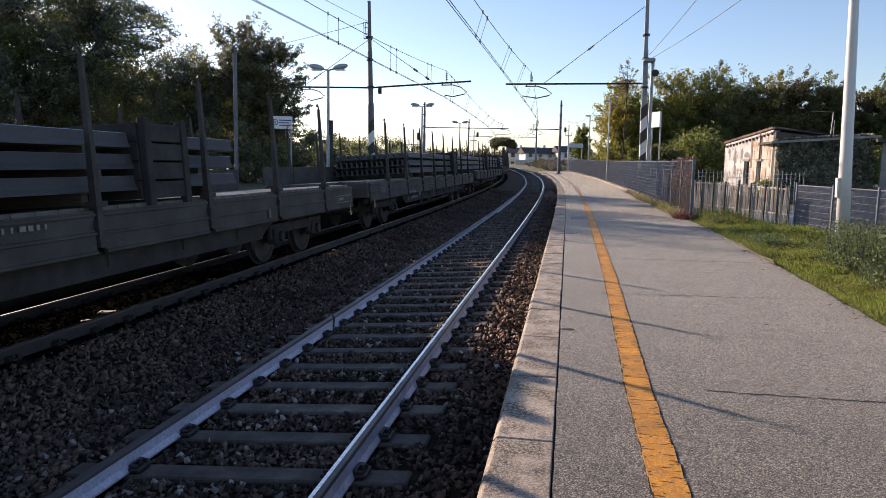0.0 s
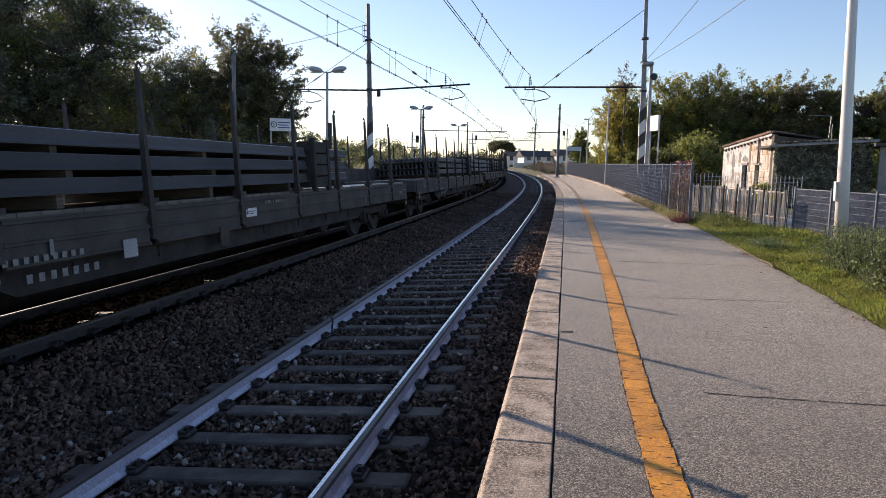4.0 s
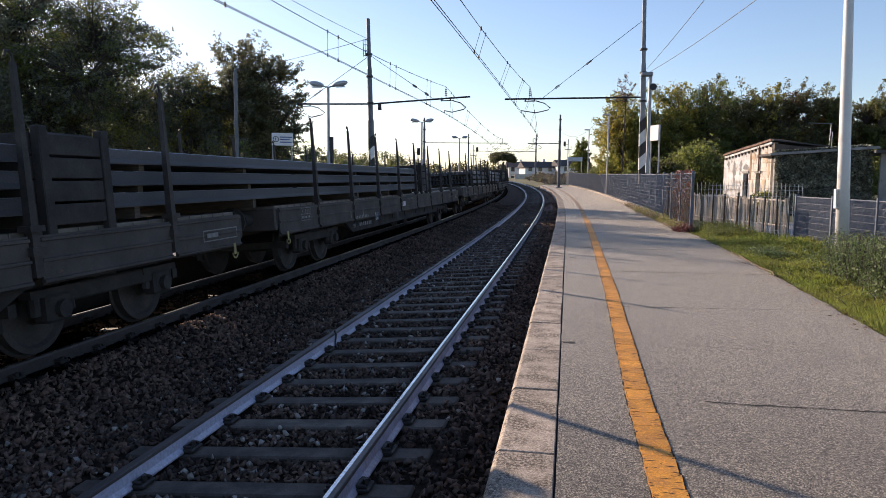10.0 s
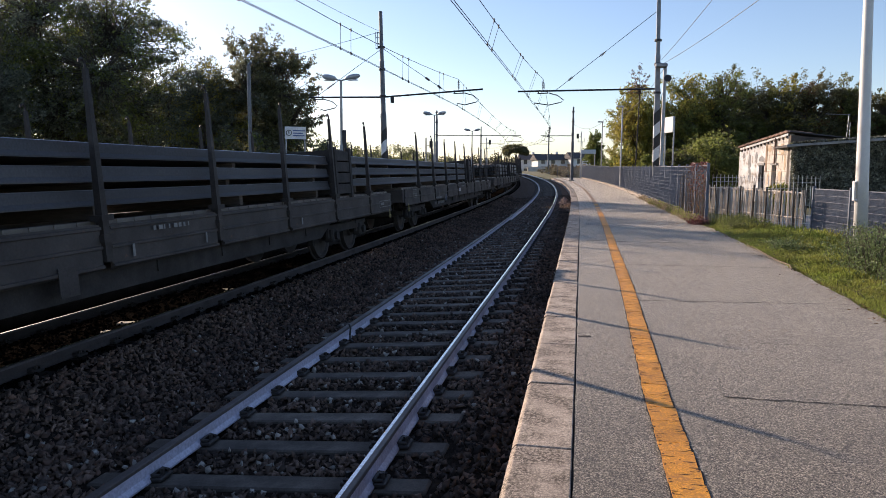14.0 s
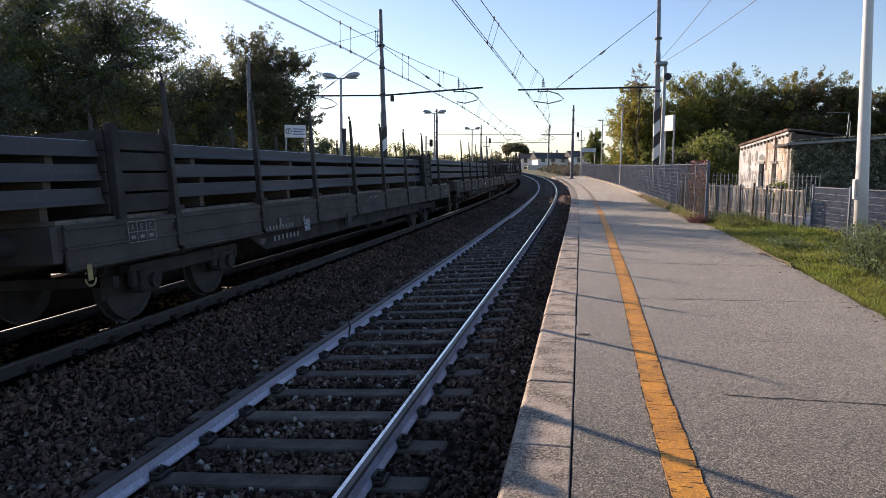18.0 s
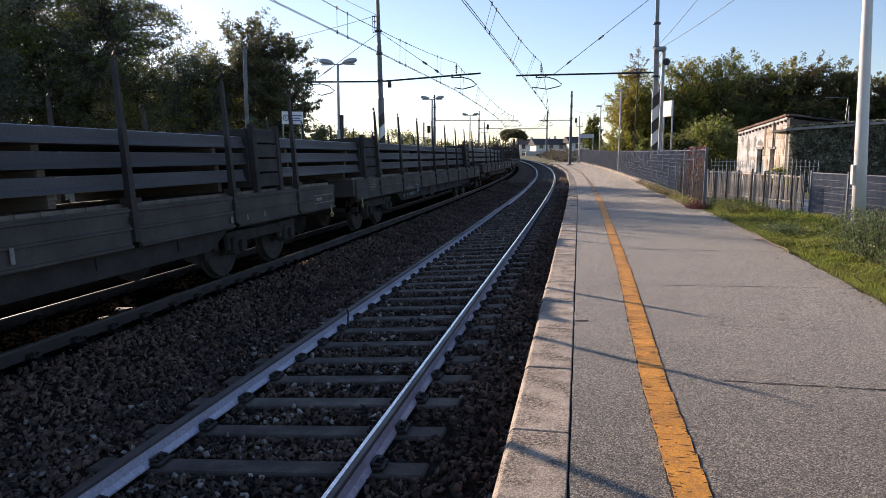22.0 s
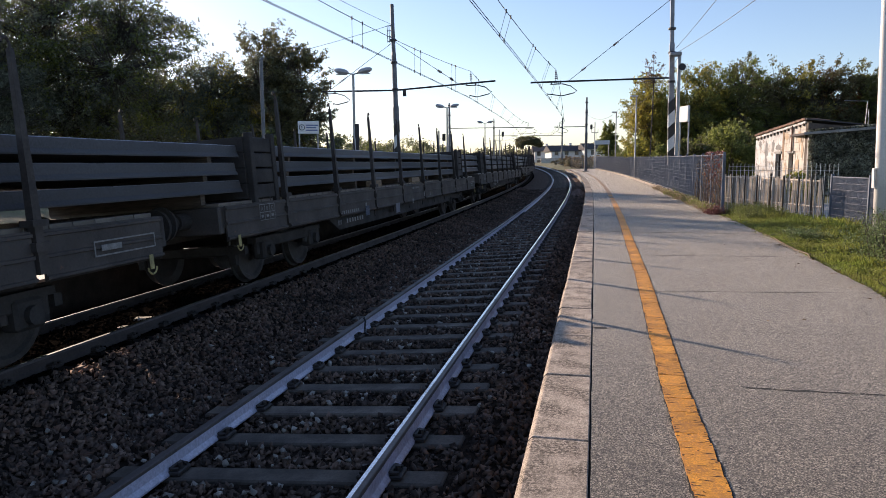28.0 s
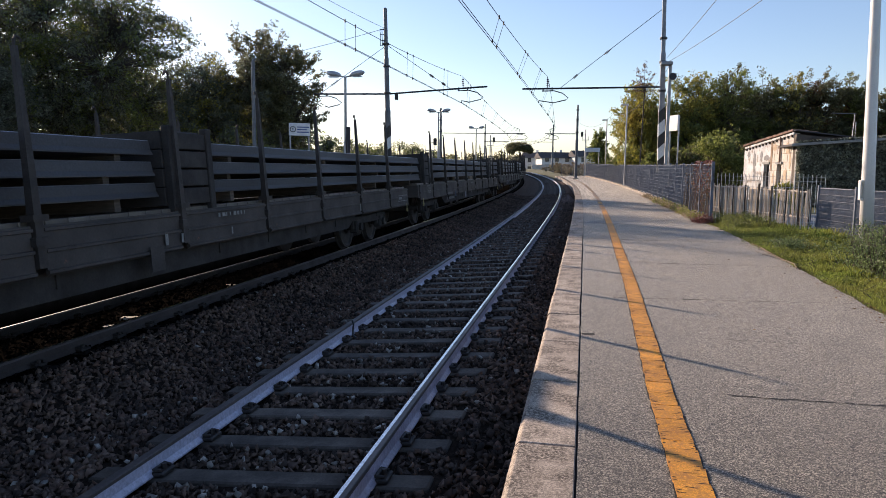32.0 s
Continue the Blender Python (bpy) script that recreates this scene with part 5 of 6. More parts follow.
lathe(bm, [(0.06, 0), (0.08, 0.15), (0.17, 0.38), (0.175, 0.4)], 14, Matrix.Translation((0.1, 0.05, 6.0)) @ Matrix.Rotation(radians(90), 4, "X"))
part("loudspeaker", bm, DARK_STEEL, speaker)


def signal(s, o, h, label, side=-1):
    sg = thing("railway_signal", on(s, o, 0), label, "signal", "signals along the line")
    part("post", tubes([(0, 0, 0), (0, 0, h)], 0.07, 8), GALV, sg)
    x = side * 0.48
    part("head", boxed(x - 0.15, x + 0.15, -0.1, 0.1, h - 0.95, h - 0.3, bevel=0.04), BLACK_PAINT, sg, "black signal head")
    for z in (h - 0.48, h - 0.76):
        part("hood", boxed(x - 0.11, x + 0.11, -0.28, -0.1, z + 0.06, z + 0.09), BLACK_PAINT, sg)
    part("bracket", tubes([(0, 0, h - 0.7), (x, 0, h - 0.7)], 0.03, 6), GALV, sg)
    part("stage", boxed(-0.45, 0.45, -0.25, 0.25, h - 1.45, h - 1.38), GALV, sg)
    for x in (-0.42, 0.42):
        for y in (-0.22, 0.22):
            part("stage_post", tubes([(x, y, h - 1.4), (x, y, h - 0.9)], 0.018, 5), GALV, sg)
    part("ladder", tubes([(0.2, 0.1, 0), (0.2, 0.1, h - 1.4)], 0.025, 5), GALV, sg)
    return sg


signal(98.4, 5.75, 6.35, "railway signal on a post at the platform end")
signal(64, -11.2, 4.3, "railway signal on a post beyond the train", 1)
signal(95, -7.3, 5.4, "railway signal with a stage on the far side", 1)
board = thing("shelter_sign", on(96.4, 6.5, 0), "pale flat sign board on two posts at the platform end", "sign")
for x in (-0.9, 0.9):
    part("post", tubes([(x, 0, -0.2), (x, 0, 3.8)], 0.05, 8), GALV, board)
part("panel", boxed(-1.0, 1.0, -0.05, 0.05, 3.3, 3.85, bevel=0.01), SIGN_WHITE, board, "pale sign panel")

# white lamp post in the grass near the platform
post = thing("lamp_post", pose(7.97, 13.57, -0.1, 0, -2.2, 0), "white-painted tapered steel lamp post in the grass", "lamp post")
bm = bmesh.new()
lathe(bm, [(0.13, 0), (0.111, 2.1), (0.094, 4.0), (0.068, 7.0), (0.04, 7.05)], 20)
part("pole", bm, WHITE_PAINT, post, smooth=True)
bm = bmesh.new()
box(bm, -0.155, -0.115, -0.05, 0.05, 1.14, 1.17)
box(bm, -0.155, -0.115, -0.05, 0.05, 1.49, 1.52)
box(bm, -0.165, -0.14, -0.045, 0.045, 1.14, 1.52, 0.008)
part("service_cover", bm, WHITE_PAINT, post, "small raised cover plate")
for x, y in ((13.1, 55), (15.7, 74.6)):
    lp = thing("lamp_post", pose(x, y, rise(y)), "distant slim grey lamp post behind the fence", "lamp post", "lamp posts behind the fence")
    part("pole", tubes([(0, 0, -0.3), (0, 0, 6.4)], 0.06, 8), GALV, lp)
    part("head", boxed(-0.5, 0.1, -0.1, 0.1, 6.35, 6.48, bevel=0.03), LAMP_GREY, lp)

# ---- fences and the yard on the right
def fence_bars(w, h, pitch=0.066):
    """Boxes of one grating panel: (x0, x1, y0, y1, z0, z1) of uprights and cross bars."""
    out = []
    n = int(w / pitch)
    for i in range(n + 1):
        x = -w / 2 + w * i / n
        out.append(("upright", (x - 0.0025, x + 0.0025, -0.0125, 0.0125, 0.0, h)))
    m = 10 if h > 1.4 else 8
    for k in range(m + 1):
        z = 0.012 + (h - 0.024) * k / m
        r = 0.012 if k in (0, m) else 0.0035
        out.append(("cross_bar", (-w / 2, w / 2, -0.013, 0.013, z - r, z + r)))
    return out


def fence_run(name, points, h, label, base=0.0, width=2.0, group="fences along the platform", single=3, pitch=0.066):
    """Panels between posts along plan points. The bars of the first panels are single parts."""
    fence = thing(name, Matrix(), label, "fence", group)
    bars = fence_bars(width - 0.06, h - 0.08, pitch)
    shared = []
    for kind, b in bars:
        me = bpy.data.meshes.new(kind)
        bm = boxed(*b)
        bm.to_mesh(me)
        bm.free()
        shared.append((kind, me))
    bm = boxed(-0.028, 0.028, -0.04, 0.04, -0.1, h + 0.03, bevel=0.004)
    post_me = bpy.data.meshes.new("post")
    bm.to_mesh(post_me)
    bm.free()
    rest = bmesh.new()
    for i, (p, q) in enumerate(zip(points, points[1:])):
        a = math.atan2(q.y - p.y, q.x - p.x)
        hang("post", post_me, FENCE, fence, m=Matrix.Translation(p + Vector((0, 0, base))) @ Matrix.Rotation(a, 4, "Z"))
        m = Matrix.LocRotScale((p + q) / 2 + Vector((0, 0, base + 0.05)), Euler((0, 0, a)), ((q - p).length / width, 1, 1))
        if i < single:
            for kind, me in shared:
                hang(kind, me, FENCE, fence, m=m)
        else:
            for kind, b in bars:
                box(rest, *b, m=m)
    if len(points) > single + 1:
        tagged(part("grating", rest, FENCE, fence), kind="stuff")
    q = points[-1]
    hang("post", post_me, FENCE, fence, m=Matrix.Translation(q + Vector((0, 0, base))) @ Matrix.Rotation(a, 4, "Z"))
    return fence


run = [at(21.95 + 2.0 * i, 5.7, 0) for i in range(38)]
fence_run("fence", run, 1.64, "grey-blue steel grating fence along the platform", 0.13)
footing = thing("fence_footing", Matrix(), "low row of pale concrete blocks under the fence", "footing", kind="structure")
bm = boxed(-0.09, 0.09, -0.97, 0.97, -0.15, 0.13, bevel=0.02)
block_me = bpy.data.meshes.new("block")
bm.to_mesh(block_me)
bm.free()
for i in range(37):
    hang("block", block_me, KERB, footing, m=on(22.95 + 2.0 * i, 5.7, random.Random(i).uniform(-0.02, 0.01), random.Random(i).uniform(-1, 1)))
end_run = [at(97.2, 5.6 - 1.55 * i, 0) for i in range(3)]
fence_run("end_fence", end_run, 1.5, "grey grating fence closing the platform end", 0.0, 1.55, single=1)
# side fence that turns towards the lamp post
side_run = [Vector((9.8, 19.0 - 1.9 * i, 0)) + Vector((-0.07 * i, 0, 0)) for i in range(7)]
fence_run("side_fence", side_run, 1.44, "lower grey-blue grating fence behind the grass", -0.26, pitch=0.034)

# pale bar fence across the gap
bars = thing("bar_fence", Matrix(), "thin pale metal bar fence closing the yard", "fence")
p, q = Vector((7.75, 20.9, 0)), Vector((10.15, 19.4, 0))
for i in range(27):
    f = i / 26
    c = p.lerp(q, f)
    part("bar", tubes([c - Vector((0, 0, 0.25)), c + Vector((0, 0, 1.5 + 0.02 * math.sin(i * 7)))], 0.0065, 5), PALE_BAR, bars)
for z in (0.15, 1.12, 1.3, 1.42):
    part("rail", tubes([p + Vector((0, 0, z)), q + Vector((0, 0, z))], 0.004, 5), PALE_BAR, bars)

# old picket fence of the yard behind
pickets = thing("picket_fence", Matrix(), "old weathered picket fence with dark posts", "fence")
p, q = Vector((10.1, 28.0, -0.24)), Vector((11.3, 22.3, -0.3))
rng = random.Random(12)
f = 0.0
while f < 1.0:
    h = 1.26 + rng.uniform(-0.07, 0.07)
    part("picket", boxed(-0.024, 0.024, -0.012, 0.012, 0.05, h), OLD_WOOD, pickets, m=Matrix.Translation(p.lerp(q, f)) @ pose(0, 0, 0, rng.uniform(-2, 2), rng.uniform(-2, 2), -60))
    f += rng.uniform(0.0088, 0.0105) if f < 0.66 else rng.uniform(0.016, 0.021)
for f in (0.02, 0.14, 0.27, 0.4, 0.53, 0.66, 0.78, 0.9, 0.99):
    part("post", boxed(-0.03, 0.03, -0.03, 0.03, -0.2, rng.uniform(1.33, 1.42), bevel=0.01), BARK, pickets, "dark leaning post", m=Matrix.Translation(p.lerp(q, f)) @ pose(-0.06, -0.1, 0, 0, rng.uniform(-3, 3), -60))
for z in (0.4, 1.22):
    part("rail", tubes([p + Vector((0, 0.05, z)), q + Vector((0, 0.05, z))], 0.035, 5), OLD_WOOD, pickets)
tagged(hang("yard_path", ribbon(lambda s: 7.2, lambda s: 13, 22.5, 31, 0.8, -0.22, 0.1), CONCRETE), "pale concrete yard behind the bar fence", "pavement", kind="structure")

# end wall turned from the sun: its shade is put in the colour
SHADED_WALL = surface("shaded_wall", (0.15, 0.115, 0.09), (0.06, 0.048, 0.04), 1.6, 30, 0.9, bump=0.5)
# ---- the old hut
hut = thing("hut", pose(17.15, 41.9, rise(40) - 0.2, 0, 0, -90) @ Matrix.Diagonal((0.9, 1, 1, 1)), "derelict hut with peeling plaster wall and a tiled roof", "hut")


def wall_with_holes(w, h0, h1, holes, thick=0.3):
    """A wall from x=0 to w, its top rising from h0 to h1, with rectangular holes."""
    bm = bmesh.new()
    xs = sorted({0.0, w, *[a for x0, x1, z0, z1 in holes for a in (x0, x1)]})
    for x0, x1 in zip(xs, xs[1:]):
        cuts = sorted((z0, z1) for a, b, z0, z1 in holes if a <= x0 and b >= x1)
        z = 0.0
        for z0, z1 in cuts:
            if z0 > z:
                box(bm, x0, x1, 0, thick, z, z0)
            z = z1
        for q in box(bm, x0, x1, 0, thick, z, z + 1.0):
            if q.co.z > z + 0.5:
                q.co.z = h0 + (h1 - h0) * q.co.x / w
    bmesh.ops.remove_doubles(bm, verts=bm.verts, dist=0.0005)
    return bm


# local x runs along the lit wall towards the viewer, y into the hut
part("wall_plaster", wall_with_holes(3.75, 3.06, 3.4, [(2.75, 3.5, 0.0, 2.05)]), PLASTER, hut, "white peeling plaster wall")
part("wall_sandy", wall_with_holes(2.65, 3.4, 3.64, [(0.75, 1.35, 0.95, 2.05)]), ASHLAR, hut, "sandy wall with worn block courses", m=pose(3.75, 0.002, 0))
for i in range(7):
    part("block_course", boxed(3.9, 6.39, -0.008, 0.0, 0.35 + i * 0.45, 0.365 + i * 0.45), BLOCK_LINE, hut)
    for j in range(3):
        x = 4.1 + j * 0.85 + (0.4 if i % 2 else 0)
        if x < 6.3 and not (4.4 < x < 5.2 and 0.9 < 0.4 + i * 0.45 < 2.1):
            part("block_joint", boxed(x, x + 0.015, -0.007, 0.001, 0.366 + i * 0.45, 0.8 + i * 0.45 - 0.001), BLOCK_LINE, hut)
part("stain", boxed(3.62, 3.86, -0.012, -0.004, 1.7, 3.36), BLOCK_LINE, hut, "rusty stain down the wall")


def blotch(x, z, w, h, material, seed, y=-0.003):
    """A patch of stained or bare plaster with a ragged outline."""
    rng = random.Random(seed)
    bm = bmesh.new()
    ring = []
    for i in range(16):
        a = i * math.pi / 8
        k = rng.uniform(0.6, 1.15)
        ring.append((x + w * k * math.cos(a), z + h * k * math.sin(a)))
    back = [bm.verts.new((a, y, b)) for a, b in ring]
    face = [bm.verts.new((a, y - 0.004, b)) for a, b in ring]
    bm.faces.new(face)
    for i in range(16):
        bm.faces.new((back[i], face[i], face[(i + 1) % 16], back[(i + 1) % 16]))
    bmesh.ops.recalc_face_normals(bm, faces=list(bm.faces))
    part("stain_patch", bm, material, hut)


for i, (x, z, w, h) in enumerate(((1.35, 2.25, 0.26, 0.62), (1.5, 1.5, 0.16, 0.4), (0.45, 2.62, 0.26, 0.2), (2.35, 2.5, 0.2, 0.32), (3.1, 2.42, 0.42, 0.16), (0.3, 0.9, 0.18, 0.5), (2.25, 1.0, 0.2, 0.34), (3.6, 1.0, 0.1, 0.6))):
    blotch(x, z, w, h, GREY_STAIN, 50 + i)
for i, (x, z, w, h) in enumerate(((4.15, 2.95, 0.26, 0.26), (5.75, 2.85, 0.34, 0.3), (5.6, 1.5, 0.24, 0.3), (4.1, 1.3, 0.2, 0.34), (6.15, 2.2, 0.14, 0.5))):
    blotch(x, z, w, h, OCHRE_STAIN, 70 + i, -0.009)
part("drain_pipe", tubes([(4.95, -0.06, 2.1), (4.95, -0.06, 3.5)], 0.045, 8), ROOF, hut)
bm = boxed(6.4, 6.7, 0.004, 3.2, 0, 3.58)
for v in bm.verts:
    if v.co.z > 2 and v.co.y > 2:
        v.co.z = 3.22
part("wall_end", bm, SHADED_WALL, hut, "end wall with its shade painted dark")
part("wall_far_end", boxed(-0.3, 0.0, 0.004, 3.2, 0, 2.9), PLASTER, hut)
part("wall_back", boxed(0, 6.4, 3.2, 3.5, 0, 2.75), PLASTER, hut)
part("doorway", boxed(2.75, 3.5, 0.2, 0.24, 0, 2.05), DARK_IN, hut)
part("window_dark", boxed(4.5, 5.1, 0.2, 0.24, 0.95, 2.05), DARK_IN, hut)
for a, b, z in ((2.65, 3.6, 2.06), (4.4, 5.2, 2.06)):
    part("lintel", boxed(a, b, -0.06, 0.06, z, z + 0.12), CONCRETE, hut)
rng = random.Random(4)
for i in range(14):
    part("bracket", boxed(0.1 + i * 0.47, 0.2 + i * 0.47, -0.07, -0.001, 2.86 + i * 0.0425, 3.0 + i * 0.0425), BARK, hut)
part("fascia", boxed(-0.1, 6.5, -0.06, 0.0, -0.02, 0.1), PLASTER, hut, "pale eaves board", m=pose(0, 0, 3.0, 0, -5.0, 0))
roof = part("roof", boxed(-0.12, 6.78, -0.1, 3.4, 0, 0.06), DARK_ROOF, hut, "sagging roof", m=pose(0, 0, 3.12, -6, -5.0, 0))
bm = bmesh.new()
tube(bm, (0, 0, 0.0), (0, 0.45, 0.02), 0.07, 0.055, 8)
tile_me = bpy.data.meshes.new("roof_tile")
bm.to_mesh(tile_me)
bm.free()
for i in range(43):
    for j in range(3):
        hang("roof_tile", tile_me, ROOF, roof, m=pose(-0.1 + i * 0.157 + rng.uniform(-0.02, 0.02), -0.14 + 0.4 * j, 0.05 + rng.uniform(0, 0.03), 0, 0, rng.uniform(-5, 5)))

shed = thing("shed", pose(17.0, 35.4, rise(37) - 0.2, 0, 0, -12), "low shed with a dark flat roof under ivy", "shed")
part("wall", boxed(0, 4.2, 0, 0.3, 0, 2.95), CONCRETE, shed)
part("wall_side", boxed(3.9, 4.2, 0.3, 3.5, 0, 2.95), CONCRETE, shed)
part("roof", boxed(-0.35, 4.6, -0.45, 3.6, 2.96, 3.08, bevel=0.02), DARK_ROOF, shed, "dark flat roof slab", m=pose(0.21, 0, 0, 0, -4, 0))
part("roof_edge", boxed(-0.36, 4.62, -0.5, -0.452, 2.97, 3.1, bevel=0.01), CONCRETE, shed, "pale worn roof edge", m=pose(0.21, 0, 0, 0, -4, 0))
part("rear_block", boxed(0.4, 2.8, 1.2, 3.0, 3.085, 3.5), DARK_ROOF, shed)
store = thing("lean_to", pose(21.2, 33.5, rise(34) - 0.2, 0, 0, -24), "dim grey outbuilding with a stained wall and vines", "shed")
part("wall", boxed(0, 6.0, 0, 0.3, 0, 3.05), CONCRETE, store, "stained grey wall")
part("roof", boxed(-0.3, 6.3, -0.5, 4, 3.06, 3.2), DARK_ROOF, store)
part("doorway", boxed(3.0, 4.0, -0.02, 0.05, 0, 2.0), DARK_IN, store)
frame_rack = thing("drying_frame", pose(21.4, 36.5, rise(36), 0, 0, -20), "bent metal drying frame above the shed roof", "frame")
part("upright", tubes([(-1.0, 0, 2.75), (-0.93, 0, 4.5)], 0.018, 6), GALV, frame_rack)
part("upright", tubes([(-0.85, 0, 2.75), (-0.85, 0, 4.1)], 0.014, 6), GALV, frame_rack)
part("crossbar", tubes([(-2.0, 0, 4.56), (-0.87, 0, 4.5)], 0.018, 6), GALV, frame_rack)

# ---- plants
def leaf_cloud(name, spots, size, material, parent, seed, shape=SPRIG, label=""):
    rng = np.random.default_rng(seed)
    n = len(spots)
    me = strewn(name, shape, spots, size * rng.uniform(0.6, 1.35, n), turns(rng, n))
    return hang(name, me, material, parent, label)


def lobes(rng, centre, radius, n, squash=0.75, size=(0.13, 0.3)):
    """Overlapping lumps that make an uneven crown."""
    out = []
    for _ in range(n):
        v = rng.normal(size=3)
        v /= np.linalg.norm(v)
        d = rng.random() ** 0.5 * 1.02
        c = np.array(centre) + v * np.array(radius) * d
        out.append((c, rng.uniform(*size) * min(radius[0], radius[2]) * rng.uniform(0.7, 1.3, 3) * np.array([1.15, 1.15, squash])))
    return out


def crown_spots(rng, lumps, n):
    pick = rng.integers(0, len(lumps), n)
    v = rng.normal(size=(n, 3))
    v /= np.linalg.norm(v, axis=1, keepdims=True)
    r = rng.random(n) ** 0.45 * (1 + np.clip(0.16 * rng.normal(size=n), -0.4, 0.4))
    c = np.array([l[0] for l in lumps])[pick]
    s = np.array([l[1] for l in lumps])[pick]
    return c + v * r[:, None] * s


def rods(name, a, b, r0, r1):
    """Many thin three-sided rods from points a to points b as one mesh."""
    n = len(a)
    way = b - a
    way = way / np.maximum(np.linalg.norm(way, axis=1, keepdims=True), 1e-6)
    side = np.cross(way, np.array([0.31, 0.87, 0.38]))
    side /= np.maximum(np.linalg.norm(side, axis=1, keepdims=True), 1e-6)
    up = np.cross(way, side)
    co = np.zeros((n, 6, 3))
    for j in range(3):
        c, q = math.cos(2.094 * j), math.sin(2.094 * j)
        co[:, j] = a + r0[:, None] * (c * side + q * up)
        co[:, j + 3] = b + r1 * (c * side + q * up)
    f = np.array([(0, 1, 4, 3), (1, 2, 5, 4), (2, 0, 3, 5)])
    idx = (f[None] + (np.arange(n) * 6)[:, None, None]).reshape(-1, 4)
    me = bpy.data.meshes.new(name)
    me.from_pydata(co.reshape(-1, 3).tolist(), [], idx.tolist())
    return me


def tree(x, y, height, crown_z, radius, n, leaf, material, label, seed, trunk=0.16, second=None, gap=-0.2, spray=1.0, name="tree"):
    """A tapered trunk, limbs, branches to each spray of leaves. gap: how open the crown is; spray: size of a spray."""
    rng = np.random.default_rng(seed)
    base = float(land(np.array([x]), np.array([y]))[0])
    t = thing(name, pose(x, y, base), label, "tree", "trees along the line")
    k = max(40, n // 26)
    v = rng.normal(size=(k * 2, 3))
    v /= np.linalg.norm(v, axis=1, keepdims=True)
    bulge = np.array([1 + 0.36 * noise.noise((a * 1.6 + seed, b * 1.6, c * 1.6)) + 0.26 * noise.noise((a * 4 + seed, b * 4, c * 4)) for a, b, c in v])
    tall = np.where(v[:, 2] > 0, height - crown_z, min(radius[2], crown_z - 0.4)) * 0.93
    c = v * (rng.random((k * 2, 1)) ** 0.42) * bulge[:, None] * np.stack([np.full(k * 2, radius[0]), np.full(k * 2, radius[1]), tall], 1)
    c[:, 2] += crown_z
    open_ = np.array([noise.noise((a * 0.55 + seed, b * 0.55, h * 0.7)) + 0.5 * noise.noise((a * 1.4, b * 1.4 + seed, h * 1.7)) for a, b, h in c])
    c = c[(open_ > gap) & (c[:, 2] > 0.4)][:k]
    k = len(c)
    # limbs carry the branches
    fork = np.array([rng.uniform(-0.2, 0.2), rng.uniform(-0.2, 0.2), max(0.9, crown_z - radius[2] * 0.6)])
    limb = c[rng.choice(k, min(k, 34), replace=False)]
    limb = fork + (limb - fork) * rng.uniform(0.55, 0.8, (len(limb), 1))
    bm = bmesh.new()
    tube(bm, (0, 0, -0.3), fork, trunk, trunk * 0.75, 9)
    for p in limb:
        knee = Vector(fork).lerp(Vector(p), 0.5) + Vector((0, 0, 0.12 * np.linalg.norm(p - fork)))
        tube(bm, fork, knee, trunk * 0.45, trunk * 0.28, 6)
        tube(bm, knee, p, trunk * 0.28, trunk * 0.13, 5)
    part("trunk", bm, BARK, t)
    near = ((c[:, None] - limb[None]) ** 2).sum(2).argmin(1)
    tagged(hang("branch", rods("branch", limb[near], c, np.full(k, trunk * 0.1), 0.008), BARK, t), kind="stuff")
    # leaves round each spray, drawn out along its branch
    per = n // k
    way = c - limb[near]
    way /= np.maximum(np.linalg.norm(way, axis=1, keepdims=True), 1e-6)
    size = spray * rng.uniform(0.6, 1.45, (k, 1)) * (min(radius[0], radius[2]) / 4) ** 0.45
    at_ = np.repeat(np.arange(k), per)
    m = len(at_)
    off = np.clip(rng.normal(size=(m, 3)), -1.7, 1.7) * np.array([0.17, 0.17, 0.11]) * size[at_]
    spots = c[at_] + off + way[at_] * np.clip(rng.normal(size=(m, 1)), -1.6, 1.6) * 0.26 * size[at_]
    keep = spots[:, 2] > 0.15
    spots, at_ = spots[keep], at_[keep]
    if second:
        tint = np.array([noise.noise((a * 0.5, b * 0.5 + 3 * seed, h * 0.5)) for a, b, h in c])
        cut = (tint[at_] + rng.normal(size=len(at_)) * 0.25) > 0.12
        leaf_cloud("crown_tint", spots[cut], leaf, second, t, seed + 1, label="patch of turning leaves")
        spots = spots[~cut]
    leaf_cloud("crown", spots, leaf, material, t, seed + 2, label="")
    return t


# left: tall trees behind the far platform
tree(-28.8, 50.0, 16.8, 8.2, (9.6, 6.5, 8.4), 100000, 0.2, LEAF_PALE, "tall dark leafy tree behind the far platform", 11, 0.3, LEAF_GREEN, -0.1, 0.95)
tree(-38.0, 50.0, 17.5, 8.4, (7.0, 6.0, 8.6), 36000, 0.21, LEAF_PALE, "tall pale-leaved tree deeper in the wood", 12, 0.3, LEAF_YELLOW, 0.0, 0.9)
tree(-17.6, 48.5, 9.4, 5.0, (2.6, 2.6, 4.4), 24000, 0.16, LEAF_PALE, "smaller tree with yellowing leaves", 13, 0.18, LEAF_YELLOW, -0.3)
tree(-13.5, 50.0, 11.4, 5.8, (4.0, 3.4, 5.2), 36000, 0.21, LEAF_DARK, "dark-leaved tree with a ragged open crown", 14, 0.24, LEAF_PALE, 0.06, 0.8)
tree(-31, 42, 9.6, 5.0, (5.0, 4.0, 4.8), 30000, 0.2, LEAF_PALE, "broad shaded tree at the edge of the wood", 15, 0.28, None, -0.3)
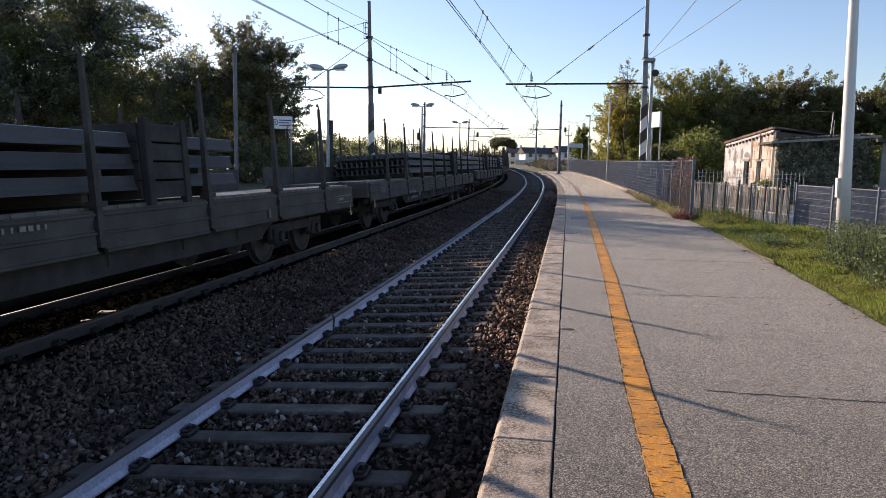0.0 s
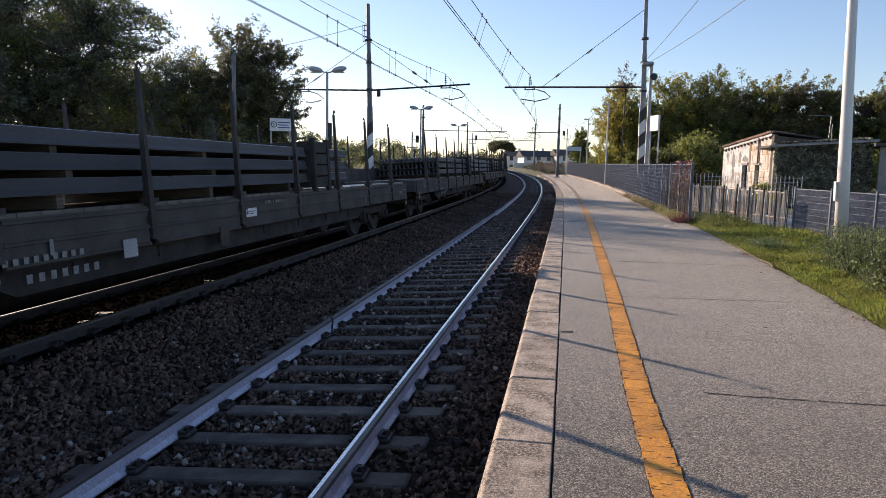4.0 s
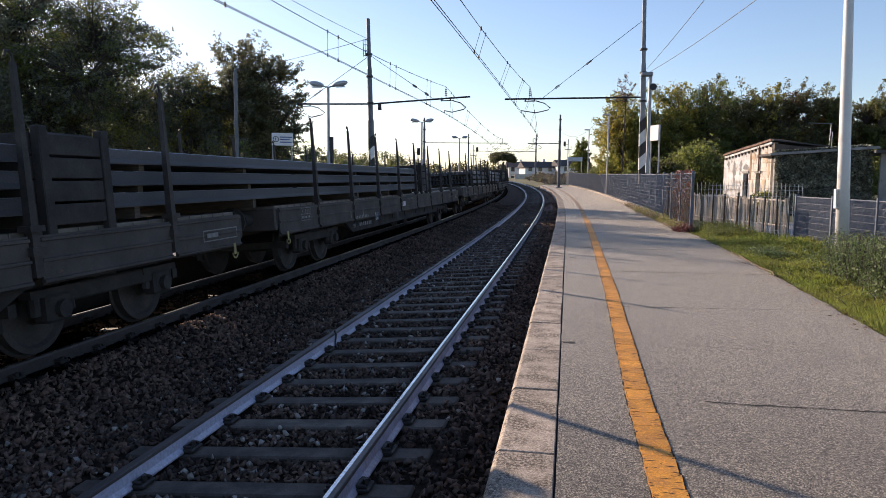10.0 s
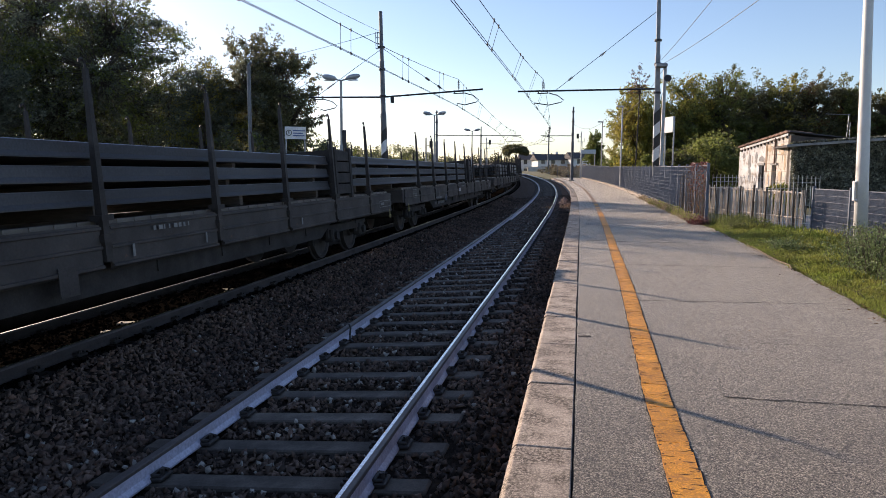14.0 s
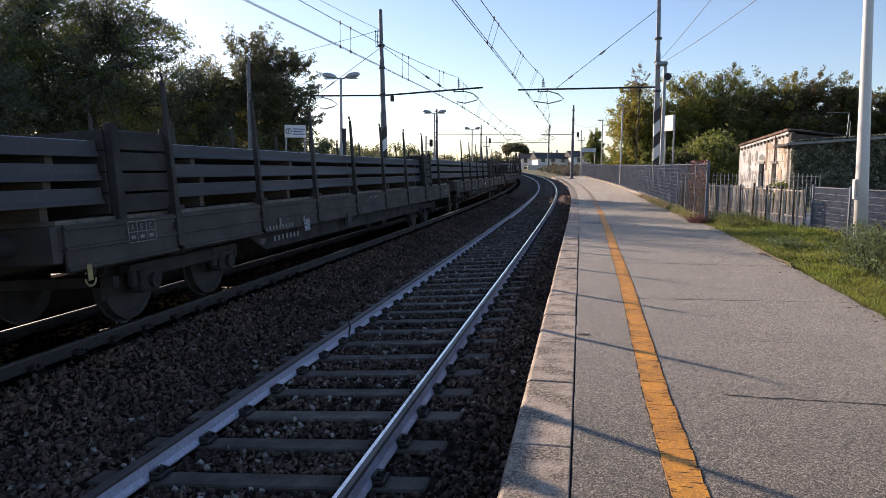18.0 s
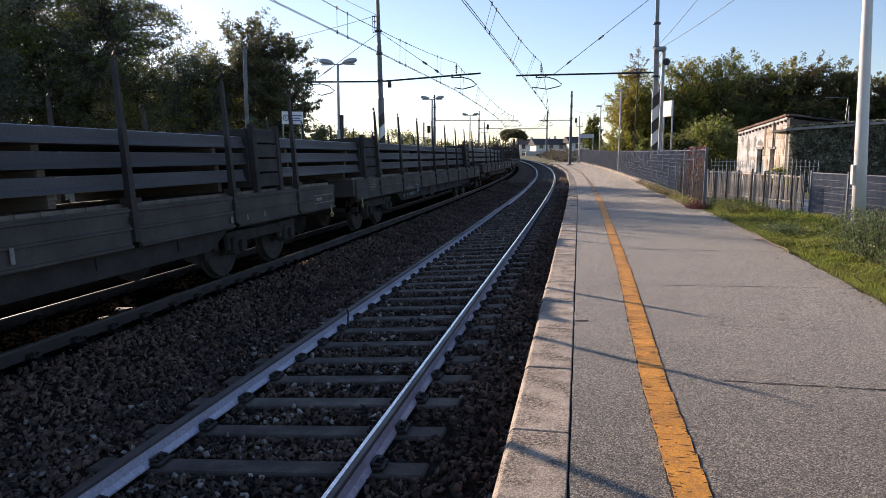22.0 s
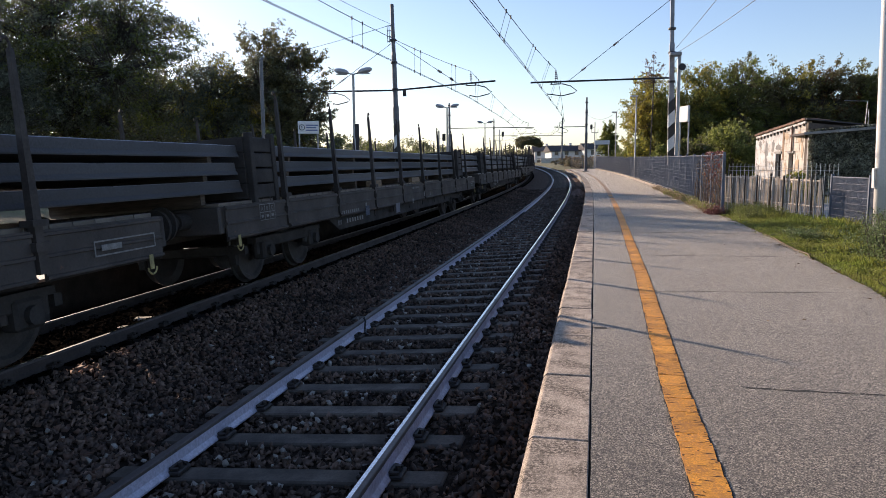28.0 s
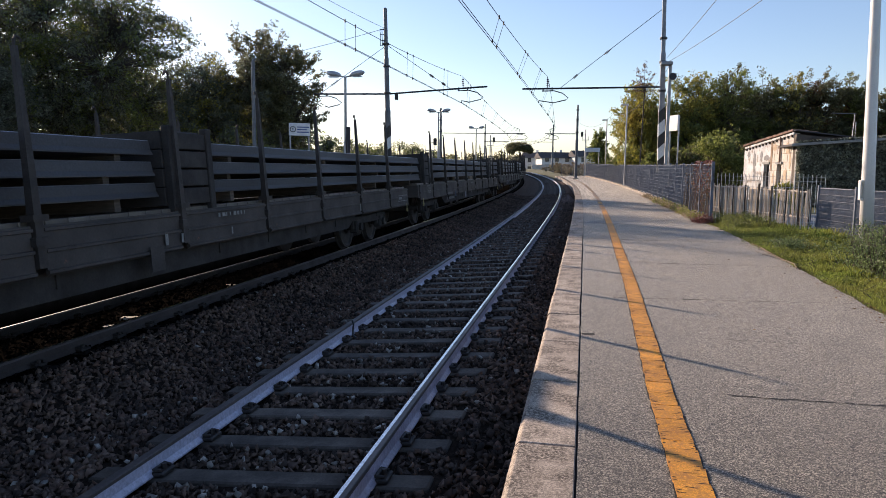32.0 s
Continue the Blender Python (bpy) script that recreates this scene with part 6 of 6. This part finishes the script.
tree(-30, 64, 10.5, 4.8, (7, 4.0, 5.0), 26000, 0.3, LEAF_DARK, "dense dark tree in the wood", 16, 0.28, None, -0.5, 1.3)
tree(-20, 66, 8.4, 4.0, (6, 3.0, 4.2), 22000, 0.3, LEAF_DARK, "dense dark tree in the wood behind", 17, 0.26, LEAF_GREEN, -0.5, 1.3)


def shrub(x, y, r, h, n, leaf, material, label, seed, second=None, name="shrub", free=False):
    rng = np.random.default_rng(seed)
    s, o = [float(v[0]) for v in nearest_line(np.array([x]), np.array([y]))]
    clear = -11.6 - r if o < -2 else 6.6 + r if o < 6.6 + r else o      # keep off the tracks and platforms
    if not free and ((o < -2 and o > clear) or -2 <= o < clear):
        p = at(s, clear, 0)
        x, y = p.x, p.y
    base = float(land(np.array([x]), np.array([y]))[0])
    t = thing(name, pose(x, y, base), label, "shrub", "shrubs beside the line")
    ls = lobes(rng, (0, 0, h * 0.46), (r, r * 0.7, h * 0.45), 26, 0.9, (0.2, 0.4))
    bm = bmesh.new()
    for c, s in ls:
        tube(bm, (rng.uniform(-0.15, 0.15), rng.uniform(-0.15, 0.15), -0.1), Vector(c), 0.03, 0.008, 5)
    tagged(part("brushwood", bm, BARK, t), kind="stuff")
    spots = crown_spots(rng, ls, n)
    spots = spots[spots[:, 2] > 0.02]
    if second:
        cut = rng.random(len(spots)) < 0.4
        leaf_cloud("foliage_tint", spots[cut], leaf, second, t, seed + 1)
        spots = spots[~cut]
    leaf_cloud("foliage", spots, leaf, material, t, seed + 2)
    return t


for i, (x, y, r, h) in enumerate(((-6.2, 52, 3.4, 3.9), (-3.4, 62, 3.4, 4.2), (-9.5, 50, 3.5, 4.2), (-1.0, 75, 3.8, 4.3), (1.0, 90, 4.5, 4.4), (-12.5, 45, 3.5, 4.0), (-16, 40, 4, 3.6), (-20, 34, 4, 3.2))):
    shrub(x, y, r * 1.35, h, 5200, 0.2, LEAF_PALE, "grey-green shrub beyond the far track", 40 + i, LEAF_GREEN)

# right: the row of trees behind the platform fence
RIGHT = ((16.3, 61, 9.1, 4.5, (2.9, 3.0, 4.6), LEAF_YELLOW, LEAF_GREEN, "tree with yellowing autumn leaves behind the fence"),
         (19.4, 60, 10.3, 5.1, (2.9, 3.0, 5.2), LEAF_GREEN, LEAF_YELLOW, "broad yellow-green tree behind the fence"),
         (22.9, 60, 10.9, 5.5, (2.6, 2.8, 5.3), LEAF_GREEN, LEAF_DARK, "tall green tree behind the fence"),
         (25.7, 61, 9.7, 4.9, (2.3, 2.8, 4.7), LEAF_DARK, LEAF_GREEN, "dark tree behind the hut"),
         (28.2, 60, 9.6, 4.9, (2.1, 2.8, 4.7), LEAF_DARK, LEAF_YELLOW, "dark tree with some yellow leaves"),
         (30.5, 60, 10.0, 5.0, (2.0, 2.6, 4.8), LEAF_DARK, LEAF_BROWN, "tree turning brown behind the sheds"),
         (33.2, 60, 9.4, 4.9, (1.5, 2.4, 4.5), LEAF_DARK, LEAF_GREEN, "slim dark tree with an open crown"),
         (35.1, 62, 8.6, 4.5, (1.7, 2.4, 4.2), LEAF_DARK, LEAF_BROWN, "small dark tree in the row"),
         (37.1, 60, 9.9, 5.0, (1.6, 2.4, 4.7), LEAF_DARK, LEAF_GREEN, "slim tall dark tree in the row"),
         (40.2, 60, 8.8, 4.4, (2.4, 3.0, 4.4), LEAF_GREEN, LEAF_YELLOW, "tree at the end of the row"),
         (44.0, 60, 9.0, 4.6, (3.0, 3.0, 4.4), LEAF_DARK, None, "dark tree outside the row"),
         (25.0, 68, 8.0, 4.0, (4.0, 2.0, 3.8), LEAF_DARK, None, "dense dark tree closing the row behind"),
         (32.5, 68, 7.6, 4.0, (4.0, 2.0, 3.8), LEAF_DARK, None, "dense dark tree closing the row behind"),
         (39.5, 68, 7.6, 4.0, (4.0, 2.0, 3.8), LEAF_DARK, None, "dense dark tree closing the row behind"))
for i, (x, y, h, cz, r, a, b, label) in enumerate(RIGHT):
    tree(x, y, h, cz, r, 26000 if y < 65 else 12000, 0.18 if y < 65 else 0.26, a, label, 60 + i, 0.18, b, -0.16, 0.95)
tree(21.6, 108, 7.2, 3.7, (1.5, 1.4, 3.6), 8000, 0.24, LEAF_GREEN, "small dark green tree at the platform end", 99, 0.1, None, -0.4)
shrub(16.4, 67, 2.6, 4.4, 5200, 0.2, LEAF_GREEN, "light green shrub behind the end of the fence", 97, LEAF_YELLOW)
tree(15.0, 58, 10.2, 8.6, (1.3, 1.2, 1.4), 700, 0.12, LEAF_BROWN, "thin bare tree with few brown leaves", 58, 0.06, None, -0.6, 0.8)
for i, (x, y, r, h) in enumerate(((13.0, 47, 1.9, 3.3), (17.1, 46.0, 2.5, 5.0), (18.5, 50, 3.0, 4.6), (11.2, 54, 1.6, 3.4), (11.0, 70, 2.2, 4.0), (9.5, 84, 2.0, 3.6), (23, 47, 3, 4.4), (28, 46, 3, 4.5), (33, 45, 3, 4.2))):
    shrub(x, y, r, h, 5200, 0.2, LEAF_GREEN if i % 2 else LEAF_DARK, "dense green shrub behind the platform fence", 80 + i, LEAF_GREEN)
shrub(13.1, 28.0, 0.8, 1.45, 2600, 0.1, LEAF_GREEN, "bright green bush behind the picket fence", 94, LEAF_YELLOW, free=True)
shrub(23.6, 31.5, 1.7, 3.2, 3500, 0.17, LEAF_YELLOW, "yellow-green vine over the outbuilding wall", 95, LEAF_GREEN)


def creeper(name, m, w, h, n, leaf, material, label, seed, thick=0.12):
    """Leaves over an upright surface: x along, z up."""
    rng = np.random.default_rng(seed)
    x, z = rng.random(n) * w, rng.random(n) ** 0.8 * h
    dense = np.array([noise.noise((a * 1.3 + seed, b * 1.3, 0.0)) for a, b in zip(x, z)])
    keep = dense > (-0.6 if h > 3 else -0.32)
    spots = np.stack([x, -rng.random(n) * thick, z], 1)[keep]
    t = thing(name, m, label, "creeper")
    leaf_cloud("leaves", spots, leaf, material, t, seed, LEAF)
    bm = bmesh.new()
    for _ in range(60 if thick < 0.1 else 14):
        a = rng.random() * w
        tube(bm, (a, -0.02, 0), (a + rng.uniform(-0.5, 0.5), -0.03, h * rng.uniform(0.5, 1.0)), 0.012, 0.005, 4)
    tagged(part("brushwood", bm, BARK, t), kind="stuff")


creeper("ivy", pose(17.1, 35.3, rise(37) - 0.1, 0, -4, -12), 4.4, 3.1, 24000, 0.125, IVY, "dense dark ivy covering the shed wall", 21, 0.3)
creeper("fence_creeper", on(22.0, 5.68, 0.15, 90), 3.4, 1.7, 1700, 0.075, RED_IVY, "withered reddish creeper on the fence panels", 22, 0.06)
creeper("fence_ivy", on(22.0, 5.66, 0.15, 90), 5.5, 1.6, 600, 0.06, LEAF_BROWN, "withered brown creeper on the fence panels", 23, 0.06)

# grass and weeds
def grass():
    rng = np.random.default_rng(8)
    n = 145000
    s = np.where(rng.random(n) < 0.12, rng.uniform(-5, 4, n), 4 + 19 * rng.random(n) ** 1.1)
    e = np.interp(s, [-30, 8, 10.6, 15.5, 21.5, 24], [5.2, 5.24, 5.36, 5.55, 5.62, 5.6])
    o = e + np.abs(rng.normal(size=n)) * 1.6 - 0.03
    a = np.interp(s, _s, _a)
    x, y = np.interp(s, _s, _x) + o * np.cos(a), np.interp(s, _s, _y) + o * np.sin(a)
    z = land(x, y)
    h = rng.uniform(0.05, 0.15, n) * (0.6 + 0.5 * np.clip(o - e, 0, 1.5))
    patch = np.array([noise.noise((a * 1.1, b * 1.1, 3.0)) + 0.5 * noise.noise((a * 3.7, b * 3.7, 9.0)) for a, b in zip(x, y)])
    h = h * np.clip(0.85 + 1.1 * patch, 0.25, 1.8)
    thin = rng.random(n) < np.clip(1.0 + 1.5 * patch, 0.2, 1) * np.clip(0.25 + (o - e) * 3, 0, 1)
    x, y, z, h = x[thin], y[thin], z[thin], h[thin]
    n = len(x)
    yaw = rng.random(n) * 6.283
    c, q = np.cos(yaw), np.sin(yaw)
    rots = np.zeros((n, 3, 3))
    rots[:, 0, 0], rots[:, 0, 1], rots[:, 1, 0], rots[:, 1, 1], rots[:, 2, 2] = c, -q, q, c, 1
    me = strewn("grass", BLADE_SHAPE, np.stack([x, y, z], 1), h * 1.0, rots)
    tagged(hang("grass", me, BLADE), "sunlit short green grass beside the platform", "grass", kind="stuff")


grass()


def weeds(name, label, region, n, leaf, h, material, seed):
    """A stand of leafy stalks. region: stations and offsets."""
    rng = np.random.default_rng(seed)
    s0, s1, o0, o1 = region
    t = thing(name, Matrix(), label, "weeds", "weeds by the fence")
    bm = bmesh.new()
    spots = []
    for _ in range(n):
        s, o = rng.uniform(s0, s1), rng.uniform(o0, o1)
        p = at(s, o, 0)
        p.z = float(land(np.array([p.x]), np.array([p.y]))[0])
        hh = h * rng.uniform(0.5, 1.2)
        tip = p + Vector((rng.normal() * 0.12, rng.normal() * 0.12, hh))
        tube(bm, p, tip, 0.006, 0.002, 4)
        for k in range(34):
            f = 0.04 + 0.96 * rng.random()
            q = p.lerp(tip, f)
            spots.append((q.x + rng.normal() * 0.06, q.y + rng.normal() * 0.06, q.z + rng.normal() * 0.03))
    tagged(part("stubble", bm, BARK, t), kind="stuff")
    leaf_cloud("leaves", np.array(spots), leaf, material, t, seed, LEAF)


weeds("weed_patch", "tall grey-green leafy weeds round the lamp post", (9.0, 12.6, 6.3, 8.4), 2200, 0.038, 0.72, WEED, 31)
weeds("weed_patch", "grey-green leafy weeds behind the lamp post", (12.2, 15.4, 7.1, 9.0), 700, 0.038, 0.6, WEED, 30)
weeds("weed_patch", "low dense weeds at the foot of the tall ones", (8.8, 12.6, 6.1, 8.0), 600, 0.036, 0.34, WEED, 36)
weeds("weed_patch", "low leafy weeds in the grass", (12, 15.5, 6.6, 8.6), 90, 0.05, 0.3, WEED, 32)
weeds("weed_patch", "dry weeds along the foot of the fence", (22, 34, 5.35, 5.62), 90, 0.05, 0.3, BLADE, 33)
weeds("weed_patch", "tall weeds under the bar fence", (20.0, 22.4, 5.9, 7.0), 240, 0.035, 0.36, LEAF_GREEN, 34)
weeds("weed_patch", "low leafy plants scattered through the lawn", (9.5, 21.5, 5.55, 7.6), 800, 0.03, 0.13, BLADE, 37)
weeds("weed_patch", "small red-leaved plant at the fence end", (21.55, 22.3, 5.3, 5.66), 46, 0.05, 0.26, RED_IVY, 38)
weeds("weed_patch", "dry weeds along the foot of the fence", (23, 40, 5.36, 5.62), 260, 0.045, 0.24, DRY_STALK, 39)
weeds("weed_patch", "dark green shrubby weed in the lawn", (15.0, 15.8, 5.85, 6.4), 90, 0.04, 0.24, WEED, 35)

def litter():
    """Fallen leaves and dry bits along the platform's grass edge and the fence foot."""
    rng = np.random.default_rng(44)
    n = 1500
    s = rng.uniform(7, 46, n)
    e = np.array([edge(v) for v in s]) - np.where(s > 21.8, 0.12, 0.0)
    o = e - np.abs(rng.normal(size=n)) * 0.13 + 0.06
    far = rng.random(n) < 0.06
    o = np.where(far, e - rng.uniform(0, 1.6, n), o)
    a = np.interp(s, _s, _a)
    x, y = np.interp(s, _s, _x) + o * np.cos(a), np.interp(s, _s, _y) + o * np.sin(a)
    z = np.interp(s, _s, _z) + 0.012
    rots = turns(rng, n)
    rots[:, 2, :] *= 0.25
    me = strewn("leaf_litter", LEAF, np.stack([x, y, z], 1), rng.uniform(0.02, 0.07, n), rots)
    tagged(hang("leaf_litter", me, LEAF_BROWN), "fallen brown leaves and dry bits along the platform edge", "leaf litter", kind="stuff")


litter()

# ---- distance
def umbrella_pine(x, y, h, r):
    rng = np.random.default_rng(77)
    base = float(land(np.array([x]), np.array([y]))[0])
    t = thing("umbrella_pine", pose(x, y, base), "distant umbrella pine with a flat dark crown", "tree")
    part("trunk", tubes([(0, 0, 0), (0.3, 0, h * 0.6)], 0.3, 8), BARK, t)
    ls = [(np.array([rng.uniform(-1, 1) * r * 0.7, rng.uniform(-1, 1) * r * 0.7, 0]), np.array([1, 1, 0.6]) * r * 0.28) for _ in range(70)]
    ls = [(np.array([c[0], c[1], h * 0.48 + 0.44 * h * math.sqrt(max(0.0, 1 - (c[0] ** 2 + c[1] ** 2) / r ** 2)) * rng.uniform(0.6, 1)]), s) for c, s in ls]
    leaf_cloud("crown", crown_spots(rng, ls, 26000), 0.34, LEAF_DARK, t, 78)


umbrella_pine(17.4, 200, 7.8, 4.1)


def house(x, y, w, d, h, turn, label, floors=2):
    base = float(land(np.array([x]), np.array([y]))[0])
    hs = thing("house", pose(x, y, base - 1.3, 0, 0, turn), label, "house", "houses beyond the line")
    part("wall", boxed(-w / 2, w / 2, 0, d, -1, h), HOUSE_WALL, hs)
    bm = bmesh.new()
    v = box(bm, -w / 2 - 0.6, w / 2 + 0.6, -0.7, d + 0.7, h, h + 2.0)
    for q in v:
        if q.co.z > h + 1:
            q.co.y = d / 2
    bmesh.ops.remove_doubles(bm, verts=bm.verts, dist=0.01)
    part("roof", bm, DARK_ROOF, hs, "dark pitched roof")
    n = max(2, int(w / 3.2))
    for f in range(floors):
        for i in range(n):
            cx = -w / 2 + (i + 0.5) * w / n
            wn = part("window", boxed(cx - 0.6, cx + 0.6, -0.06, 0.05, f * 2.9 + 0.9, f * 2.9 + 2.3), GLASS, hs)
            part("sill", boxed(cx - 0.7, cx + 0.7, -0.15, 0.0, f * 2.9 + 0.8, f * 2.9 + 0.89), CONCRETE, wn)
    part("chimney", boxed(w * 0.2, w * 0.2 + 0.8, d / 2, d / 2 + 0.8, h + 1.2, h + 2.8), HOUSE_WALL, hs)
    if floors > 1:
        part("balcony", boxed(-w / 2 + 1, w / 2 - 2, -1.2, 0, 2.75, 2.9), CONCRETE, hs)


house(31.4, 222, 9.8, 8, 4.9, 8, "white two-storey house with a dark roof")
house(41.0, 218, 8.5, 8, 5.4, 8, "pale two-storey terraced house with a dark roof")
house(26, 240, 6, 8, 5.2, 0, "small pale house with a dark roof far behind")
garden_wall = thing("garden_wall", pose(30, 176, rise(180), 0, 0, 12), "low tan wall along the far curve", "wall")
part("wall", boxed(-12, 9, 0, 0.3, -0.6, 1.0), ASHLAR, garden_wall)
for i, (x, y, r, h) in enumerate(((35, 170, 2.5, 2.4), (40, 166, 3, 3.0), (31, 172, 2.6, 2.3), (27.5, 173, 2.2, 2.0), (37.5, 168, 2.2, 2.6), (24.5, 174, 2.0, 1.9))):
    shrub(x, y, r, h, 2600, 0.24, DRY_STALK, "dry hedge shrub near the far curve", 120 + i)


for i, (s, o, r, h) in enumerate(((105, 5.4, 1.7, 1.1), (107.5, 4.6, 1.8, 1.2), (110.5, 5.0, 1.9, 1.3), (114, 4.6, 2.1, 1.3), (119, 4.8, 2.4, 1.4), (125, 4.8, 2.6, 1.5))):
    p = at(s, o, 0)
    shrub(p.x, p.y, r, h, 4000, 0.15, DRY_STALK, "dry brown hedge shrub beyond the platform end", 130 + i, LEAF_PALE, free=True)


def far_wood():
    """A low rim of distant trees all round, nobody could count."""
    rng = np.random.default_rng(19)
    spots = []
    for a in np.arange(-100, 100, 0.55):
        d = rng.uniform(330, 420)
        c = np.array([d * math.sin(radians(a)), d * math.cos(radians(a)), 1.5])
        hh = rng.uniform(5, 10)
        m = 260
        v = rng.normal(size=(m, 3))
        v /= np.linalg.norm(v, axis=1, keepdims=True)
        spots.append(c + np.array([0, 0, hh * 0.45]) + v * rng.random((m, 1)) ** 0.4 * np.array([4.0, 4.0, hh * 0.55]))
    spots = np.concatenate(spots)
    me = strewn("far_wood", SPRIG, spots, rng.uniform(0.9, 1.8, len(spots)), turns(rng, len(spots)))
    tagged(hang("far_wood", me, LEAF_DARK), "distant rim of dark trees", "trees", kind="stuff")


far_wood()


def motions():
    """The train rolls away along its track; the wheels of the nearer wagons turn."""
    times = [i * 2.0 for i in range(17)]
    for ob, u in MOVING:
        walk(ob, [(t, on_train(u + progress(t))) for t in times])
    quick = [i * 0.25 for i in range(129)]
    for ob, d in WHEELS:
        walk(ob, [(t, pose(0, d, 0.46) @ Matrix.Rotation(-progress(t) / 0.46, 4, "X")) for t in quick])


motions()
